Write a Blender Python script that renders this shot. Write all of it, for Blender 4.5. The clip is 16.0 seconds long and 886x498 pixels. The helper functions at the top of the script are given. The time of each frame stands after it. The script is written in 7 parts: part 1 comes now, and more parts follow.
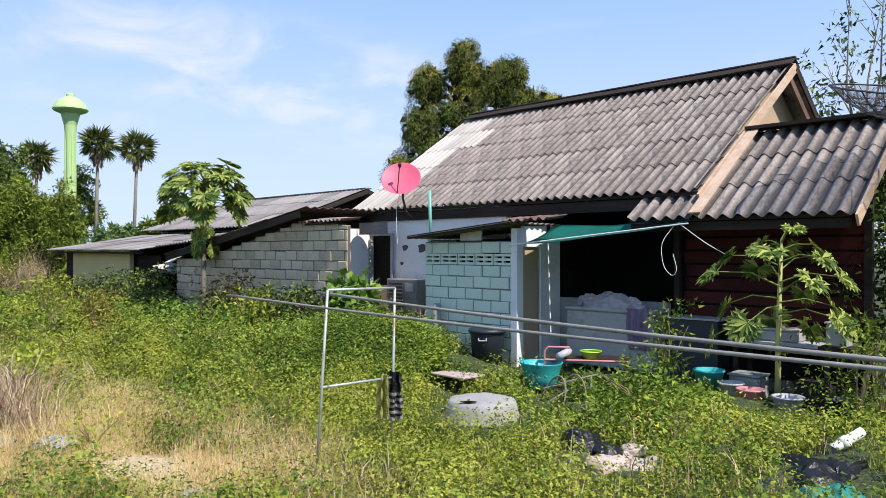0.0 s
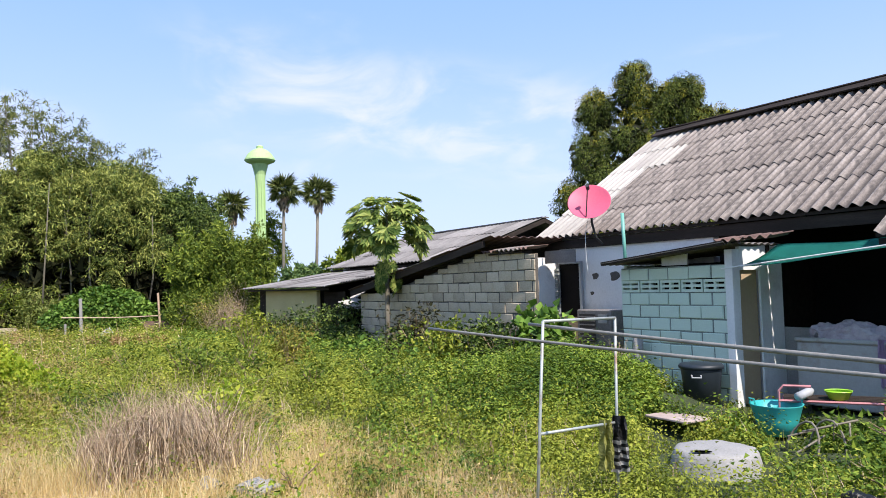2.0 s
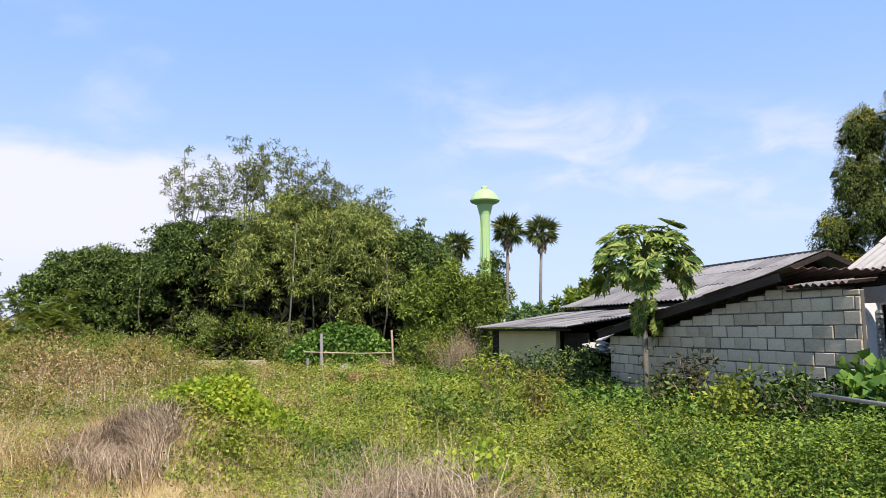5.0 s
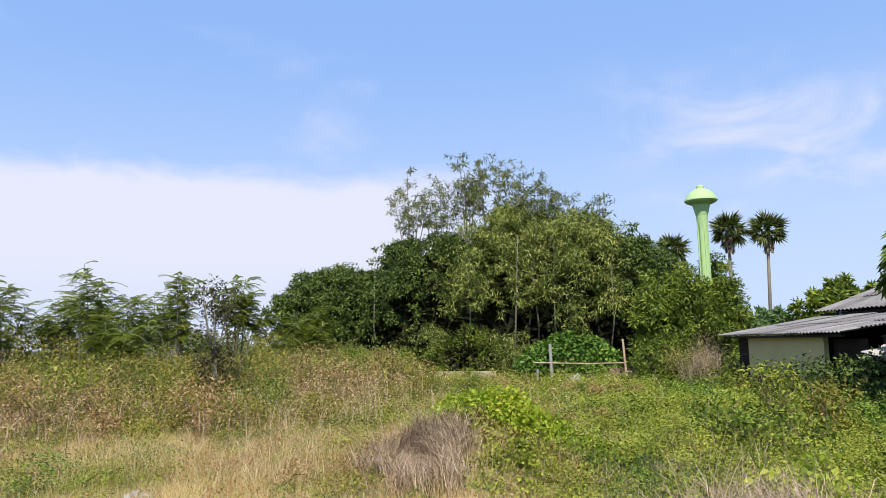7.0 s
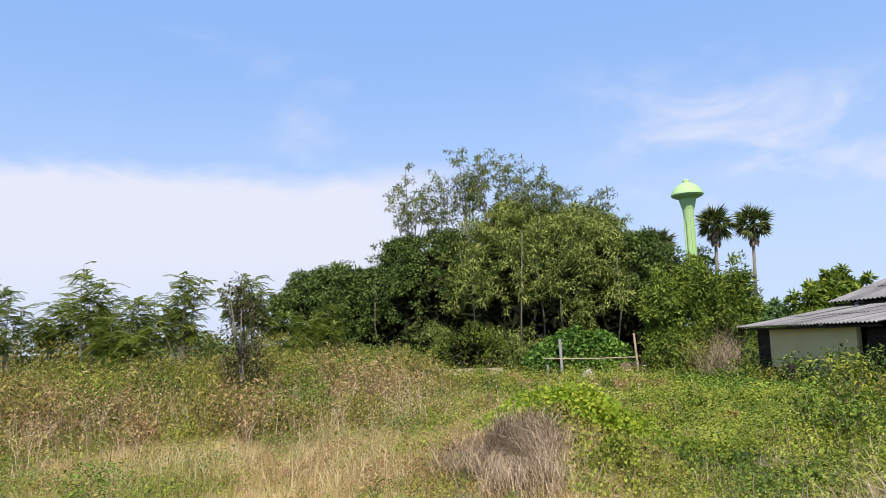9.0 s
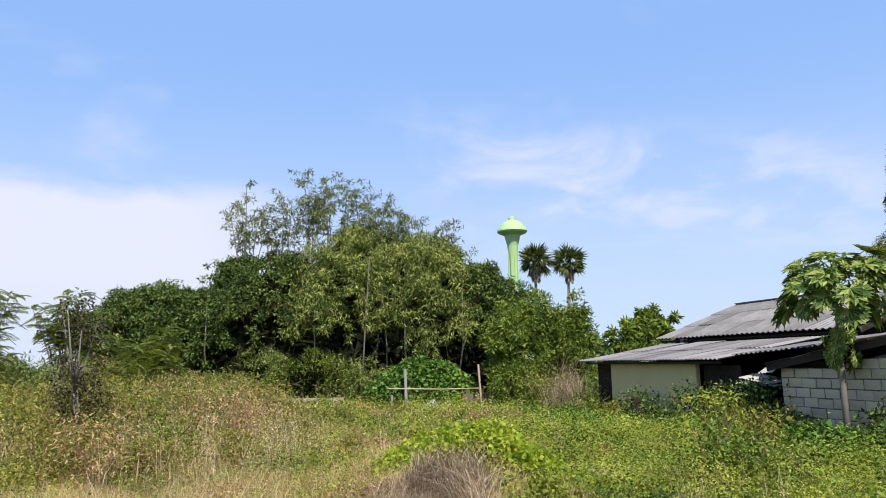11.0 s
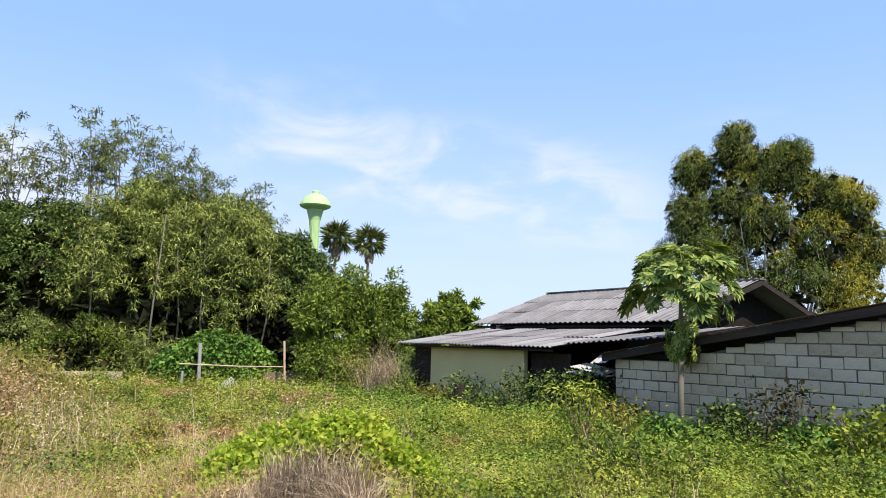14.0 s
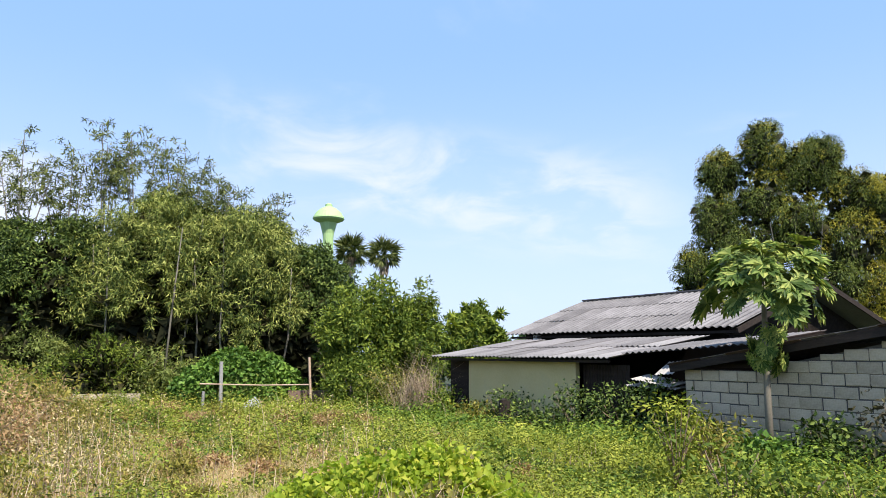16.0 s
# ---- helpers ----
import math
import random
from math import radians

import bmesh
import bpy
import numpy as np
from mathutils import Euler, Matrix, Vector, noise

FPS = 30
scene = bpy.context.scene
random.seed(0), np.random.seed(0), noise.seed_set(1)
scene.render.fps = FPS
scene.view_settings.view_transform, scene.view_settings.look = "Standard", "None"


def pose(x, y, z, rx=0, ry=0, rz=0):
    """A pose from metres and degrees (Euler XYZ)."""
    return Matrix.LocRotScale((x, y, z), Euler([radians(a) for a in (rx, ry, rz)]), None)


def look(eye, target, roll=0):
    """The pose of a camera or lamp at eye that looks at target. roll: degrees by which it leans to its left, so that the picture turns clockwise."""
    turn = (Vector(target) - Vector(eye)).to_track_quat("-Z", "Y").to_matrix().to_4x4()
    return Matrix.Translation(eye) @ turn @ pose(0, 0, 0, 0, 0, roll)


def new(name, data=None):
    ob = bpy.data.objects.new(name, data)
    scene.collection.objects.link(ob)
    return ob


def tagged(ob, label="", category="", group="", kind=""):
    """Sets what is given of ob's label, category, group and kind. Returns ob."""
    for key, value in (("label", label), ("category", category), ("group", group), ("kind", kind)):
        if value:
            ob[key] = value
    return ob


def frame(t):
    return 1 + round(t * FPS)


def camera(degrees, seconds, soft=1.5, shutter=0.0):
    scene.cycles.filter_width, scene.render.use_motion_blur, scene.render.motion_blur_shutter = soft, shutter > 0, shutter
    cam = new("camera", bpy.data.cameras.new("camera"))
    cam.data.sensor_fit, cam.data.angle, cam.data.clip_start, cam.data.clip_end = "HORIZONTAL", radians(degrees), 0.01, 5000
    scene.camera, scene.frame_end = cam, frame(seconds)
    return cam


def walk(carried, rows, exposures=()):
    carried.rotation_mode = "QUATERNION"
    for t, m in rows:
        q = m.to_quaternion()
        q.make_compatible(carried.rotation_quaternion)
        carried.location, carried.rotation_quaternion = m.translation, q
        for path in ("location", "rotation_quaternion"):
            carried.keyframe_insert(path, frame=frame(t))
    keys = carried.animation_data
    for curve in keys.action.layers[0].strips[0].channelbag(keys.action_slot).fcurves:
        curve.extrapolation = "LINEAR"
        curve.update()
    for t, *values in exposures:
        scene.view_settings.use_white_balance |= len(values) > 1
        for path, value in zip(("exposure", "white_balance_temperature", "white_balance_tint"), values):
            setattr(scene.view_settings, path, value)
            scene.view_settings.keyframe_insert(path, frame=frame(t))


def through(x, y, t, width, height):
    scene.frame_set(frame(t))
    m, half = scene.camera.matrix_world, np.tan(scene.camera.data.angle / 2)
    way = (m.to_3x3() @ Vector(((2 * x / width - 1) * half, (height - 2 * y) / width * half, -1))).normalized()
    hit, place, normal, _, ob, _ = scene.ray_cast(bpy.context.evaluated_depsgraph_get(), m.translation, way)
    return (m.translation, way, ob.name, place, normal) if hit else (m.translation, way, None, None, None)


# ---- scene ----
cam = camera(62.6, 16.0, soft=0.8)
PATH = [
    (0, (-0.142, 0.818, 2.003), (-0.129, 2.817, 2.006), 0.0),
    (0.5, (-0.142, 0.981, 2.014), (-0.382, 2.966, 2.043), -0.4),
    (1, (-0.281, 1.146, 1.972), (-0.661, 3.109, 2.023), -0.7),
    (1.5, (-0.501, 1.332, 1.987), (-0.936, 3.283, 2.063), -1.1),
    (2, (-0.609, 1.578, 1.947), (-1.046, 3.527, 2.047), -1.5),
    (2.5, (-0.755, 1.902, 1.967), (-1.188, 3.851, 2.091), -1.7),
    (3, (-0.933, 2.156, 1.949), (-1.401, 4.095, 2.088), -1.6),
    (3.5, (-1.028, 2.47, 1.904), (-1.583, 4.386, 2.054), -1.5),
    (4, (-1.261, 2.789, 1.914), (-1.933, 4.666, 2.077), -1.2),
    (4.5, (-1.595, 3.008, 1.915), (-2.415, 4.823, 2.101), -0.9),
    (5, (-1.86, 3.153, 1.937), (-2.846, 4.879, 2.158), -0.2),
    (7.5, (-2.961, 2.623, 1.948), (-4.401, 3.989, 2.201), -1.4),
    (8, (-3.267, 2.537, 1.941), (-4.693, 3.917, 2.189), -1.8),
    (10.5, (-4.947, 1.751, 2.03), (-6.085, 3.371, 2.317), -1.3),
    (11, (-5.276, 1.894, 2.064), (-6.251, 3.613, 2.371), -1.1),
    (11.5, (-5.597, 2.016, 2.094), (-6.379, 3.829, 2.412), -1.0),
    (12, (-5.922, 2.065, 2.107), (-6.527, 3.946, 2.414), -0.8),
    (12.5, (-6.1, 2.271, 2.04), (-6.588, 4.189, 2.326), -0.1),
    (13, (-6.332, 2.652, 2.046), (-6.763, 4.587, 2.312), 0.7),
    (13.5, (-6.619, 2.948, 2.02), (-7.051, 4.884, 2.275), 1.4),
    (14, (-6.932, 3.197, 2.055), (-7.385, 5.128, 2.309), 1.5),
    (14.5, (-7.184, 3.523, 2.038), (-7.657, 5.449, 2.295), 1.3),
    (15, (-7.477, 3.798, 2.021), (-7.961, 5.72, 2.286), 1.0),
    (15.5, (-7.738, 4.028, 2.071), (-8.219, 5.95, 2.346), 0.6),
    (16, (-8.004, 4.38, 2.075), (-8.481, 6.301, 2.361), 0.2),
]
walk(cam, [(t, look(eye, target, roll)) for t, eye, target, roll in PATH],
     exposures=((0, 0.43, 6500, 15), (1.5, 0.49, 6500, 16), (3.5, 0.52, 6500, 17), (5, 0.39, 6500, 16), (7.5, 0.22, 6500, 13), (11, 0.26, 6500, 12), (12.5, 0.42, 6500, 13), (14.5, 0.49, 6500, 14), (16, 0.54, 6500, 14)))

# ---- light ----
SUN_DIR = Vector((0.60, -0.68, 1.12)).normalized()      # towards the sun
world = bpy.data.worlds.new("sky")
scene.world = world
world.use_nodes = True
wn, wl = world.node_tree.nodes, world.node_tree.links
wn.clear()
sky = wn.new("ShaderNodeTexSky")
sky.sky_type = 'NISHITA'
sky.sun_disc = False
sky.sun_elevation = math.asin(SUN_DIR.z)
sky.sun_rotation = math.atan2(SUN_DIR.x, SUN_DIR.y)
sky.air_density, sky.dust_density, sky.ozone_density = 1.0, 0.6, 2.0
coord = wn.new("ShaderNodeTexCoord")
split = wn.new("ShaderNodeSeparateXYZ")
wl.new(coord.outputs["Generated"], split.inputs[0])


def wmath(op, a, b):
    n = wn.new("ShaderNodeMath")
    n.operation = op
    for i, v in enumerate((a, b)):
        if isinstance(v, (int, float)):
            n.inputs[i].default_value = v
        else:
            wl.new(v, n.inputs[i])
    return n.outputs[0]


def wrange(v, a, b, c=0.0, d=1.0):
    n = wn.new("ShaderNodeMapRange")
    n.interpolation_type = 'SMOOTHSTEP'
    n.inputs[1].default_value, n.inputs[2].default_value, n.inputs[3].default_value, n.inputs[4].default_value = a, b, c, d
    wl.new(v, n.inputs[0])
    return n.outputs[0]


# thin high cloud: noise on a flat layer overhead
high = wmath('MAXIMUM', split.outputs[2], 0.03)
flat = wn.new("ShaderNodeCombineXYZ")
wl.new(wmath('DIVIDE', split.outputs[0], wmath('ADD', high, 0.22)), flat.inputs[0])
wl.new(wmath('DIVIDE', split.outputs[1], wmath('ADD', high, 0.22)), flat.inputs[1])


def wnoise(scale, detail, warp):
    n = wn.new("ShaderNodeTexNoise")
    n.inputs["Scale"].default_value, n.inputs["Detail"].default_value = scale, detail
    n.inputs["Roughness"].default_value, n.inputs["Distortion"].default_value = 0.55, warp
    wl.new(flat.outputs[0], n.inputs["Vector"])
    return n.outputs["Fac"]


puff, fine = wnoise(1.5, 6.0, 0.4), wnoise(3.4, 7.0, 0.5)
wisps = wrange(puff, 0.55, 0.78, 0.0, 0.35)
# a slanting band of soft cloud low in the north
ahead = wmath('MAXIMUM', split.outputs[1], 0.05)
slant = wmath('DIVIDE', split.outputs[0], ahead)
line = wmath('ADD', 0.205, wmath('MULTIPLY', wmath('ADD', slant, 0.09), -0.15))
off = wmath('ABSOLUTE', wmath('SUBTRACT', split.outputs[2], line), 0.0)
band = wmath('MULTIPLY', wrange(off, 0.10, 0.015), wmath('MULTIPLY', wrange(slant, -0.75, -0.40), wrange(slant, 0.14, -0.06)))
band = wmath('MULTIPLY', band, wrange(fine, 0.38, 0.70, 0.0, 0.70))
# a white bank low in the west-north-west
west = wn.new("ShaderNodeVectorMath")
west.operation = 'DOT_PRODUCT'
west.inputs[1].default_value = Vector((-0.95, 0.32, 0.0)).normalized()
wl.new(coord.outputs["Generated"], west.inputs[0])
edge = wmath('ADD', split.outputs[2], wmath('MULTIPLY', wmath('SUBTRACT', fine, 0.5), 0.07))
bank = wmath('MULTIPLY', wrange(west.outputs["Value"], 0.80, 0.92), wmath('MULTIPLY', wrange(edge, 0.245, 0.205), wrange(split.outputs[2], 0.02, 0.13, 0.5, 1.0)))
cover = wmath('MAXIMUM', wmath('MAXIMUM', wisps, band), wmath('MULTIPLY', bank, 0.95))


def wmix(fac, a, b):
    n = wn.new("ShaderNodeMixRGB")
    for i, v in ((0, fac), (1, a), (2, b)):
        if isinstance(v, (int, float)):
            n.inputs[i].default_value = v
        elif isinstance(v, tuple):
            n.inputs[i].default_value = (*v, 1)
        else:
            wl.new(v, n.inputs[i])
    return n.outputs[0]


clear = wmix(0.80, sky.outputs[0], (2.15, 3.75, 7.0))
hazy = wmix(wrange(split.outputs[2], 0.42, 0.0, 0.0, 0.85), clear, (4.3, 5.3, 6.9))
clouded = wmix(cover, hazy, (5.5, 5.75, 6.6))
back = wn.new("ShaderNodeBackground")
back.inputs[1].default_value = 0.125
wl.new(clouded, back.inputs[0])
wout = wn.new("ShaderNodeOutputWorld")
wl.new(back.outputs[0], wout.inputs[0])

lamp = bpy.data.lights.new("sun", 'SUN')
lamp.energy, lamp.angle, lamp.color = 5.0, radians(0.5), (1.0, 0.95, 0.86)
sun = new("sun", lamp)
sun.matrix_world = look(SUN_DIR * 200, (0, 0, 0))

# ---- building helpers ----
HR = Matrix.Rotation(radians(-45), 4, 'Z')      # the walls of the yard run at 45 degrees: u along them, v away from the path
BASE = {}
rng = np.random.default_rng(7)


def uv(u, v, z=0.0):
    return HR @ Vector((u, v, z))


def thing(name, u, v, z, label, category, group="", kind="", turn=0.0):
    """An empty at the foot of a thing; its parts are given in yard coordinates (u, v, z)."""
    ob = new(name)
    ob.empty_display_size = 0.2
    ob.matrix_world = Matrix.Translation(uv(u, v, z)) @ HR @ Matrix.Rotation(radians(turn), 4, 'Z')
    BASE[ob.name] = (Vector((u, v, z)), turn)
    return tagged(ob, label, category, group, kind)


def link(name, me, material, parent=None, label="", local=True):
    ob = new(name, me)
    if material and not me.materials:
        me.materials.append(material)
    if parent:
        ob.parent = parent
    if label:
        ob["label"] = label
    return ob


def part(name, bm, material, parent, label="", smooth=False, own=False):
    """One mesh under a thing. own: the bmesh is already in the thing's own coordinates."""
    top = parent
    while top.parent:
        top = top.parent
    if not own and top.name in BASE:
        b, turn = BASE[top.name]
        bmesh.ops.transform(bm, matrix=Matrix.Rotation(radians(-turn), 4, 'Z') @ Matrix.Translation(-b), verts=bm.verts)
    me = bpy.data.meshes.new(name)
    bm.normal_update()
    bm.to_mesh(me)
    bm.free()
    if smooth:
        me.polygons.foreach_set("use_smooth", [True] * len(me.polygons))
    return link(name, me, material, parent, label)


def solo(name, bm, material, u, v, z, label, category, group="", kind="", smooth=False, turn=0.0):
    """A thing of one mesh, given in yard coordinates."""
    bmesh.ops.transform(bm, matrix=Matrix.Rotation(radians(-turn), 4, 'Z') @ Matrix.Translation((-u, -v, -z)), verts=bm.verts)
    me = bpy.data.meshes.new(name)
    bm.normal_update()
    bm.to_mesh(me)
    bm.free()
    if smooth:
        me.polygons.foreach_set("use_smooth", [True] * len(me.polygons))
    ob = link(name, me, material)
    ob.matrix_world = Matrix.Translation(uv(u, v, z)) @ HR @ Matrix.Rotation(radians(turn), 4, 'Z')
    return tagged(ob, label, category, group, kind)


def box(bm, x0, x1, y0, y1, z0, z1, bevel=0.0):
    vs = [bm.verts.new((x, y, z)) for z in (z0, z1) for y in (y0, y1) for x in (x0, x1)]
    fs = [bm.faces.new([vs[i] for i in f]) for f in ((0, 2, 3, 1), (4, 5, 7, 6), (0, 1, 5, 4), (2, 6, 7, 3), (0, 4, 6, 2), (1, 3, 7, 5))]
    if bevel:
        bmesh.ops.bevel(bm, geom=list({e for f in fs for e in f.edges}), offset=bevel, segments=1, affect='EDGES')
    return bm


def boxed(*a, **k):
    return box(bmesh.new(), *a, **k)


def slab_between(bm, a, b, width, thick, up=(0, 0, 1)):
    """A plank from a to b."""
    a, b = Vector(a), Vector(b)
    d = (b - a)
    side = d.cross(Vector(up)).normalized() * width / 2
    top = side.cross(d).normalized() * thick / 2
    vs = [bm.verts.new(p + s * side + t * top) for p in (a, b) for s, t in ((-1, -1), (1, -1), (1, 1), (-1, 1))]
    for f in ((0, 1, 2, 3), (7, 6, 5, 4), (0, 4, 5, 1), (1, 5, 6, 2), (2, 6, 7, 3), (3, 7, 4, 0)):
        bm.faces.new([vs[i] for i in f])
    return bm


def tube(bm, pts, radii, seg=8, closed=True):
    pts = [Vector(p) for p in pts]
    if not isinstance(radii, (list, tuple)):
        radii = [radii] * len(pts)
    rings = []
    ref = Vector((0, 0, 1)) if abs((pts[-1] - pts[0]).normalized().z) < 0.9 else Vector((1, 0, 0))
    for i, p in enumerate(pts):
        d = (pts[min(i + 1, len(pts) - 1)] - pts[max(i - 1, 0)]).normalized()
        s = d.cross(ref).normalized()
        t = s.cross(d).normalized()
        rings.append([bm.verts.new(p + radii[i] * (math.cos(2 * math.pi * k / seg) * s + math.sin(2 * math.pi * k / seg) * t)) for k in range(seg)])
    for a, b in zip(rings, rings[1:]):
        for k in range(seg):
            bm.faces.new((a[k], b[k], b[(k + 1) % seg], a[(k + 1) % seg]))
    if closed:
        bm.faces.new(list(rings[0]))
        bm.faces.new(list(reversed(rings[-1])))
    return bm


def eased(pts, n=6):
    """A rounded line through the given points."""
    q = [Vector(p) for p in pts]
    q = [2 * q[0] - q[1]] + q + [2 * q[-1] - q[-2]]
    out = []
    for a, b, c, d in zip(q, q[1:], q[2:], q[3:]):
        for k in range(n):
            t = k / n
            out.append(0.5 * (2 * b + (c - a) * t + (2 * a - 5 * b + 4 * c - d) * t * t + (3 * b - a - 3 * c + d) * t ** 3))
    return out + [q[-2]]


def lathe(bm, prof, seg=24, centre=(0, 0, 0), cap=True):
    """Rings of (radius, z) round an upright axis."""
    c = Vector(centre)
    rings = [[bm.verts.new(c + Vector((r * math.cos(2 * math.pi * k / seg), r * math.sin(2 * math.pi * k / seg), z))) for k in range(seg)] for r, z in prof]
    for a, b in zip(rings, rings[1:]):
        for k in range(seg):
            bm.faces.new((a[k], a[(k + 1) % seg], b[(k + 1) % seg], b[k]))
    if cap:
        bm.faces.new(list(reversed(rings[0])))
        bm.faces.new(list(rings[-1]))
    return bm


def corrugated(width, length, pitch, amp, thick=0.008, seg=8, sag=0.0):
    """A corrugated sheet: waves across x, length along y, its foot at the origin."""
    bm = bmesh.new()
    n = max(2, int(round(width / pitch * seg)))
    rows = []
    for lift in (thick, 0.0):
        for y in (0.0, length):
            row = []
            for i in range(n + 1):
                x = width * i / n
                row.append(bm.verts.new((x, y, lift + amp * math.cos(2 * math.pi * x / pitch) + sag * math.sin(math.pi * x / width))))
            rows.append(row)
    a, b, c, d = rows
    for i in range(n):
        bm.faces.new((a[i], a[i + 1], b[i + 1], b[i]))
        bm.faces.new((c[i], d[i], d[i + 1], c[i + 1]))
        bm.faces.new((a[i], c[i], c[i + 1], a[i + 1]))
        bm.faces.new((b[i], b[i + 1], d[i + 1], d[i]))
    for i in (0, n):
        bm.faces.new((a[i], b[i], d[i], c[i]) if i == 0 else (a[i], c[i], d[i], b[i]))
    return bm


def mesh_of(name, bm, material, smooth=False):
    me = bpy.data.meshes.new(name)
    bm.normal_update()
    bm.to_mesh(me)
    bm.free()
    me.materials.append(material)
    if smooth:
        me.polygons.foreach_set("use_smooth", [True] * len(me.polygons))
    return me


def raw_mesh(name, V, F, material, smooth=False):
    """A mesh from arrays of corners and of triangles or quads."""
    V, F = np.asarray(V, np.float32), np.asarray(F, np.int32)
    k = F.shape[1]
    me = bpy.data.meshes.new(name)
    me.vertices.add(len(V))
    me.vertices.foreach_set("co", V.ravel())
    me.loops.add(F.size)
    me.loops.foreach_set("vertex_index", F.ravel())
    me.polygons.add(len(F))
    me.polygons.foreach_set("loop_start", np.arange(0, F.size, k, dtype=np.int32))
    me.update(calc_edges=True)
    me.materials.append(material)
    if smooth:
        me.polygons.foreach_set("use_smooth", np.ones(len(F), bool))
    return me


def unit(A):
    return A / np.maximum(np.linalg.norm(A, axis=1, keepdims=True), 1e-6)


def leaf_arrays(P, D, N, L, W, fold=0.12, wide=0.42):
    """Pointed leaves, folded along the rib: foot P, way D, face N."""
    D = unit(D)
    S = unit(np.cross(D, N))
    T = np.cross(S, D)
    L, W = np.asarray(L).reshape(-1, 1), np.asarray(W).reshape(-1, 1)
    mid = P + D * L * wide + T * W * fold * 2
    tip = P + D * L - T * L * 0.12
    V = np.stack([P, mid + S * W / 2, tip, mid - S * W / 2], 1).reshape(-1, 3)
    i = np.arange(len(P))[:, None] * 4
    F = np.concatenate([i + [0, 1, 2], i + [0, 2, 3]], 1).reshape(-1, 3)
    return V, F


def leaf_tris(P, D, N, L, W):
    """Small flat three-cornered leaves."""
    D = unit(D)
    S = unit(np.cross(D, N))
    L, W = np.asarray(L).reshape(-1, 1), np.asarray(W).reshape(-1, 1)
    V = np.stack([P - S * W / 2, P + S * W / 2, P + D * L], 1).reshape(-1, 3)
    return V, np.arange(len(V)).reshape(-1, 3)


def blade_tris(P, D, L, W, bend):
    """Short straight grass blades that lean."""
    a = rng.uniform(0, 2 * np.pi, len(P))
    S = np.stack([np.cos(a), np.sin(a), 0 * a], 1)
    L, W, bend = (np.asarray(q).reshape(-1, 1) for q in (L, W, bend))
    t = P + np.array([0, 0, 1.0]) * L * (1 - 0.35 * bend) + unit(D) * L * bend
    V = np.stack([P - S * W / 2, P + S * W / 2, t], 1).reshape(-1, 3)
    return V, np.arange(len(V)).reshape(-1, 3)


def join_arrays(parts):
    V, F, o = [], [], 0
    for v, f in parts:
        V.append(v)
        F.append(f + o)
        o += len(v)
    return np.concatenate(V), np.concatenate(F)


def blade_arrays(P, D, L, W, bend):
    """Grass blades and stalks: thin bent strips, standing at P and leaning towards D."""
    up = np.array([0, 0, 1.0])
    D = unit(D)
    a = rng.uniform(0, 2 * np.pi, len(P))
    S = np.stack([np.cos(a), np.sin(a), 0 * a], 1)
    L, W, bend = (np.asarray(q).reshape(-1, 1) for q in (L, W, bend))
    m = P + up * L * 0.55 + D * L * bend * 0.3
    t = P + up * L * (1 - 0.35 * bend) + D * L * bend
    V = np.stack([P - S * W / 2, P + S * W / 2, m + S * W * 0.4, m - S * W * 0.4, t], 1).reshape(-1, 3)
    i = np.arange(len(P))[:, None] * 5
    F = np.concatenate([i + [0, 1, 2], i + [0, 2, 3], i + [3, 2, 4]], 1).reshape(-1, 3)
    return V, F


WAVES = rng.uniform(-1, 1, (3, 8, 4))


def wavy(x, y, size=1.0, k=0):
    """Smooth noise of about -1 to 1; size: its grain in metres."""
    out = 0
    for i, (a, b, c, d) in enumerate(WAVES[k]):
        f = (0.6 + 0.33 * i) / size
        out = out + np.sin(f * 3.1 * (x * math.cos(a * 3.14 + i) + y * math.sin(a * 3.14 + i)) + 6 * b) * (1 - 0.08 * i)
    return out / 3.4


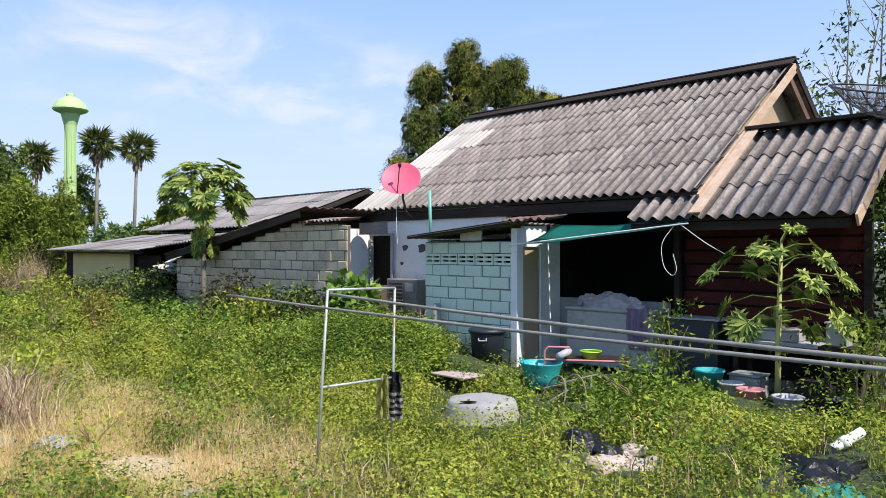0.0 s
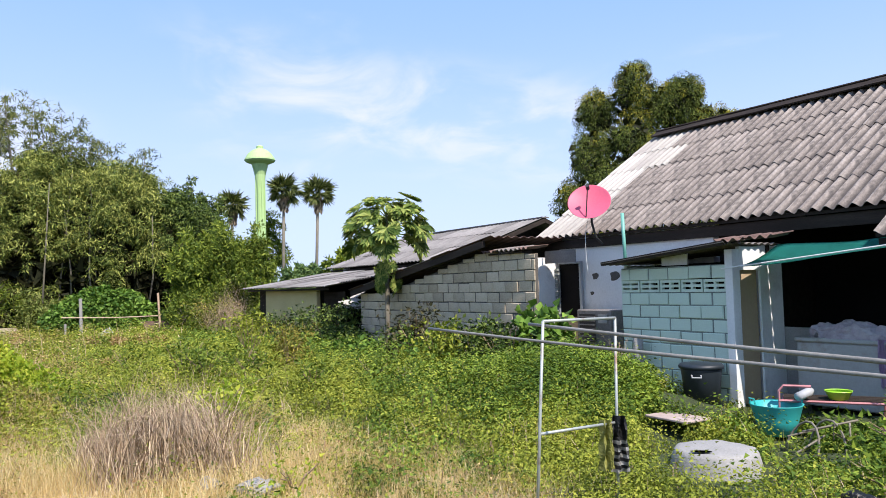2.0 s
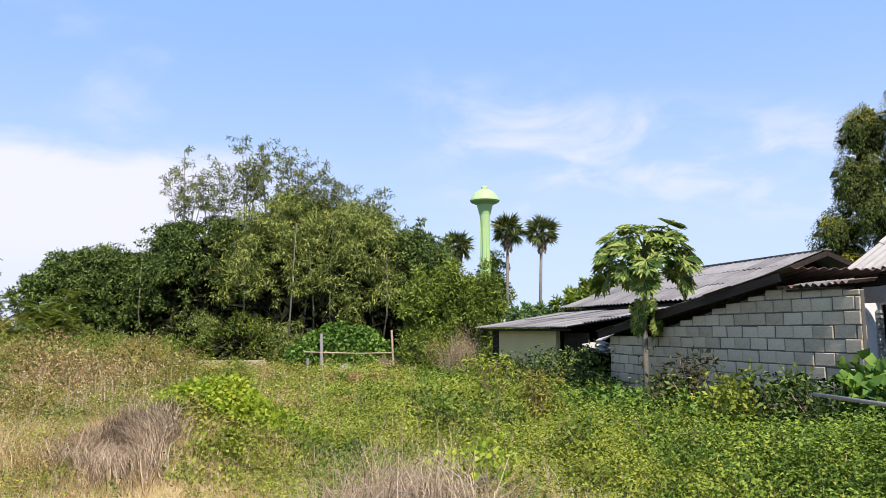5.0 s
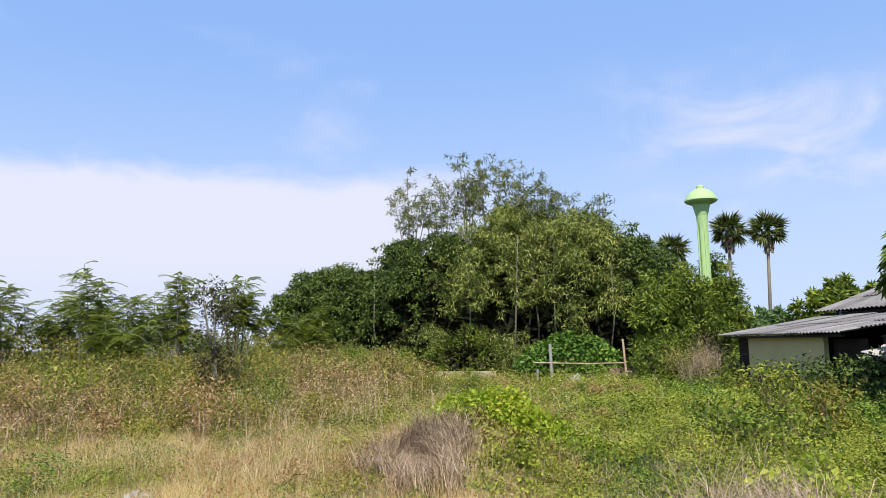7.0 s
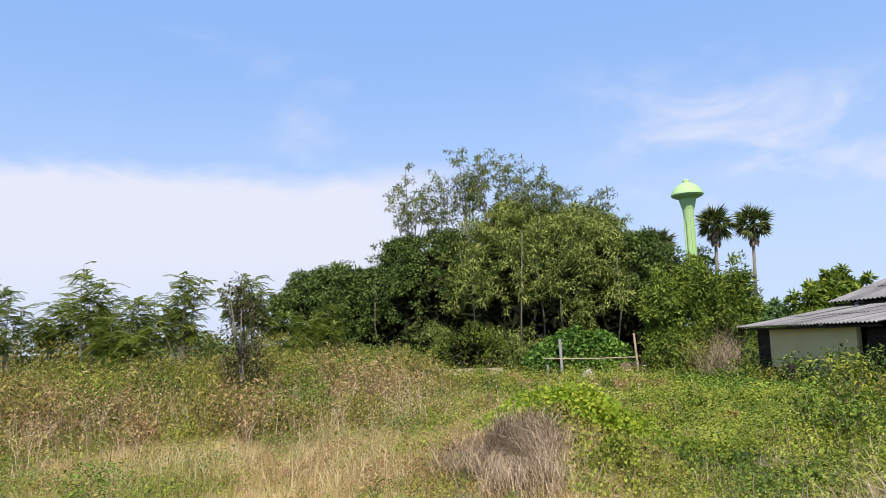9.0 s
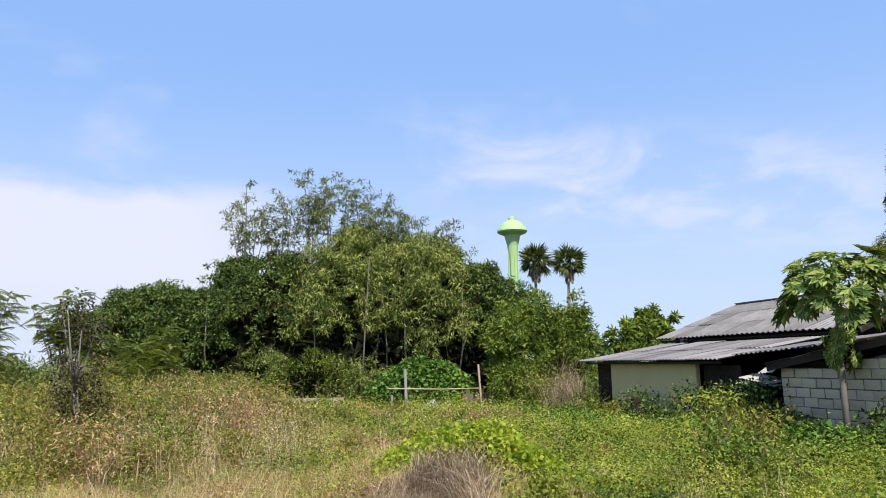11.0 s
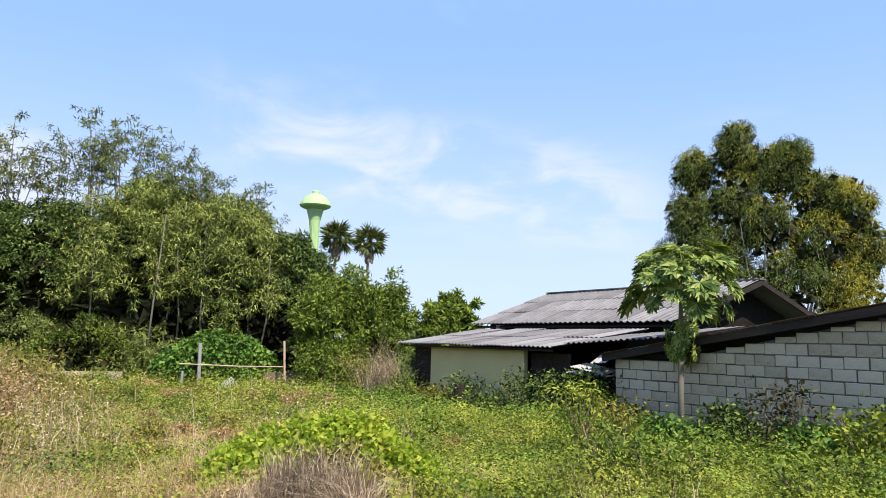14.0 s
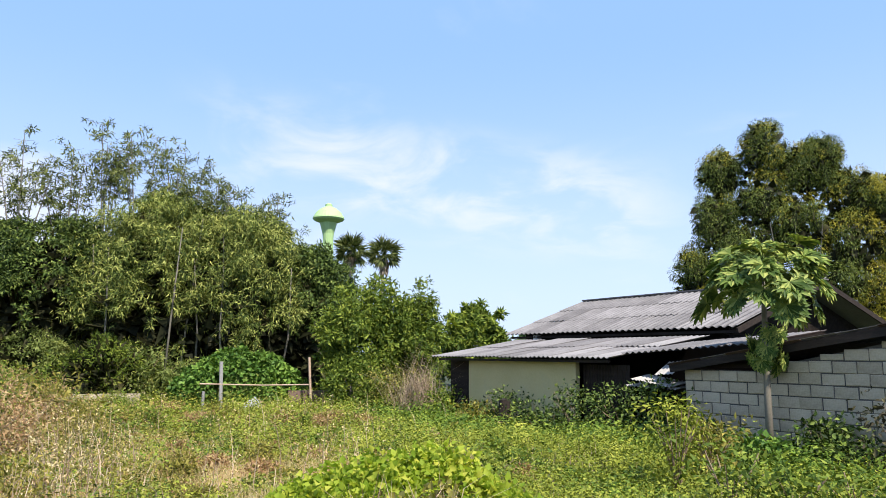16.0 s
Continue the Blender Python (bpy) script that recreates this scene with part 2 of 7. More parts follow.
# ---- materials ----
def material(name, colours, rough=0.85, grain=30.0, blotch=1.6, bump=0.25, metal=0.0, rand=0.0, island=0.0, through=0.0, spread=0.5,
             streak=None, spec=0.5, stain=None, stain_scale=0.8, stain_at=(0.55, 0.7), low_tone=None):
    """A surface of two to four colours mixed by noise at two scales. rand: lightness change from object to object;
    island: the same from piece to piece; through: how much light passes a leaf; stain: a colour in patches of its own;
    the last argument: (colour, height) of a tone laid with noise in the troughs of old corrugated sheets."""
    m = bpy.data.materials.new(name)
    m.use_nodes = True
    n, l = m.node_tree.nodes, m.node_tree.links
    bsdf = n["Principled BSDF"]
    bsdf.inputs["Roughness"].default_value = rough
    bsdf.inputs["Metallic"].default_value = metal
    bsdf.inputs["Specular IOR Level"].default_value = spec
    tc = n.new("ShaderNodeTexCoord")
    mp = n.new("ShaderNodeMapping")
    if streak:
        mp.inputs["Scale"].default_value = streak
    l.new(tc.outputs["Object"], mp.inputs[0])
    big, small = n.new("ShaderNodeTexNoise"), n.new("ShaderNodeTexNoise")
    big.inputs["Scale"].default_value, big.inputs["Detail"].default_value = blotch, 5
    small.inputs["Scale"].default_value, small.inputs["Detail"].default_value = grain, 6
    small.inputs["Roughness"].default_value = 0.7
    for t in (big, small):
        l.new(mp.outputs[0], t.inputs["Vector"])
    mixv = n.new("ShaderNodeMix")
    mixv.inputs[0].default_value = spread
    l.new(big.outputs["Fac"], mixv.inputs[2])
    l.new(small.outputs["Fac"], mixv.inputs[3])
    fac = mixv.outputs[0]
    if rand or island:
        src = n.new("ShaderNodeObjectInfo").outputs["Random"] if rand else n.new("ShaderNodeNewGeometry").outputs["Random Per Island"]
        add = n.new("ShaderNodeMath")
        add.operation = 'MULTIPLY_ADD'
        sub = n.new("ShaderNodeMath")
        sub.operation = 'SUBTRACT'
        sub.inputs[1].default_value = 0.5
        l.new(src, sub.inputs[0])
        l.new(sub.outputs[0], add.inputs[0])
        add.inputs[1].default_value = rand or island
        l.new(fac, add.inputs[2])
        fac = add.outputs[0]
    ramp = n.new("ShaderNodeValToRGB")
    el = ramp.color_ramp.elements
    for i, c in enumerate(colours):
        at = 0.28 + 0.44 * i / max(1, len(colours) - 1)
        e = el[i] if i < 2 else el.new(at)
        e.position = at
        e.color = (*c, 1)
    l.new(fac, ramp.inputs[0])
    col = ramp.outputs[0]
    if stain:
        sn = n.new("ShaderNodeTexNoise")
        sn.inputs["Scale"].default_value, sn.inputs["Detail"].default_value = stain_scale, 8
        sn.inputs["Roughness"].default_value = 0.65
        l.new(mp.outputs[0], sn.inputs["Vector"])
        mr = n.new("ShaderNodeMapRange")
        mr.inputs[1].default_value, mr.inputs[2].default_value = stain_at
        l.new(sn.outputs["Fac"], mr.inputs[0])
        mx = n.new("ShaderNodeMixRGB")
        mx.inputs[2].default_value = (*stain, 1)
        l.new(mr.outputs[0], mx.inputs[0])
        l.new(col, mx.inputs[1])
        col = mx.outputs[0]
    if low_tone:
        sep = n.new("ShaderNodeSeparateXYZ")
        l.new(tc.outputs["Object"], sep.inputs[0])
        gn = n.new("ShaderNodeTexNoise")
        gn.inputs["Scale"].default_value, gn.inputs["Detail"].default_value, gn.inputs["Roughness"].default_value = 7.0, 8, 0.75
        l.new(mp.outputs[0], gn.inputs["Vector"])
        lift = n.new("ShaderNodeMath")
        lift.operation = 'MULTIPLY_ADD'
        lift.inputs[1].default_value = low_tone[1] * 2.4
        l.new(gn.outputs["Fac"], lift.inputs[0])
        l.new(sep.outputs[2], lift.inputs[2])
        gr = n.new("ShaderNodeMapRange")
        gr.inputs[1].default_value, gr.inputs[2].default_value, gr.inputs[3].default_value, gr.inputs[4].default_value = low_tone[1] * 1.75, low_tone[1] * 0.65, 0.0, 0.9
        l.new(lift.outputs[0], gr.inputs[0])
        gx = n.new("ShaderNodeMixRGB")
        gx.inputs[2].default_value = (*low_tone[0], 1)
        l.new(gr.outputs[0], gx.inputs[0])
        l.new(col, gx.inputs[1])
        col = gx.outputs[0]
    l.new(col, bsdf.inputs["Base Color"])
    if bump:
        bp = n.new("ShaderNodeBump")
        bp.inputs["Strength"].default_value = bump
        bp.inputs["Distance"].default_value = 0.01
        l.new(small.outputs["Fac"], bp.inputs["Height"])
        l.new(bp.outputs[0], bsdf.inputs["Normal"])
    if through:
        tr = n.new("ShaderNodeBsdfTranslucent")
        br = n.new("ShaderNodeMixRGB")
        br.blend_type = 'MULTIPLY'
        br.inputs[0].default_value = 1.0
        br.inputs[2].default_value = (1.0, 1.0, 0.45, 1)
        l.new(col, br.inputs[1])
        l.new(br.outputs[0], tr.inputs[0])
        mixs = n.new("ShaderNodeMixShader")
        mixs.inputs[0].default_value = through
        l.new(bsdf.outputs[0], mixs.inputs[1])
        l.new(tr.outputs[0], mixs.inputs[2])
        l.new(mixs.outputs[0], n["Material Output"].inputs[0])
    return m


def leaf_material(name, colours, through=0.4, rough=0.55, island=0.5, blotch=0.5):
    return material(name, colours, rough=rough, grain=12, blotch=blotch, bump=0, island=island, through=through, spread=0.3, spec=0.10)


M = dict(
    block=material("grey_block", [(0.31, 0.25, 0.165), (0.49, 0.405, 0.28), (0.64, 0.545, 0.39)], rough=0.95, grain=26, blotch=4, bump=1.0, rand=0.22,
                   stain=(0.15, 0.135, 0.11), stain_scale=2.6, stain_at=(0.56, 0.80)),
    mintjoint=material("mint_joints", [(0.12, 0.145, 0.125), (0.24, 0.28, 0.245)], rough=0.95, grain=14, blotch=7, bump=0.4),
    mortar=material("mortar", [(0.055, 0.048, 0.040), (0.13, 0.115, 0.095)], rough=0.95, bump=0.4),
    mint=material("mint_paint", [(0.46, 0.57, 0.46), (0.55, 0.66, 0.54), (0.62, 0.72, 0.60)], rough=0.75, grain=40, blotch=2, bump=0.2, rand=0.12,
                  stain=(0.38, 0.42, 0.38), stain_scale=1.3, stain_at=(0.56, 0.8)),
    white=material("white_plaster", [(0.60, 0.60, 0.57), (0.72, 0.72, 0.69), (0.78, 0.78, 0.75)], rough=0.85, grain=25, blotch=1.2, bump=0.15,
                   stain=(0.36, 0.34, 0.30), stain_scale=1.0, stain_at=(0.55, 0.8)),
    cream=material("cream_render", [(0.46, 0.37, 0.16), (0.56, 0.46, 0.22), (0.60, 0.51, 0.26)], rough=0.85, grain=20, blotch=0.7, bump=0.15,
                   stain=(0.34, 0.32, 0.22), stain_scale=0.7, stain_at=(0.55, 0.85)),
    asb=material("weathered_roof_sheet", [(0.10, 0.083, 0.072), (0.24, 0.205, 0.178), (0.42, 0.37, 0.325)], rough=0.95, grain=26, blotch=2.5, bump=0.7, rand=0.10, low_tone=((0.05, 0.043, 0.04), 0.034),
                 stain=(0.045, 0.041, 0.040), stain_scale=5.5, stain_at=(0.50, 0.70), streak=(1, 0.5, 1)),
    asb_light=material("pale_roof_sheet", [(0.30, 0.275, 0.245), (0.40, 0.375, 0.33), (0.50, 0.465, 0.42)], rough=0.9, grain=22, blotch=2.5, bump=0.3, rand=0.25,
                       stain=(0.22, 0.20, 0.18), stain_scale=1.8, stain_at=(0.55, 0.75), streak=(1, 0.45, 1), low_tone=((0.22, 0.20, 0.18), 0.030)),
    zinc=material("grey_sheet_roof", [(0.11, 0.10, 0.092), (0.19, 0.175, 0.16), (0.29, 0.27, 0.25)], rough=0.85, grain=25, blotch=1.5, bump=0.3, rand=0.3, low_tone=((0.055, 0.05, 0.045), 0.024),
                  stain=(0.16, 0.13, 0.11), stain_scale=0.9, stain_at=(0.55, 0.75)),
    rust=material("rusty_sheet", [(0.06, 0.035, 0.028), (0.115, 0.065, 0.05), (0.20, 0.13, 0.105)], rough=0.9, grain=25, blotch=3, bump=0.3, rand=0.3),
    redroof=material("red_sheet", [(0.20, 0.05, 0.04), (0.30, 0.08, 0.06)], rough=0.7, grain=25, blotch=2, bump=0.2),
    darkwood=material("dark_timber", [(0.016, 0.012, 0.010), (0.032, 0.024, 0.019), (0.060, 0.045, 0.034)], rough=0.9, grain=50, blotch=3, bump=0.4, streak=(0.3, 3, 3), spec=0.2),
    redwood=material("red_painted_planks", [(0.028, 0.007, 0.006), (0.060, 0.012, 0.010), (0.095, 0.022, 0.017)], rough=0.7, grain=40, blotch=2, bump=0.25, rand=0.2, spec=0.15),
    rawwood=material("weathered_board", [(0.34, 0.20, 0.12), (0.48, 0.34, 0.23), (0.58, 0.46, 0.37)], rough=0.85, grain=30, blotch=2, bump=0.3, streak=(4, 0.4, 4)),
    beige=material("beige_panel", [(0.33, 0.24, 0.14), (0.42, 0.32, 0.20)], rough=0.85, grain=20, blotch=1, bump=0.1),
    concrete=material("concrete", [(0.20, 0.195, 0.18), (0.29, 0.28, 0.26), (0.38, 0.37, 0.35)], rough=0.95, grain=45, blotch=2.5, bump=0.5,
                      stain=(0.18, 0.18, 0.15), stain_scale=2.5, stain_at=(0.55, 0.75)),
    steel=material("grey_painted_steel", [(0.30, 0.33, 0.30), (0.42, 0.45, 0.42)], rough=0.5, metal=0.3, grain=60, blotch=4, bump=0.1, stain=(0.20, 0.11, 0.06), stain_scale=5),
    whitepipe=material("white_plastic_pipe", [(0.60, 0.62, 0.58), (0.72, 0.74, 0.70)], rough=0.45, grain=40, blotch=4, bump=0.08),
    greenpipe=material("green_pipe", [(0.10, 0.32, 0.26), (0.16, 0.42, 0.34)], rough=0.5, grain=40, blotch=4, bump=0.08),
    pole=material("grey_pole", [(0.12, 0.115, 0.10), (0.21, 0.20, 0.175), (0.30, 0.29, 0.26)], rough=0.7, grain=30, blotch=3, bump=0.2),
    dish=material("pink_dish", [(0.52, 0.075, 0.13), (0.62, 0.11, 0.18)], rough=0.55, grain=20, blotch=2, bump=0.05),
    black=material("black_metal", [(0.012, 0.012, 0.012), (0.03, 0.03, 0.03)], rough=0.6, grain=30, bump=0.1),
    blackbag=material("black_plastic_bag", [(0.006, 0.006, 0.007), (0.013, 0.013, 0.015)], rough=0.32, grain=14, bump=0.6, spec=0.3),
    binblue=material("dark_plastic_bin", [(0.012, 0.018, 0.024), (0.022, 0.03, 0.038)], rough=0.5, grain=20, bump=0.08),
    teal=material("teal_plastic", [(0.02, 0.30, 0.30), (0.03, 0.40, 0.38)], rough=0.45, grain=20, bump=0.05),
    tarp=material("teal_tarpaulin", [(0.015, 0.22, 0.19), (0.03, 0.33, 0.28)], rough=0.6, grain=40, blotch=1.5, bump=0.15, through=0.35),
    lime=material("lime_plastic", [(0.28, 0.55, 0.03), (0.36, 0.62, 0.06)], rough=0.45, bump=0.03),
    pinkplastic=material("faded_pink_plastic", [(0.40, 0.14, 0.15), (0.50, 0.22, 0.22)], rough=0.6, bump=0.1),
    grey=material("grey_plastic", [(0.30, 0.31, 0.31), (0.42, 0.43, 0.43)], rough=0.6, bump=0.1),
    whitebox=material("white_enamel", [(0.30, 0.295, 0.275), (0.42, 0.415, 0.39)], rough=0.5, bump=0.05, stain=(0.24, 0.19, 0.14), stain_scale=3, stain_at=(0.54, 0.78)),
    cloth=material("faded_cloth", [(0.24, 0.19, 0.21), (0.36, 0.31, 0.33), (0.50, 0.46, 0.46)], rough=0.95, grain=15, blotch=5, bump=0.4),
    litter=material("pale_litter", [(0.30, 0.215, 0.18), (0.45, 0.36, 0.31)], rough=0.9, grain=15, blotch=6, bump=0.5, island=0.6),
    olive=material("olive_cloth", [(0.28, 0.28, 0.06), (0.40, 0.40, 0.12)], rough=0.95, grain=60, blotch=8, bump=0.4),
    # near-black that puts indoor shade into the colour of walls and openings
    indoor_shade=material("dark_inside", [(0.012, 0.010, 0.009), (0.022, 0.019, 0.017)], rough=0.95, bump=0.1, spec=0.1),
    floor=material("earth_floor", [(0.14, 0.11, 0.08), (0.22, 0.18, 0.14)], rough=0.95, grain=20, blotch=1.5, bump=0.4),
    tower=material("pale_green_tower", [(0.34, 0.50, 0.20), (0.40, 0.57, 0.25)], rough=0.7, grain=3, blotch=0.3, bump=0.05),
    bark=material("grey_bark", [(0.10, 0.09, 0.07), (0.20, 0.18, 0.14), (0.28, 0.25, 0.2)], rough=0.95, grain=25, blotch=4, bump=0.6),
    papbark=material("papaya_trunk", [(0.13, 0.115, 0.085), (0.23, 0.205, 0.155)], rough=0.9, grain=20, blotch=5, bump=0.5),
    yellowbark=material("young_papaya_trunk", [(0.40, 0.38, 0.10), (0.52, 0.50, 0.18)], rough=0.8, grain=20, blotch=5, bump=0.3),
    twig=material("dry_twigs", [(0.21, 0.145, 0.09), (0.40, 0.29, 0.185), (0.58, 0.45, 0.30)], rough=0.95, bump=0, island=0.7, grain=8),
    straw=material("dry_grass", [(0.55, 0.40, 0.19), (0.72, 0.56, 0.30), (0.83, 0.70, 0.43)], rough=0.95, bump=0, island=0.8, grain=6, blotch=0.6, through=0.45),
    reddry=material("dry_red_weeds", [(0.25, 0.14, 0.06), (0.42, 0.255, 0.12), (0.56, 0.40, 0.20)], rough=0.95, bump=0, island=0.8, grain=6, blotch=0.6, through=0.3),
    creeper=leaf_material("creeper_leaves", [(0.090, 0.120, 0.016), (0.245, 0.285, 0.036), (0.46, 0.455, 0.075)], through=0.26, island=0.26, blotch=1.8),
    mound=leaf_material("dense_creeper_leaves", [(0.038, 0.080, 0.012), (0.112, 0.182, 0.024), (0.27, 0.345, 0.046)], through=0.22, island=0.4, blotch=1.8),
    weed=leaf_material("weed_leaves", [(0.10, 0.105, 0.022), (0.23, 0.21, 0.042), (0.43, 0.36, 0.085)], through=0.30, island=0.45, blotch=1.2),
    grass=leaf_material("green_grass", [(0.147, 0.224, 0.032), (0.294, 0.368, 0.064), (0.552, 0.512, 0.128)], through=0.4),
    yellowleaf=leaf_material("yellow_green_leaves", [(0.2, 0.3, 0.028), (0.37, 0.46, 0.048), (0.58, 0.58, 0.09)], through=0.5),
    bamboo=leaf_material("bamboo_leaves", [(0.036, 0.060, 0.014), (0.150, 0.195, 0.040), (0.41, 0.43, 0.11)], through=0.16, island=0.62, blotch=0.9),
    baretop=leaf_material("thin_bamboo_sprays", [(0.045, 0.062, 0.020), (0.115, 0.145, 0.040), (0.27, 0.29, 0.09)], through=0.12),
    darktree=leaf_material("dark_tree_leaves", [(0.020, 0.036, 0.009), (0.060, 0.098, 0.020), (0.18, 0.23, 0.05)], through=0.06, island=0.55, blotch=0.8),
    shrub=leaf_material("shrub_leaves", [(0.050, 0.085, 0.013), (0.125, 0.18, 0.026), (0.28, 0.33, 0.05)], through=0.25),
    vine=leaf_material("vine_leaves", [(0.05, 0.11, 0.02), (0.105, 0.2, 0.034), (0.21, 0.33, 0.06)], through=0.22, rough=0.4),
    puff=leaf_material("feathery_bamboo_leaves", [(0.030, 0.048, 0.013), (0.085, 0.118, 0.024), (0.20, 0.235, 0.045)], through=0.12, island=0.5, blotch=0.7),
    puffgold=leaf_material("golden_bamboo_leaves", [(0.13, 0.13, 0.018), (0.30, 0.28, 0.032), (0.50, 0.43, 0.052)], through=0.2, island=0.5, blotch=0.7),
    papleaf=leaf_material("papaya_leaves", [(0.045, 0.085, 0.018), (0.15, 0.22, 0.045), (0.42, 0.45, 0.12)], through=0.25, rough=0.45),
    deadleaf=leaf_material("withered_vine_leaves", [(0.03, 0.026, 0.014), (0.065, 0.055, 0.028), (0.13, 0.12, 0.05)], through=0.1),
    # near-black leaves that put shade into the gaps of the crowns
    thicket=leaf_material("shade_dark_leaves", [(0.014, 0.016, 0.007), (0.03, 0.032, 0.013), (0.06, 0.055, 0.022)], through=0.0),
    palm=leaf_material("palm_leaves", [(0.045, 0.065, 0.022), (0.105, 0.135, 0.04), (0.26, 0.28, 0.10)], through=0.15),
    acacia=leaf_material("feathery_tree_leaves", [(0.10, 0.14, 0.036), (0.20, 0.25, 0.066), (0.34, 0.38, 0.12)], through=0.4),
    # haze put into the colour: a paler, bluer green for trees far off
    far=leaf_material("haze_tinted_leaves", [(0.083, 0.150, 0.060), (0.132, 0.210, 0.075), (0.198, 0.270, 0.090)], through=0.3),
)

# ---- ground ----
MOUNDS = [(-1.1, 11.7, 1.6, 1.4, 0.56), (-3.2, 12.6, 1.8, 1.5, 0.26), (-9.4, 9.3, 1.2, 0.8, 0.62), (-10.0, 10.7, 1.5, 0.8, 0.78), (-6.7, 11.4, 1.7, 1.3, 0.50), (-4.9, 8.2, 0.8, 0.6, 0.25), (-4.6, 15.0, 2.2, 1.4, 0.25), (-7.8, 17.6, 2.4, 1.6, 0.22), (2.6, 9.0, 1.6, 1.2, 0.22),
          (-5.4, 9.9, 0.9, 0.7, 0.30), (-14, 10, 5, 4, 0.22), (-20, 14, 7, 6, 0.25), (-12, 16, 4, 3, 0.15), (3.2, 6.8, 1.2, 1.0, 0.15)]
DRY = [(-2.7, 7.3, 2.0), (-1.9, 7.1, 1.3), (-5.2, 7.5, 2.8), (-8.2, 7.5, 2.9), (-10.5, 10.5, 2.6), (-12.5, 13.5, 2.6), (-10.5, 6.0, 3.4), (-14, 8.5, 4.5), (-20, 9, 6), (-18, 16, 4)]


def gz(x, y):
    """Height of the ground."""
    h = 0.05 + 0.05 * wavy(x, y, 4.0) + 0.05 * wavy(x, y, 1.1, 1) + 0.035 * wavy(x, y, 0.45, 2)
    for a, b, rx, ry, hh in MOUNDS:
        h = h + hh * np.exp(-(((x - a) / rx) ** 2 + ((y - b) / ry) ** 2))
    r = np.hypot(x, y)
    return h * np.clip((150 - r) / 100, 0, 1)


def dryness(x, y):
    d = np.full(np.shape(x), -0.55)
    for a, b, r in DRY:
        d = np.maximum(d, 1.0 - np.hypot(x - a, y - b) / r)
    return d + 0.45 * wavy(x, y, 1.6, 2) + 0.2 * wavy(x, y, 0.5, 1)


def ground_material():
    m = bpy.data.materials.new("field_soil")
    m.use_nodes = True
    n, l = m.node_tree.nodes, m.node_tree.links
    b = n["Principled BSDF"]
    b.inputs["Roughness"].default_value = 0.97
    tc = n.new("ShaderNodeTexCoord")
    at = n.new("ShaderNodeAttribute")
    at.attribute_name = "dry"
    no, fi = n.new("ShaderNodeTexNoise"), n.new("ShaderNodeTexNoise")
    no.inputs["Scale"].default_value, no.inputs["Detail"].default_value = 1.2, 6
    fi.inputs["Scale"].default_value, fi.inputs["Detail"].default_value = 28, 7
    for t in (no, fi):
        l.new(tc.outputs["Object"], t.inputs["Vector"])
    green, tan = n.new("ShaderNodeValToRGB"), n.new("ShaderNodeValToRGB")
    green.color_ramp.elements[0].position, green.color_ramp.elements[1].position = 0.35, 0.65
    green.color_ramp.elements[0].color, green.color_ramp.elements[1].color = (0.016, 0.024, 0.006, 1), (0.055, 0.075, 0.018, 1)
    tan.color_ramp.elements[0].position, tan.color_ramp.elements[1].position = 0.3, 0.7
    tan.color_ramp.elements[0].color, tan.color_ramp.elements[1].color = (0.29, 0.205, 0.11, 1), (0.58, 0.46, 0.28, 1)
    l.new(fi.outputs["Fac"], green.inputs[0])
    l.new(fi.outputs["Fac"], tan.inputs[0])
    ad = n.new("ShaderNodeMath")
    ad.operation = 'MULTIPLY_ADD'
    ad.inputs[1].default_value = 0.8
    l.new(no.outputs["Fac"], ad.inputs[0])
    l.new(at.outputs["Fac"], ad.inputs[2])
    mr = n.new("ShaderNodeMapRange")
    mr.inputs[1].default_value, mr.inputs[2].default_value = 0.35, 0.85
    l.new(ad.outputs[0], mr.inputs[0])
    mx = n.new("ShaderNodeMixRGB")
    l.new(mr.outputs[0], mx.inputs[0])
    l.new(green.outputs[0], mx.inputs[1])
    l.new(tan.outputs[0], mx.inputs[2])
    l.new(mx.outputs[0], b.inputs["Base Color"])
    bp = n.new("ShaderNodeBump")
    bp.inputs["Strength"].default_value, bp.inputs["Distance"].default_value = 0.8, 0.03
    l.new(fi.outputs["Fac"], bp.inputs["Height"])
    l.new(bp.outputs[0], b.inputs["Normal"])
    return m


def build_ground():
    k = 270
    s = np.linspace(-1, 1, k)
    stretch = 22 * s + 2600 * np.sign(s) * np.abs(s) ** 9
    X, Y = np.meshgrid(stretch - 7, stretch + 13)
    Z = gz(X, Y)
    V = np.stack([X, Y, Z], -1).reshape(-1, 3)
    i = (np.arange(k - 1)[:, None] * k + np.arange(k - 1)).reshape(-1, 1)
    me = raw_mesh("ground", V, i + [0, 1, k + 1, k], ground_material(), smooth=True)
    a = me.attributes.new("dry", 'FLOAT', 'POINT')
    a.data.foreach_set("value", np.clip(dryness(X, Y), -1, 1).astype(np.float32).ravel())
    tagged(link("ground", me, None), "overgrown field of soil, dry straw and creepers", "ground", kind="structure")


build_ground()


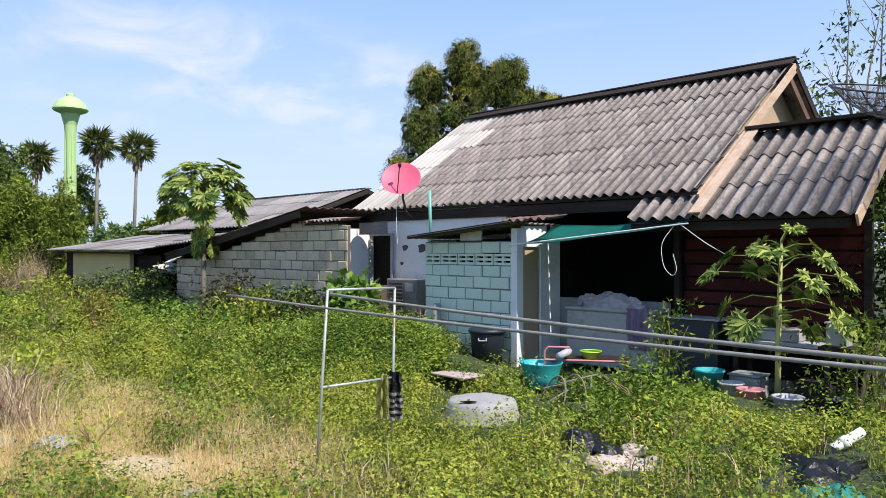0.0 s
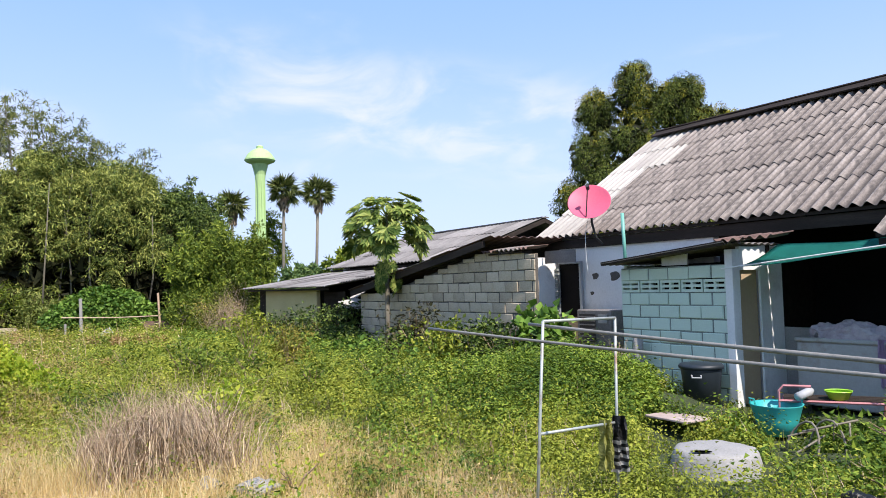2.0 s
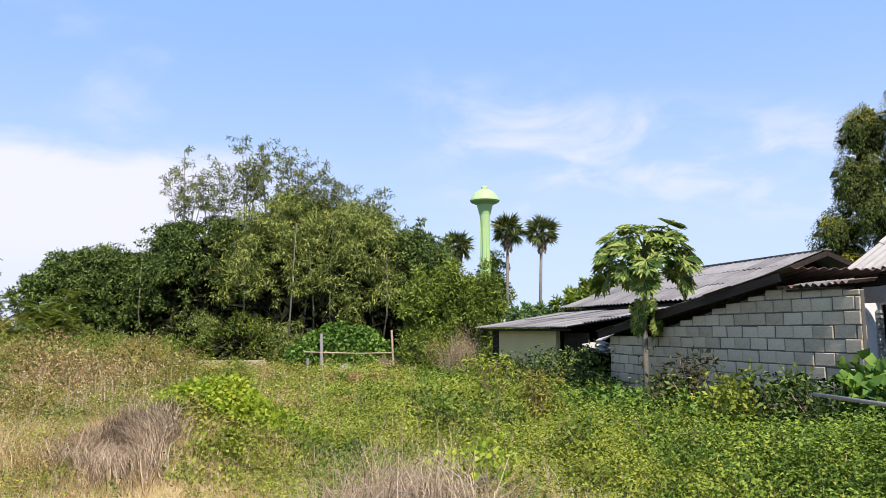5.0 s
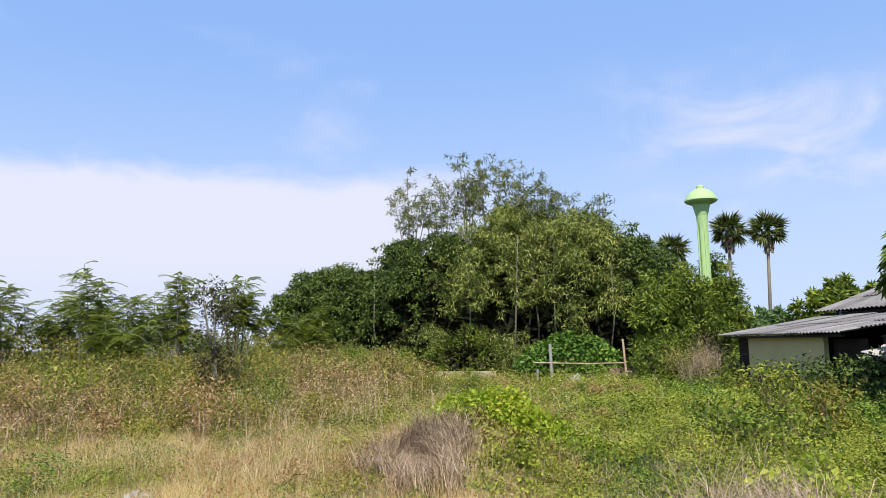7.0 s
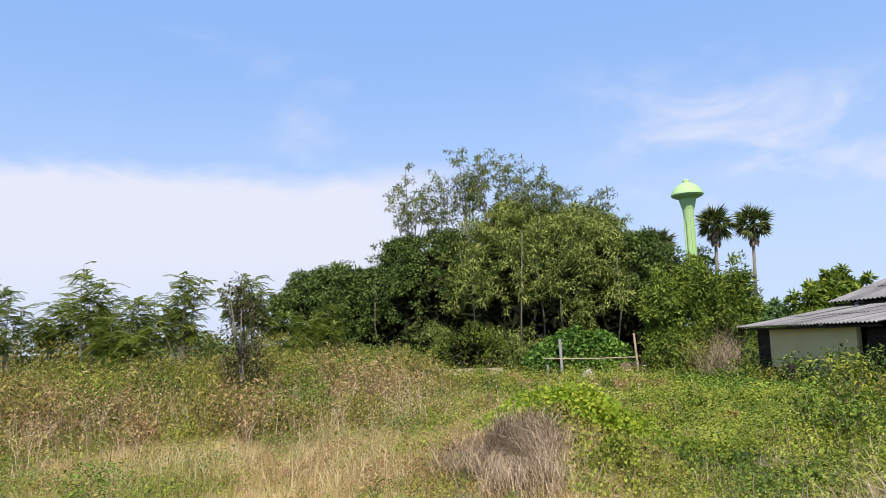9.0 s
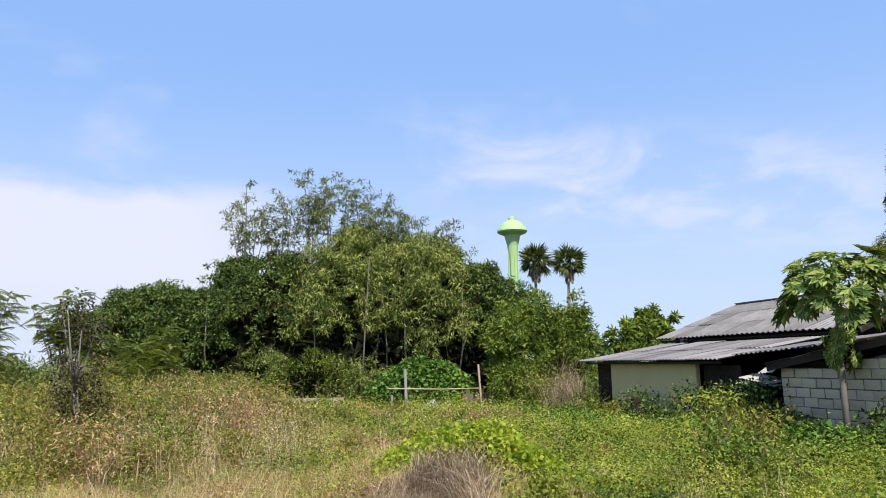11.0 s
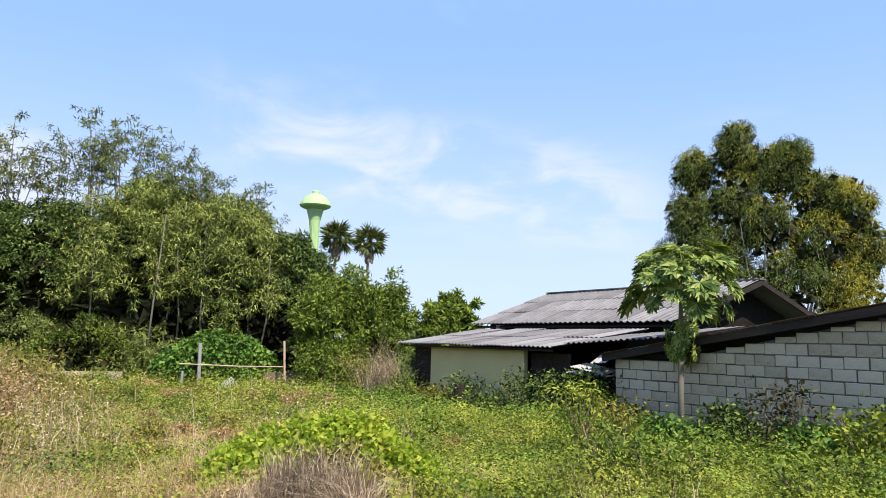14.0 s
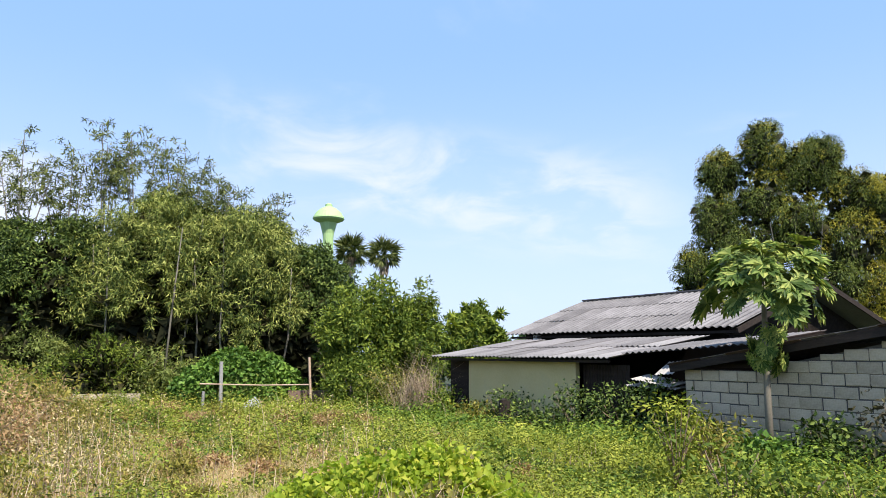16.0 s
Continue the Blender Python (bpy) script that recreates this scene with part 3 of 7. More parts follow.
# ---- buildings ----
def sheets(roof, top, u0, v0, z0, slope, count, rows, width, run, pitch, amp, pick, lap=0.12, seg=9, wobble=0.006):
    """Rows of corrugated sheets up a roof, each a piece of its own; the roof rises with v."""
    b = BASE[top.name][0]
    cache = {}
    for r in range(rows):
        for c in range(count):
            mat = pick(c, r)
            if mat is None:
                continue
            if mat.name not in cache:
                cache[mat.name] = mesh_of("roof_sheet", corrugated(width + 0.012, run + lap, pitch, amp, seg=seg), mat, smooth=False)
            ob = new("roof_sheet", cache[mat.name])
            ob.parent = roof
            lift = 0.012 + 0.004 * (c % 2) + float(rng.uniform(0, wobble))
            s = r * run
            p = Vector((u0 + c * width, v0 + s * math.cos(slope) - math.sin(slope) * lift, z0 + s * math.sin(slope) + math.cos(slope) * (lift + 0.018)))
            tip = -0.018 / run + float(rng.uniform(-1, 1)) * wobble / run
            ob.matrix_basis = Matrix.Translation(p - b) @ Matrix.Rotation(slope + tip, 4, 'X') @ Matrix.Rotation(float(rng.uniform(-1, 1)) * wobble * 0.6, 4, 'Z')


def build_house():
    h = thing("house", -9.3, 13.0, 0, "old single-storey house with weathered corrugated roof and white walls", "house")
    slope = math.atan2(5.38 - 2.88, 14.4 - 10.62)
    run = 0.9
    # walls
    part("wall", boxed(-12.95, -9.2, 10.75, 10.9, 0, 2.82), M['white'], h, "stained white plaster wall")
    part("wall", boxed(-12.95, -12.8, 10.902, 18.0, 0, 2.9), M['white'], h)
    part("wall", boxed(-12.798, -5.9, 17.85, 18.0, 0, 2.9), M['white'], h)
    part("wall", boxed(-5.9, -5.75, 11.4, 18.0, 0, 2.9), M['white'], h)
    # coloured near-black for the shade within the porch
    part("back_wall", boxed(-9.2, -5.902, 13.4, 13.5, 0, 3.6), M['indoor_shade'], h, "near-black wall inside the porch, shade put into its colour")
    part("inner_wall", boxed(-9.2, -9.1, 10.902, 13.398, 0, 3.0), M['darkwood'], h)
    # gable of beige board, under the overhanging verge
    bm = bmesh.new()
    ys = [(10.9, 2.9), (14.4, 5.22), (17.9, 2.9)]
    fr = [bm.verts.new((-5.80, y, z)) for y, z in ys]
    bk = [bm.verts.new((-5.88, y, z)) for y, z in ys]
    bm.faces.new(fr)
    bm.faces.new(list(reversed(bk)))
    for i in range(3):
        bm.faces.new((fr[i], bk[i], bk[(i + 1) % 3], fr[(i + 1) % 3]))
    part("gable", bm, M['beige'], h, "beige board gable")
    # roof: battens and beams, then the sheets
    bm = bmesh.new()
    for s in (0.08,):
        box(bm, -13.4, -5.5, 10.62 + s * math.cos(slope) - 0.03, 10.62 + s * math.cos(slope) + 0.03, 2.80 + s * math.sin(slope) - 0.03, 2.80 + s * math.sin(slope) + 0.02)
    roof = part("roof", bm, M['darkwood'], h, "weathered corrugated roof, pale at one end")
    part("eave_beam", boxed(-13.3, -5.62, 10.70, 10.745, 2.62, 2.80), M['darkwood'], h)
    sheets(roof, h, -13.5, 10.62, 2.85, slope, 14, 5, 0.57, run, 0.19, 0.036,
           lambda c, r: M['asb_light'] if c < 2 + (r == 3) else M['asb'])
    # rear slope, plain
    bm = bmesh.new()
    slab_between(bm, (-9.45, 14.4, 5.40), (-9.45, 18.3, 2.80), 8.0, 0.03, up=(0, 0.55, 0.83))
    part("rear_roof", bm, M['asb'], roof)
    for i in range(8):
        bm = bmesh.new()
        a, b = -13.45 + i * 1.0, -12.42 + i * 1.0
        slab_between(bm, (a, 14.33, 5.44 + 0.006 * (i % 2)), (b, 14.33, 5.44 + 0.006 * (i % 2)), 0.3, 0.03, up=(0, -0.55, 0.83))
        slab_between(bm, (a, 14.50, 5.44), (b, 14.50, 5.44), 0.3, 0.03, up=(0, 0.55, 0.83))
        part("ridge_cap", bm, M['darkwood'], roof)
    # verge boards
    bm = bmesh.new()
    slab_between(bm, (-5.42, 10.52, 2.74), (-5.42, 14.42, 5.33), 0.03, 0.16)
    part("verge_board", bm, M['rawwood'], roof, "weathered orange-brown timber board")
    bm = bmesh.new()
    slab_between(bm, (-5.42, 14.42, 5.33), (-5.42, 18.3, 2.72), 0.03, 0.16)
    part("verge_board", bm, M['darkwood'], roof)
    bm = bmesh.new()
    slab_between(bm, (-5.50, 14.3, 5.15), (-5.50, 18.1, 2.62), 0.05, 0.14)
    part("verge_board", bm, M['rust'], roof)
    # lower roof over the side room
    s2 = math.atan2(1.40, 2.1)
    bm = bmesh.new()
    for s in (0.1,):
        box(bm, -6.4, -3.4, 10.2 + s * math.cos(s2) - 0.03, 10.2 + s * math.cos(s2) + 0.03, 2.36 + s * math.sin(s2), 2.41 + s * math.sin(s2))
    low = part("side_roof", bm, M['darkwood'], h, "lower corrugated roof with a tarred patch")
    sheets(low, h, -6.38, 10.2, 2.43, s2, 5, 3, 0.624, 0.86, 0.208, 0.038, lambda c, r: M['asb'])
    bm = bmesh.new()
    slab_between(bm, (-5.42, 12.3, 3.95), (-3.2, 12.3, 3.95), 0.34, 0.05)
    slab_between(bm, (-4.4, 12.35, 3.88), (-4.4, 14.6, 2.5), 2.3, 0.03)
    part("ridge_cap", bm, M['darkwood'], low)
    bm = bmesh.new()
    slab_between(bm, (-5.30, 10.12, 2.52), (-5.30, 12.25, 3.96), 0.17, 0.02, up=(0, -0.55, 0.83))
    part("flashing_board", bm, M['rawwood'], low, "pale yellowed timber flashing")
    bm = bmesh.new()
    slab_between(bm, (-3.25, 10.08, 2.36), (-3.25, 12.3, 3.86), 0.03, 0.16)
    part("verge_board", bm, M['rawwood'], low)
    # side room: planks on a dark frame
    # near-black backing, so the gaps between planks read as shade
    part("room_wall", boxed(-6.05, -3.45, 11.36, 11.40, 0.0, 3.2), M['indoor_shade'], h)
    planks = part("plank_wall", boxed(-6.05, -3.45, 11.33, 11.355, 0.45, 0.5), M['darkwood'], h, "dark red plank wall")
    for i in range(9):
        part("plank", boxed(-6.03 + 0.02 * (i % 3), -3.5, 11.305, 11.33 - 0.0002 * i, 0.58 + i * 0.205, 0.745 + i * 0.205), M['redwood'], planks)
    for u in (-6.1, -3.42):
        part("post", boxed(u - 0.05, u + 0.05, 11.18, 11.28, 0, 2.9, bevel=0.006), M['darkwood'], h)
    part("beam", boxed(-6.4, -3.4, 10.32, 10.40, 2.28, 2.40), M['darkwood'], h)
    # porch: low wall and floor
    part("low_wall", boxed(-8.28, -6.16, 11.0, 11.12, 0, 1.18), M['concrete'], h, "dirty grey half wall")
    part("floor", boxed(-9.1, -3.45, 11.13, 13.39, 0.0, 0.14), M['floor'], h)
    part("side_wall", boxed(-8.30, -8.18, 10.44, 10.99, 0, 2.45), M['white'], h)
    # broken plaster on the front wall
    for u, z, r in ((-11.93, 2.05, 0.085), (-11.42, 2.04, 0.12), (-12.03, 1.72, 0.05)):
        bm = bmesh.new()
        ring = [bm.verts.new((u + r * (1 + 0.25 * math.sin(3 * a + u)) * math.cos(a), 10.746, z + r * 0.85 * (1 + 0.2 * math.sin(2 * a + 1)) * math.sin(a))) for a in np.linspace(0, 6.0, 14)]
        bm.faces.new(ring)
        part("hole", bm, M['mortar'], h)
    # entry: a white pier and a dark doorway under a strip of broken tiles
    part("return_wall", boxed(-13.06, -12.96, 9.12, 10.735, 0, 2.46), M['white'], h)
    part("lintel", boxed(-12.86, -11.97, 10.28, 10.30, 2.33, 2.58), M['zinc'], h)
    # a near-black sheet stands in for the shade in the doorway
    part("door_opening", boxed(-12.90, -12.32, 10.71, 10.738, 0.1, 2.31), M['indoor_shade'], h)
    for u0, u1, z0, z1 in ((-12.955, -12.905, 0.1, 2.36), (-12.315, -12.265, 0.1, 2.36), (-12.90, -12.32, 2.315, 2.36)):
        part("door_frame", boxed(u0, u1, 10.68, 10.738, z0, z1), M['grey'], h)
    part("door_panel", boxed(-12.88, -12.34, 10.66, 10.70, 0.1, 1.25), M['beige'], h, "brown lower door panel")
    for i in range(12):
        part("louvre", boxed(-12.94, -12.86, 10.60, 10.655, 1.3 + i * 0.08, 1.35 + i * 0.08), M['steel'], h)
    strip = part("entry_roof", boxed(-13.0, -11.95, 8.98, 9.22, 2.50, 2.53), M['darkwood'], h, "strip of broken roof tiles over the doorway")
    b = BASE[h.name][0]
    me = mesh_of("roof_sheet", corrugated(0.42, 0.46, 0.14, 0.022, seg=8), M['rust'])
    me2 = mesh_of("roof_sheet", corrugated(0.46, 0.42, 0.14, 0.022, seg=8), M['asb'])
    for i in range(4):
        ob = new("roof_sheet", me2 if i % 3 else me)
        ob.parent = strip
        ob.matrix_basis = Matrix.Translation(Vector((-13.12 + i * 0.33, 8.90 + 0.05 * (i % 2), 2.56 + 0.016 * (i % 2))) - b) @ Matrix.Rotation(0.10 + 0.03 * (i % 3), 4, 'X') @ Matrix.Rotation(float(rng.uniform(-0.08, 0.08)), 4, 'Z')
    return h


house = build_house()


def block_mesh(w, hgt, mat, depth=0.08):
    bm = bmesh.new()
    c = 0.011
    f = [(-w / 2 + c, 0, c), (w / 2 - c, 0, c), (w / 2 - c, 0, hgt - c), (-w / 2 + c, 0, hgt - c)]
    e = [(-w / 2, c, 0), (w / 2, c, 0), (w / 2, c, hgt), (-w / 2, c, hgt)]
    g = [(-w / 2, depth, 0), (w / 2, depth, 0), (w / 2, depth, hgt), (-w / 2, depth, hgt)]
    F, E_, G = ([bm.verts.new(p) for p in q] for q in (f, e, g))
    bm.faces.new(F)
    for i in range(4):
        j = (i + 1) % 4
        bm.faces.new((E_[i], E_[j], F[j], F[i]))
        bm.faces.new((G[i], G[j], E_[j], E_[i]))
    return mesh_of("block", bm, mat)


def lay_blocks(wall, top, u0, u1, v, z0, rows, mat, topline, skip=()):
    """Half-bond courses of blocks on the face of a wall; topline(u): how high they reach there."""
    b = BASE[top.name][0]
    cache = {}
    for r in range(rows):
        u = u0 - (0.2 if r % 2 else 0.0)
        while u < u1 - 0.03:
            a, e = max(u, u0), min(u + 0.4, u1)
            u += 0.4
            z = z0 + r * 0.2
            if r in skip or e - a < 0.05:
                continue
            hgt = min(0.19, topline((a + e) / 2) - z)
            if hgt < 0.05:
                continue
            key = (round((e - a) * 50) / 50, round(hgt * 40) / 40)
            if key not in cache:
                cache[key] = block_mesh(max(0.04, key[0] - 0.015), min(key[1], 0.187), mat)
            ob = new("block", cache[key])
            ob.parent = wall
            ob.matrix_basis = Matrix.Translation(Vector(((a + e) / 2 + rng.uniform(-.006, .006), v + rng.uniform(-.012, .008), z + rng.uniform(-.007, .007))) - b) @ Matrix.Rotation(float(rng.uniform(-.014, .014)), 4, 'Y')


def build_bath():
    h = thing("bath_house", -9.3, 10.2, 0, "lean-to washroom of mint-painted concrete blocks with vent course", "outbuilding")
    core = part("front_wall", boxed(-10.34, -8.29, 9.812, 9.88, 0.0, 1.745), M['mintjoint'], h, "mint-painted block wall with dark joints")
    part("front_wall_top", boxed(-10.34, -8.29, 9.812, 9.88, 1.955, 2.15), M['mintjoint'], h)
    # dark sheet behind the vents, painted as the washroom's shade
    part("inside", boxed(-10.3, -8.35, 10.55, 10.6, 0, 2.2), M['indoor_shade'], h)
    lay_blocks(core, h, -10.35, -8.28, 9.80, 0.15, 10, M['mint'], lambda u: 2.155 + 0.05 * (u + 10.35), skip=(8,))
    # vent course
    bm = bmesh.new()
    w, hg = 0.39, 0.19
    for z in (0.0, 0.074, 0.148):
        box(bm, -w / 2, w / 2, 0, 0.07, z, z + 0.042)
    for x, t in ((-w / 2, 0.03), (-0.02, 0.04), (w / 2 - 0.03, 0.03)):
        box(bm, x, x + t, 0.002, 0.068, 0.0425, 0.0735)
        box(bm, x, x + t, 0.002, 0.068, 0.1165, 0.1475)
    me = mesh_of("vent_block", bm, M['mint'])
    for i in range(5):
        ob = new("vent_block", me)
        ob.parent = core
        ob.matrix_basis = Matrix.Translation(Vector((-10.14 + i * 0.413, 9.80, 1.75)) - BASE[h.name][0])
    part("side_wall", boxed(-10.35, -10.27, 9.882, 10.74, 0, 2.2), M['mint'], h)
    part("pier", boxed(-8.278, -8.15, 9.76, 9.93, 0, 2.36, bevel=0.005), M['white'], h, "white rendered pier")
    part("door", boxed(-8.24, -8.20, 9.932, 10.38, 0.12, 2.1), M['beige'], h, "beige door panel")
    part("door_head", boxed(-8.21, -8.152, 9.932, 10.42, 2.06, 2.40), M['white'], h, "sunlit white panel over the door")
    part("head_panel", boxed(-9.55, -9.05, 9.9, 9.93, 2.17, 2.36), M['white'], h)
    bm = bmesh.new()
    tube(bm, [(-8.17, 10.41, 0), (-8.17, 10.41, 2.15)], 0.022, 8)
    part("pipe", bm, M['whitepipe'], h)
    roof = part("roof", boxed(-10.4, -8.15, 10.6, 10.66, 2.30, 2.42), M['darkwood'], h, "low roof of old grey sheets")
    b = BASE[h.name][0]
    me = mesh_of("roof_sheet", corrugated(1.3, 0.62, 0.15, 0.016, seg=6), M['asb'])
    for i in range(4):
        ob = new("roof_sheet", me)
        ob.parent = roof
        u = -10.5 + i * 0.6
        ob.matrix_basis = Matrix.Translation(Vector((u + 0.62, 9.48, 2.285 + 0.09 * (u + 10.4))) - b) @ Matrix.Rotation(-0.09, 4, 'Y') @ Matrix.Rotation(radians(90), 4, 'Z')
    bm = bmesh.new()
    slab_between(bm, (-10.5, 9.52, 2.235), (-8.1, 9.52, 2.45), 0.05, 0.06)
    part("roof_beam", bm, M['darkwood'], roof)
    me = mesh_of("roof_sheet", corrugated(0.5, 0.5, 0.16, 0.025, seg=8), M['rust'])
    for i in range(2):
        ob = new("roof_sheet", me)
        ob.parent = roof
        ob.matrix_basis = Matrix.Translation(Vector((-8.25 + i * 0.42, 9.5, 2.47 + 0.01 * i)) - b) @ Matrix.Rotation(0.12, 4, 'X')


build_bath()


def build_block_shed():
    h = thing("block_shed", -15.2, 10.0, 0, "long shed of bare grey concrete blocks under a sagging tin roof", "outbuilding")

    def topline(u):
        if u < -17.02:
            return 1.80
        return min(2.60, 1.86 + (u + 17.0) * 0.19) if u < -13.0 else 2.60 - 0.10 * (u + 13.0)
    bm = bmesh.new()
    us = [-18.75, -17.03, -17.0, -16, -15, -14, -13.0, -11.65]
    rows = [[bm.verts.new((u, v, z)) for u in us] for v, z in ((9.032, 0), (9.032, None), (9.09, 0), (9.09, None)) for z in [z if z is not None else 9]]
    for r in (rows[1], rows[3]):
        for vtx, u in zip(r, us):
            vtx.co.z = topline(u)
    for i in range(len(us) - 1):
        bm.faces.new((rows[0][i], rows[0][i + 1], rows[1][i + 1], rows[1][i]))
        bm.faces.new((rows[2][i + 1], rows[2][i], rows[3][i], rows[3][i + 1]))
        bm.faces.new((rows[1][i], rows[1][i + 1], rows[3][i + 1], rows[3][i]))
    for i in (0, len(us) - 1):
        bm.faces.new((rows[0][i], rows[1][i], rows[3][i], rows[2][i]))
    wall = part("front_wall", bm, M['mortar'], h, "bare grey block wall")
    lay_blocks(wall, h, -18.75, -11.65, 9.02, -0.005, 13, M['block'], topline)
    part("end_wall", boxed(-18.74, -18.66, 9.092, 12.0, 0, 1.75), M['block'], h)
    bm = bmesh.new()
    slab_between(bm, (-18.95, 8.84, 1.80), (-12.95, 8.84, 2.72), 0.05, 0.13)
    roof = part("roof", bm, M['darkwood'], h, "rust-brown sheets on a dark timber edge")
    b = BASE[h.name][0]
    me = mesh_of("roof_sheet", corrugated(3.2, 0.8, 0.2, 0.02, seg=6), M['rust'])
    me2 = mesh_of("roof_sheet", corrugated(3.2, 0.8, 0.2, 0.02, seg=6), M['asb'])
    for i in range(9):
        u = -18.98 + i * 0.69
        ob = new("roof_sheet", me2 if i in (1, 4, 5) else me)
        ob.parent = roof
        ob.matrix_basis = Matrix.Translation(Vector((u + 0.78, 8.80 + rng.uniform(-.04, .04), 1.88 + (u + 18.98) * 0.152 + rng.uniform(0, .02) + 0.11)) - b) @ Matrix.Rotation(-0.153, 4, 'Y') @ Matrix.Rotation(radians(90), 4, 'Z')
    part("rafter", boxed(-18.9, -17.0, 9.2, 9.26, 1.84, 1.92), M['darkwood'], roof)


build_block_shed()


def build_cream_shed():
    h = thing("cream_shed", -24.5, 10.5, 0, "low cream-walled shed with a grey corrugated roof", "outbuilding")
    part("wall", boxed(-26.8, -22.16, 9.2, 9.32, 0, 1.92), M['cream'], h, "stained cream rendered wall")
    part("side_panel", boxed(-28.2, -26.81, 9.45, 9.5, 0, 1.9), M['darkwood'], h)
    bm = corrugated(1.5, 1.75, 0.09, 0.012, seg=6)
    bmesh.ops.transform(bm, matrix=Matrix.Translation((-22.15, 9.45, 0.1)) @ Matrix.Rotation(radians(90), 4, 'X'), verts=bm.verts)
    part("tin_panel", bm, M['darkwood'], h, "dark rusted tin panel")
    # near-black sheet in place of the shade under the shed roof
    part("dark_inside", boxed(-28.0, -17.3, 11.6, 11.7, 0, 2.3), M['indoor_shade'], h)
    s = math.atan2(0.50, 3.1)
    roof = part("roof", boxed(-28.1, -20.8, 8.95, 9.02, 1.90, 1.96), M['darkwood'], h, "sagging grey corrugated roof")
    sheets(roof, h, -28.35, 8.85, 1.97, s, 11, 2, 0.7, 1.62, 0.175, 0.022, lambda c, r: M['zinc'], wobble=0.02)
    b = BASE[h.name][0]
    me = mesh_of("roof_sheet", corrugated(0.9, 2.2, 0.18, 0.022, seg=6), M['zinc'])
    for i in range(4):
        ob = new("roof_sheet", me)
        ob.parent = roof
        ob.matrix_basis = Matrix.Translation(Vector((-20.75 + i * 0.86, 9.3, 2.10 + 0.05 * i)) - b) @ Matrix.Rotation(-0.05, 4, 'Y') @ Matrix.Rotation(0.12, 4, 'X')
    for i, (u, z, t, w) in enumerate(((-20.2, 1.56, 0.16, 1.1), (-20.4, 1.42, 0.10, 1.4), (-19.6, 1.66, 0.5, 0.5))):
        bm = corrugated(w, 0.55, 0.1, 0.012, seg=6)
        bmesh.ops.transform(bm, matrix=Matrix.Translation((u, 9.02 + 0.04 * i, z)) @ Matrix.Rotation(0.12 - 0.1 * i, 4, 'Y') @ Matrix.Rotation(t, 4, 'X'), verts=bm.verts)
        part("loose_sheet", bm, M['asb_light'], h)
    part("prop", boxed(-20.0, -19.92, 9.3, 9.38, 0, 1.55), M['darkwood'], h)
    part("prop", boxed(-18.9, -18.82, 9.9, 9.98, 0, 1.75), M['darkwood'], h)


build_cream_shed()


def build_barn():
    h = thing("barn", -25, 16.8, 0, "wide open barn with a grey corrugated gable roof", "barn")
    s = math.atan2(1.38, 3.8)
    roof = part("roof", boxed(-30.0, -20.6, 13.1, 13.2, 2.63, 2.70), M['darkwood'], h, "weathered grey corrugated barn roof")
    sheets(roof, h, -30.2, 13.0, 2.74, s, 10, 3, 0.97, 1.35, 0.24, 0.028, lambda c, r: M['zinc'], wobble=0.015)
    bm = bmesh.new()
    slab_between(bm, (-25.35, 16.8, 4.12), (-25.35, 20.7, 2.72), 9.7, 0.03, up=(0, 0.34, 0.94))
    part("rear_roof", bm, M['zinc'], roof)
    bm = bmesh.new()
    slab_between(bm, (-30.2, 16.8, 4.16), (-20.45, 16.8, 4.16), 0.3, 0.04)
    part("ridge_cap", bm, M['zinc'], roof)
    for v0, z0, v1, z1 in ((12.98, 2.68, 16.8, 4.06), (16.8, 4.06, 20.7, 2.66)):
        bm = bmesh.new()
        slab_between(bm, (-20.48, v0, z0), (-20.48, v1, z1), 0.04, 0.14)
        part("verge_board", bm, M['darkwood'], roof)
    bm = bmesh.new()
    vs = [bm.verts.new((-21.2, v, z)) for v, z in ((13.3, 2.6), (20.3, 2.6), (16.8, 3.95))]
    bm.faces.new(vs)
    bmesh.ops.solidify(bm, geom=bm.faces[:], thickness=0.05)
    part("gable", bm, M['darkwood'], h)
    # barn walls carry the open barn's shade in their near-black colour
    part("wall", boxed(-29.8, -21.2, 13.6, 13.7, 0, 2.93), M['indoor_shade'], h)
    part("wall", boxed(-21.28, -21.2, 13.72, 20.2, 0, 2.6), M['indoor_shade'], h)
    part("wall", boxed(-29.8, -29.7, 13.72, 20.2, 0, 2.6), M['darkwood'], h)
    part("white_post", boxed(-28.75, -28.55, 13.1, 13.3, 0, 2.72), M['white'], h)
    r = thing("red_roof", -13.2, 12.4, 2.4, "small rust-red sheet roof behind the block shed", "roof")
    bm = corrugated(2.2, 1.6, 0.2, 0.02)
    bmesh.ops.transform(bm, matrix=Matrix.Translation((-15.0, 11.4, 2.62)) @ Matrix.Rotation(-0.1, 4, 'Y') @ Matrix.Rotation(0.2, 4, 'X'), verts=bm.verts)
    part("roof_sheet", bm, M['redroof'], r)
    for u in (-14.8, -13.0):
        part("post", boxed(u, u + 0.08, 12.4, 12.48, 0, 2.78 + 0.1 * (u + 15)), M['darkwood'], r)


build_barn()


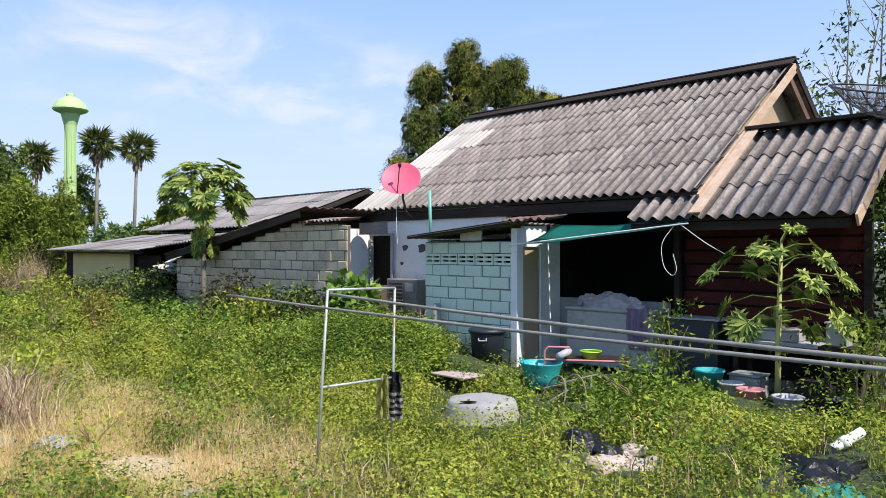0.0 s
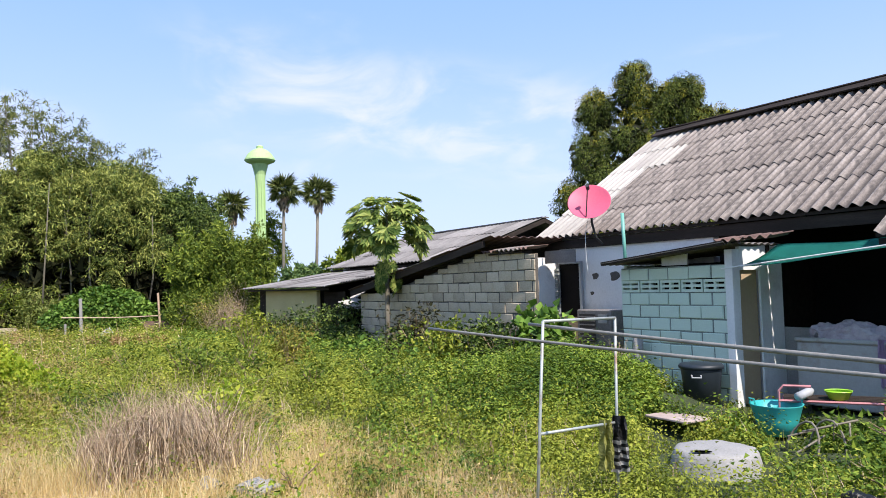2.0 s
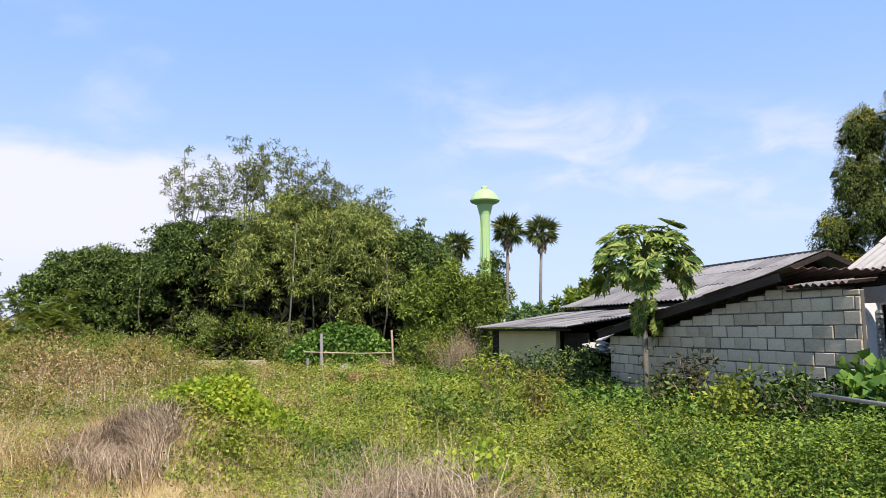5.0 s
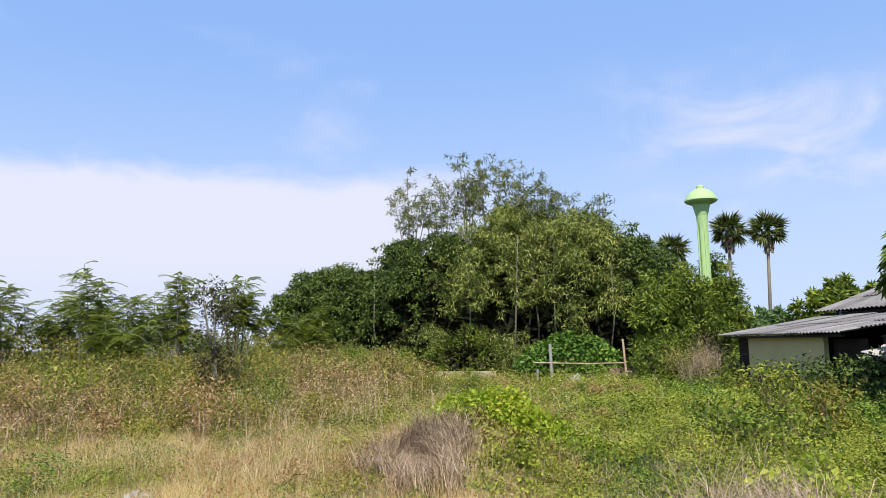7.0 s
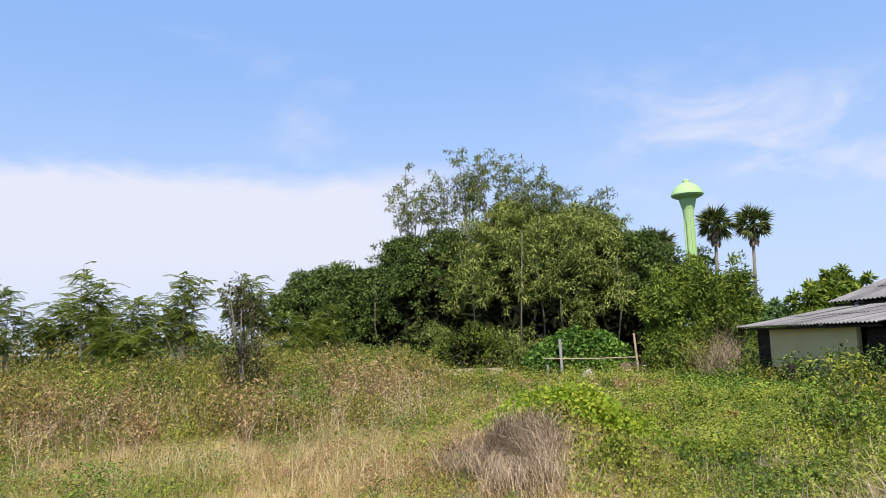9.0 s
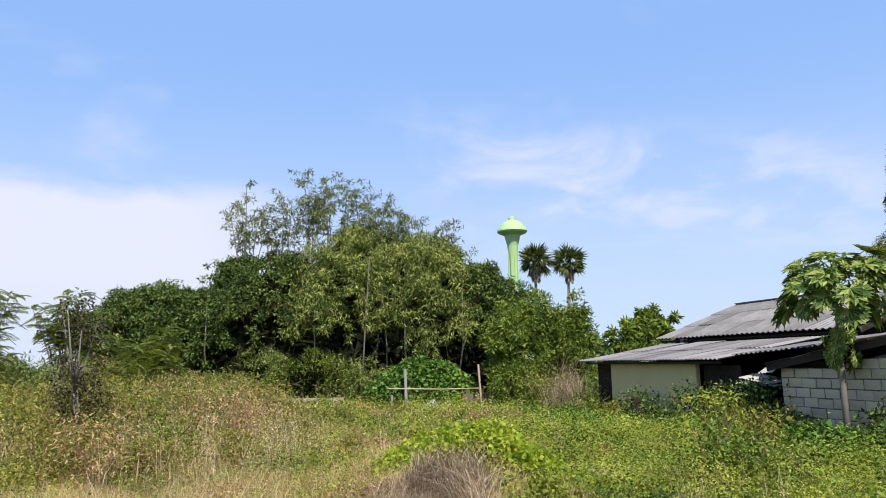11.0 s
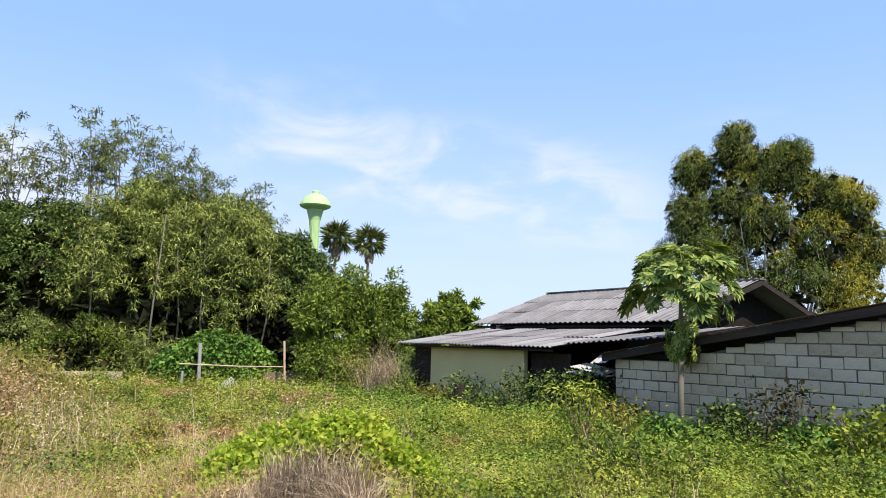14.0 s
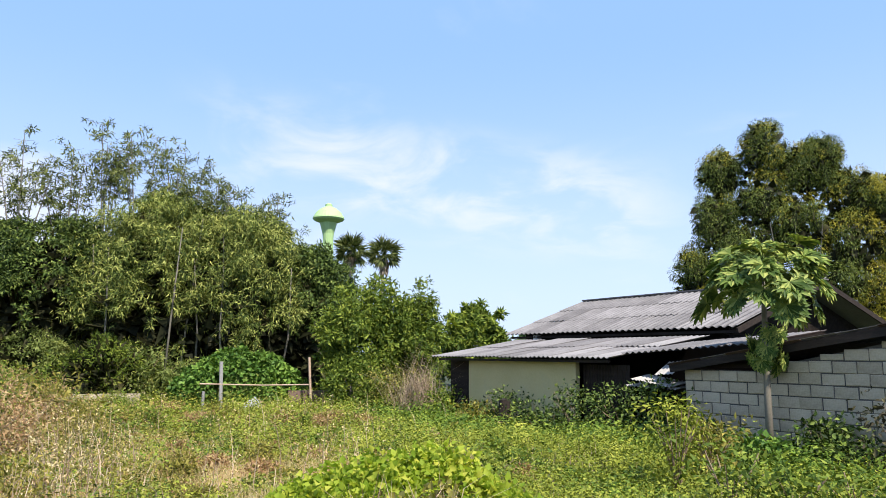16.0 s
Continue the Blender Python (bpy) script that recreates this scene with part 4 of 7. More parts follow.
def build_tower():
    x, y = -40.9, 81.8
    t = new("water_tower")
    t.matrix_world = Matrix.Translation((x, y, 0))
    tagged(t, "tall pale green concrete water tower with a mushroom-shaped tank", "water tower")
    bm = lathe(bmesh.new(), [(0.95, 0), (0.62, 3), (0.50, 12), (0.52, 14.2), (0.66, 15.8), (1.0, 17.1)], 20)
    part("shaft", bm, M['tower'], t, own=True)
    for k in range(8):
        a = k * math.pi / 4
        bm = bmesh.new()
        slab_between(bm, (0.56 * math.cos(a), 0.56 * math.sin(a), 2), (0.56 * math.cos(a), 0.56 * math.sin(a), 15.2), 0.1, 0.12, up=(math.cos(a), math.sin(a), 0))
        part("rib", bm, M['tower'], t, own=True)
    bm = lathe(bmesh.new(), [(0.95, 17.05), (1.70, 17.38), (1.84, 17.55), (1.80, 17.72), (1.45, 18.3), (0.95, 18.75), (0.45, 18.98)], 28)
    part("tank", bm, M['tower'], t, own=True)
    bm = lathe(bmesh.new(), [(0.42, 18.95), (0.42, 19.25), (0.2, 19.4)], 12)
    part("hatch", bm, M['tower'], t, own=True)


build_tower()

# ---- trees ----
def rand_dirs(n, up=0.0):
    d = rng.normal(size=(n, 3))
    d[:, 2] += up
    return unit(d)


def clump_leaves(C, R, per, L, W, droop=0.5, shell=0.55, jitter=0.35, folded=False):
    """Leaves in clumps: centres C, radii R (n,3). They stand on the outer part of each clump and hang outwards."""
    n = len(C)
    idx = np.repeat(np.arange(n), per)
    d = rand_dirs(n * per, 0.15)
    r = shell + (1 - shell) * rng.random((n * per, 1)) ** 0.6
    P = C[idx] + d * R[idx] * r
    D = d + rng.normal(size=d.shape) * jitter
    D[:, 2] -= droop
    N = d * 1.2 + rng.normal(size=d.shape) * 0.45 + np.array([0, 0, 0.25])
    s = rng.uniform(0.7, 1.25, n * per)
    return leaf_arrays(P, D, N, L * s, W * s) if folded else leaf_tris(P, D, N, L * s, W * s * 0.9)


def dome_points(n, centre, radius, low=-0.1, noise_amp=0.12):
    """Points on a lumpy dome."""
    d = rand_dirs(n * 3, 0.3)
    d = d[d[:, 2] > low][:n]
    k = 1 + noise_amp * wavy(d[:, 0] * 3 + centre[0], d[:, 1] * 3 + d[:, 2] * 2, 1.0) + rng.uniform(-0.06, 0.06, len(d))
    return np.asarray(centre) + d * np.asarray(radius) * k[:, None]


def tree(name, x, y, label, category, trunk_bm, crowns, trunk_mat, group=""):
    """A tree: a trunk with limbs and one or more crowns of leaves, in world metres about its foot."""
    z = float(gz(np.float64(x), np.float64(y)))
    t = new(name)
    t.matrix_world = Matrix.Translation((x, y, z))
    tagged(t, label, category, group)
    if trunk_bm:
        part("trunk", trunk_bm, trunk_mat, t, own=True, smooth=True)
    for nm, (V, F), m in crowns:
        link(nm, raw_mesh(nm, V, F, m), None, t)
    return t


def limbs(bm, foot, height, spread, n, r0, seed):
    """A tapered trunk that forks into limbs."""
    g = random.Random(seed)
    f = Vector(foot)
    top = f + Vector((g.uniform(-.1, .1) * height, g.uniform(-.1, .1) * height, height * 0.45))
    tube(bm, [f, (f + top) / 2 + Vector((g.uniform(-.1, .1), g.uniform(-.1, .1), 0)), top], [r0, r0 * 0.8, r0 * 0.65], 8)
    for i in range(n):
        a = 2 * math.pi * i / n + g.uniform(-.4, .4)
        e = top + Vector((math.cos(a) * spread * g.uniform(.5, 1), math.sin(a) * spread * g.uniform(.5, 1), height * g.uniform(.3, .5)))
        m = (top + e) / 2 + Vector((0, 0, -height * 0.05))
        tube(bm, [top - Vector((0, 0, 0.1)), m, e], [r0 * 0.45, r0 * 0.3, r0 * 0.08], 6)
    return bm


# the dark grove: many small sprays on lumpy domes, with dark hollows between them
def grove_tree(x, y, rx, ry, h, mat, seed, label, leaves=26000, L=0.26, W=0.085, culms=0, per=34, lift=0.42, size=1.0, holes=0.34, droop=0.6):
    n = leaves // per
    lump = n // 7
    A = dome_points(lump * 2, (0, 0, h * lift), (rx - 0.7 * size, ry - 0.7 * size, h * (1 - lift) - 0.6 * size), low=-0.75, noise_amp=0.10)
    A[:, :2] *= rng.uniform(0.82, 1.0, (len(A), 1))
    ang = np.arctan2(A[:, 1], A[:, 0])
    open_ = wavy(ang * 2.2 + x, A[:, 2] * 1.1 + y, 1.0, 1)
    A = A[open_ > holes - 0.55 + 0.75 * (A[:, 2] < h * 0.38)][:lump]
    A[:, 2] = np.maximum(A[:, 2], 0.35)
    lump = len(A)
    B = np.stack([rng.uniform(0.5, 1.2, lump), rng.uniform(0.5, 1.2, lump), rng.uniform(0.4, 1.0, lump)], 1) * size
    i = np.repeat(np.arange(lump), 7)
    d = rand_dirs(len(i), 0.45)
    C = A[i] + d * B[i] * rng.uniform(0.5, 1.05, (len(i), 1))
    R = np.stack([rng.uniform(0.16, 0.42, len(i))] * 2 + [rng.uniform(0.14, 0.36, len(i))], 1)
    C[:, 2] = np.maximum(C[:, 2], 0.25)
    crown = clump_leaves(C, R, per, L, W, droop=droop, shell=0.1, jitter=0.8)
    # large leaves deep in the crown, coloured dark as the shade of its hollows
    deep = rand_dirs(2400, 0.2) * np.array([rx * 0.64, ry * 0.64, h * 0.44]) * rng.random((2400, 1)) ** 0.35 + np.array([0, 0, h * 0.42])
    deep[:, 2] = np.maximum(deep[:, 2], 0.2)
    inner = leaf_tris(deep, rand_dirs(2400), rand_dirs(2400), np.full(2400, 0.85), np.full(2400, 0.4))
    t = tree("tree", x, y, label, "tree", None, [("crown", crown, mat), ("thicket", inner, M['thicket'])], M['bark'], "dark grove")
    g = random.Random(seed)
    for i in range(5 + culms):
        a = g.uniform(0, 6.28)
        r = g.uniform(0.1, 0.75)
        p = Vector((math.cos(a) * rx * r, math.sin(a) * ry * r, -0.1))
        e = Vector((p.x * 1.2 + g.uniform(-.5, .5), p.y * 1.2 + g.uniform(-.5, .5), h * g.uniform(0.6, 0.85)))
        part("stem", tube(bmesh.new(), [p, (p + e) / 2 + Vector((g.uniform(-.2, .2), g.uniform(-.2, .2), 0)), e], [0.055, 0.04, 0.015], 6), M['papbark'], t, own=True, smooth=True)
    return t


grove_tree(-37.5, 28.5, 5.0, 4.5, 6.4, M['darktree'], 1, "dark dense broadleaf tree at the end of the grove", 60000, 0.17, 0.09, size=0.7)
grove_tree(-32.6, 31.0, 4.9, 4.4, 8.0, M['darktree'], 2, "dark rounded tree in the grove", 64000, 0.17, 0.09, size=0.75)
grove_tree(-27.4, 31.8, 4.2, 4.0, 8.9, M['bamboo'], 3, "tall clump of leafy green bamboo", 62000, 0.21, 0.05, 14, size=0.95, droop=0.9)
grove_tree(-23.9, 32.6, 3.6, 3.6, 8.1, M['bamboo'], 4, "spreading bamboo clump with drooping leaves", 60000, 0.21, 0.05, 14, size=0.9, droop=0.9)
grove_tree(-21.2, 33.7, 2.4, 2.4, 6.5, M['darktree'], 5, "dark tree at the edge of the grove", 30000, 0.17, 0.08, size=0.65)
grove_tree(-28.5, 38.0, 5.0, 3.5, 7.6, M['darktree'], 6, "dark tree deep in the grove", 26000, 0.3, 0.14)
grove_tree(-36.0, 35.5, 6.0, 4.0, 6.2, M['darktree'], 7, "dark tree behind the end of the grove", 26000, 0.3, 0.14)
grove_tree(-31.0, 29.0, 2.0, 1.6, 2.9, M['acacia'], 8, "pale feathery undergrowth at the foot of the grove", 16000, 0.15, 0.07, size=0.6)
grove_tree(-35.5, 26.9, 2.0, 1.6, 2.7, M['acacia'], 9, "pale feathery undergrowth beneath the end trees", 14000, 0.15, 0.04, size=0.6)
grove_tree(-27.3, 28.6, 1.5, 1.3, 2.6, M['shrub'], 10, "feathery green undergrowth before the bamboo", 12000, 0.16, 0.045, size=0.55, droop=0.2)


def feathery_tops():
    """Bamboo culms that stand clear of the grove and carry loose sprays."""
    for k, (x, y, h, sx) in enumerate(((-33.2, 30.0, 11.5, 1.7), (-31.4, 30.8, 10.7, 1.2), (-30.2, 31.6, 12.2, 0.5), (-28.4, 31.6, 11.8, 1.4), (-26.8, 32.2, 11.4, 1.4), (-25.2, 32.6, 10.0, 0.8), (-23.0, 33.0, 9.0, 0.6))):
        g = random.Random(40 + k)
        t = tree("bamboo", x, y, "thin bamboo sprays rising clear above the grove", "bamboo", None, [], M['bark'], "bamboo tops")
        tips = []
        for i in range(5):
            bm = bmesh.new()
            a = 1.257 * i + g.uniform(-.5, .5)
            e = Vector((math.cos(a) * sx * g.uniform(.4, 1.1), math.sin(a) * sx * g.uniform(.4, 1.1), h * g.uniform(0.84, 1.0)))
            mid = Vector((e.x * 0.35, e.y * 0.35, h * 0.6))
            tube(bm, [Vector((g.uniform(-.3, .3), g.uniform(-.3, .3), 0)), mid, e], [0.05, 0.035, 0.01], 5)
            for s in np.linspace(0.45, 1.0, 7):
                q = mid.lerp(e, float(s))
                for j in range(3):
                    b = g.uniform(0, 6.28)
                    w = q + Vector((math.cos(b), math.sin(b), g.uniform(-.1, .5))) * g.uniform(.25, .75)
                    tube(bm, [q, w], [0.010, 0.004], 3, closed=False)
                    if g.random() < 0.75:
                        tips += [w, q.lerp(w, 0.6)]
            part("culm", bm, M['bark'], t, own=True)
        C = np.array([tuple(q) for q in tips])
        R = np.stack([rng.uniform(0.12, 0.3, len(C))] * 2 + [rng.uniform(0.10, 0.24, len(C))], 1)
        V = clump_leaves(C, R, 14, 0.21, 0.06, droop=0.6, shell=0.05, jitter=0.8)
        link("crown", raw_mesh("crown", *V, M['baretop']), None, t)


feathery_tops()


def shrub_tree(x, y, r, h, mat, label, leaves, L, W, name="tree", lift=0.5, clump=0.3, seed=3):
    per = 60
    n = leaves // per
    C = dome_points(n, (0, 0, h * lift), (r, r, h * (1 - lift)), low=-0.7, noise_amp=0.34)
    C *= rng.uniform(0.75, 1.0, (n, 1))
    C[:, 2] = np.maximum(C[:, 2], 0.25)
    R = np.full((n, 3), clump) * rng.uniform(0.6, 1.3, (n, 1))
    bm = limbs(bmesh.new(), (0, 0, -0.1), h * 0.9, r * 0.7, 6, 0.05 + 0.012 * h, seed)
    return tree(name, x, y, label, name.replace("_", " "), bm, [("crown", clump_leaves(C, R, per, L, W, droop=0.35, shell=0.2, jitter=0.8), mat)], M['bark'])


shrub_tree(-16.9, 29.8, 1.9, 4.5, M['shrub'], "bright green leafy young tree beside the shed", 30000, 0.17, 0.08, seed=5)
shrub_tree(-15.3, 30.2, 0.8, 4.5, M['shrub'], "slim green tree behind the dry bush", 9000, 0.15, 0.07, seed=6)
shrub_tree(-16.9, 28.0, 1.0, 1.9, M['shrub'], "small leafy shrub by the fence", 6000, 0.13, 0.07, "shrub", seed=7)
shrub_tree(-17.4, 50.3, 2.3, 5.1, M['shrub'], "round leafy tree far behind the shed", 14000, 0.34, 0.2, seed=8)
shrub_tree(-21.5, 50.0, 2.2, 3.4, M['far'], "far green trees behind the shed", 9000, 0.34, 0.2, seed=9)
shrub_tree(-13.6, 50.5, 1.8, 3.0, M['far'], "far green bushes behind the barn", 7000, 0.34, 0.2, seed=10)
shrub_tree(-46, 73, 5.6, 12.8, M['darktree'], "broad distant tree by the water tower", 30000, 0.42, 0.24, lift=0.5, clump=0.7, seed=11)
shrub_tree(-43.0, 88, 2.3, 11.5, M['shrub'], "slim distant tree beside the water tower", 7000, 0.4, 0.2, lift=0.6, clump=0.6, seed=12)


# the great feathery bamboo behind the house
def feathery_bamboo():
    """Many rounded, drooping puffs, piled up; the golden ones are mostly on the sunny side."""
    lobes = [(-4.2, 0.3, 7.6, 2.0, 2.6), (-3.0, 0, 11.4, 1.8, 2.4), (-2.4, 0.4, 14.8, 1.6, 2.0), (0.4, 0, 16.2, 1.9, 2.6), (0.2, -.4, 12.6, 2.2, 2.6), (3.0, 0, 14.6, 2.2, 2.4), (4.0, -.3, 15.4, 1.5, 1.8),
             (5.6, 0, 12.8, 2.2, 2.4), (7.6, 0, 12.2, 2.0, 2.6), (8.6, 0.4, 9.2, 2.4, 3.0), (-1.2, -.8, 9.0, 2.4, 2.8), (2.2, -1.0, 10.4, 2.4, 2.8), (5.4, -.8, 9.4, 2.4, 2.8), (-3.4, -.4, 5.0, 1.8, 2.2),
             (0.4, -1.0, 6.0, 2.6, 3.0), (3.6, -1.2, 6.6, 2.6, 3.0), (7.2, -.5, 6.0, 2.6, 3.0), (2.0, -.8, 3.4, 3.6, 2.6), (-1.5, -.5, 3.0, 2.6, 2.2), (6.0, -.6, 3.0, 3.2, 2.4)]
    crowns = {"puff": [], "puffgold": []}
    for i, (x, y, z, r, h) in enumerate(lobes):
        C = dome_points(30, (x, y, z), (r * 0.66, r * 0.62, h * 0.66), low=-0.7, noise_amp=0.12)
        R = np.stack([rng.uniform(0.6, 0.95, len(C)), rng.uniform(0.6, 0.95, len(C)), rng.uniform(0.65, 1.05, len(C))], 1)
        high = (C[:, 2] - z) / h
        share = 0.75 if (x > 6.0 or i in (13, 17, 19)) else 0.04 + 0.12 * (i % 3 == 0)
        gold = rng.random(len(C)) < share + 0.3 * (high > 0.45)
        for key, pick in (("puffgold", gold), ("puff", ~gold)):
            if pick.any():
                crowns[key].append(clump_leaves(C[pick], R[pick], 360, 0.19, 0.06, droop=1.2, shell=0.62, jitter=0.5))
    # dark filling leaves within each puff, painted shade between the outer ones
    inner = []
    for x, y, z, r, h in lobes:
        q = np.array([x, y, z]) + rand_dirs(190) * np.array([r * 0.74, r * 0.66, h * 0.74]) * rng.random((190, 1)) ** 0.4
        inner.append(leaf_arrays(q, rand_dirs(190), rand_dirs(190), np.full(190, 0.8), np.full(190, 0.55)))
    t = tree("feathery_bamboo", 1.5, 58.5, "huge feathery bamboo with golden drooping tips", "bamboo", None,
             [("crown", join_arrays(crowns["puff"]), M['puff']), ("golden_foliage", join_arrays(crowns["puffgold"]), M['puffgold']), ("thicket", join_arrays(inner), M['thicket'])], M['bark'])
    g = random.Random(5)
    for i in range(24):
        a = g.uniform(0, 6.28)
        q = Vector((2 + math.cos(a) * 1.8, math.sin(a) * 1.4, -0.1))
        e = Vector((2 + math.cos(a) * 5, math.sin(a) * 2.4, g.uniform(7, 11)))
        part("culm", tube(bmesh.new(), [q, q.lerp(e, 0.5) + Vector((0, 0, 1.5)), e], [0.08, 0.06, 0.02], 5), M['bark'], t, own=True)


feathery_bamboo()


def palm_tree(x, y, h, lean, label):
    """A fan palm: stiff folded fans on long stalks, with gaps between them, over a ragged skirt of dead fronds."""
    bm = bmesh.new()
    tube(bm, [(0, 0, -0.1), (lean * 0.5, 0, h * 0.5), (lean, 0, h)], [0.24, 0.19, 0.17], 10)
    P, D, N, L, W = [], [], [], [], []
    g = random.Random(int(h * 10))
    tb = bmesh.new()
    for i in range(30):
        a, e = 2.4 * i + g.uniform(-.3, .3), -0.65 + 2.0 * i / 30 + g.uniform(-.15, .15)
        d = np.array([math.cos(a) * math.cos(e), math.sin(a) * math.cos(e), math.sin(e)])
        c = np.array([lean, 0, h]) + d * g.uniform(0.8, 1.5)
        tube(tb, [(lean, 0, h), tuple(c)], [0.04, 0.025], 4, closed=False)
        side = np.cross(d, [0, 0, 1.0])
        side /= np.linalg.norm(side) + 1e-6
        roll = g.uniform(-0.9, 0.9)
        up = np.cross(side, d)
        side = side * math.cos(roll) + up * math.sin(roll)
        face = np.cross(side, d)
        for n_, k in enumerate(np.linspace(-1.5, 1.5, 19)):
            w = d * math.cos(k) + side * math.sin(k) + face * 0.18 * (1 if n_ % 2 else -1) - np.array([0, 0, 0.12 + 0.18 * abs(k)])
            P.append(c)
            D.append(w)
            N.append(face + side * 0.5 * (1 if n_ % 2 else -1))
            L.append(1.5 * (1 - 0.14 * abs(k)) * g.uniform(0.85, 1.1))
            W.append(0.19)
    crown = leaf_arrays(np.array(P), np.array(D), np.array(N), np.array(L), np.array(W))
    n = 150
    a = rng.uniform(0, 6.28, n)
    low = rng.uniform(0.1, 2.3, n)
    Pd = np.stack([lean + 0.30 * np.cos(a), 0.30 * np.sin(a), h - low], 1)
    Dd = np.stack([0.55 * np.cos(a), 0.55 * np.sin(a), -np.ones(n)], 1) + rng.normal(size=(n, 3)) * 0.15
    skirt = leaf_arrays(Pd, Dd, np.stack([np.cos(a), np.sin(a), 0 * a], 1), 1.15 - 0.25 * low, np.full(n, 0.20))
    t = tree("palm_tree", x, y, label, "palm tree", bm, [("crown", crown, M['palm']), ("dead_fronds", skirt, M['twig'])], M['bark'], "palms")
    part("frond_stalks", tb, M['palm'], t, own=True)


palm_tree(-39.6, 84.9, 14.1, 0.3, "tall fan palm with a dark round crown")
palm_tree(-37.2, 89.5, 14.2, 0.5, "tall fan palm with hanging dead fronds")
palm_tree(-48.3, 88.0, 13.0, 0.3, "fan palm half hidden behind the grove")


# ---- papaya trees ----
def papaya_leaf(size, stalk, seed, mat):
    """One palmate leaf on a long stalk that points along +x and droops."""
    g = np.random.default_rng(seed)
    P, D, N, L, W = [], [], [], [], []
    c = np.array([stalk, 0, -0.12 * stalk])
    for k in np.linspace(-2.5, 2.5, 9):
        d = np.array([0.30 + 0.35 * math.cos(k), 0.85 * math.sin(k), -0.30 - 0.62 * math.cos(k)])
        d /= np.linalg.norm(d)
        ln = size * (0.62 - 0.07 * abs(k))
        P.append(c); D.append(d); N.append([0.85, 0, 0.5]); L.append(ln); W.append(ln * 0.36)
        for f, sgn in ((0.35, 1), (0.35, -1), (0.58, 1), (0.58, -1)):
            b = k + sgn * 0.75
            e = np.array([0.30 + 0.35 * math.cos(b), 0.85 * math.sin(b), -0.30 - 0.62 * math.cos(b)])
            P.append(c + d * ln * f); D.append(e / np.linalg.norm(e)); N.append([0.85, 0, 0.5]); L.append(ln * 0.42); W.append(ln * 0.15)
    V, F = leaf_arrays(np.array(P), np.array(D) + g.normal(size=(len(D), 3)) * 0.06, np.array(N, float), np.array(L), np.array(W))
    bm = tube(bmesh.new(), [(0, 0, 0), (stalk * 0.5, 0, 0.06 * stalk), tuple(c)], [0.013, 0.009, 0.007], 5, closed=False)
    bmesh.ops.triangulate(bm, faces=bm.faces[:])
    bm.verts.ensure_lookup_table()
    Vs = np.array([v.co[:] for v in bm.verts])
    Fs = np.array([[v.index for v in f.verts] for f in bm.faces])
    bm.free()
    return raw_mesh("leaf", *join_arrays([(V, F), (Vs, Fs)]), mat)


def papaya(x, y, z0, h, lean, thick, low, leaves, sizes, rise, bark, label, seed, tuft=0):
    """An open papaya: lobed leaves far out on long bare stalks, set round the trunk from low up to its tip;
    tuft: withered leaves that hang round the trunk below the crown."""
    t = new("papaya_tree")
    t.matrix_world = Matrix.Translation((x, y, z0))
    tagged(t, label, "papaya tree")
    g = random.Random(seed)
    lx, ly = lean
    part("trunk", tube(bmesh.new(), [(0, 0, -0.1), (lx * 0.2, ly * 0.3, h * 0.35), (lx * 0.6, ly * 0.7, h * 0.7), (lx, ly, h)], [thick, thick * 0.85, thick * 0.7, thick * 0.35], 10), bark, t, own=True, smooth=True)
    kinds = [papaya_leaf(sz, st, 30 + i + seed, M['papleaf']) for i, (sz, st) in enumerate(sizes)]
    for i in range(leaves):
        f = i / (leaves - 1)
        ob = new("leaf", kinds[0 if f < 0.35 else 1 if f < 0.6 else 2 if f < 0.8 else 3])
        ob.parent = t
        e = rise[0] + (rise[1] - rise[0]) * f + g.uniform(-.2, .25)
        ob.matrix_basis = Matrix.Translation((lx * f, ly * f, low + (h - low) * f)) @ Matrix.Rotation(2.4 * i + 0.4 + g.uniform(-.25, .25), 4, 'Z') @ Matrix.Rotation(-e, 4, 'Y') @ Matrix.Rotation(g.uniform(-.6, .6), 4, 'X') @ Matrix.Scale(g.uniform(0.85, 1.15), 4)
    for i in range(tuft):
        ob = new("leaf", kinds[3])
        ob.parent = t
        ob.matrix_basis = Matrix.Translation((lx * 0.6, ly * 0.6, low - g.uniform(0.35, 0.85))) @ Matrix.Rotation(2.4 * i, 4, 'Z') @ Matrix.Rotation(0.7 + g.uniform(-.4, .3), 4, 'Y')


p = uv(-16.75, 8.72)
papaya(p.x, p.y, 0.2, 3.50, (0.05, 0.0), 0.068, 2.85, 54, ((0.74, 0.84), (0.70, 0.80), (0.60, 0.66), (0.42, 0.36)), (0.0, 0.95), M['papbark'], "tall papaya tree with drooping lobed leaves beside the block wall", 1, 16)
papaya(4.1, 9.9, 0.15, 2.0, (0.08, 0.06), 0.040, 0.95, 22, ((0.50, 0.72), (0.46, 0.70), (0.42, 0.58), (0.30, 0.34)), (-0.05, 0.60), M['yellowbark'], "open young papaya tree with a yellow-green trunk", 12)


# ---- field plants ----
def near_path(x, y):
    """Distance from the trodden way."""
    a, b = np.array([0.2, 0.4]), np.array([-8.2, 4.0])
    d = b - a
    t = np.clip(((x - a[0]) * d[0] + (y - a[1]) * d[1]) / (d @ d), 0, 1)
    return np.hypot(x - a[0] - t * d[0], y - a[1] - t * d[1])


def behind_walls(x, y):
    u, v = (x - y) / math.sqrt(2), (x + y) / math.sqrt(2)
    return ((v > 8.95) & (u > -18.8) & (u < -11.6)) | ((v > 9.7) & (u > -12.7) & (u < -3)) | ((v > 9.15) & (u > -28.3) & (u < -18.8))


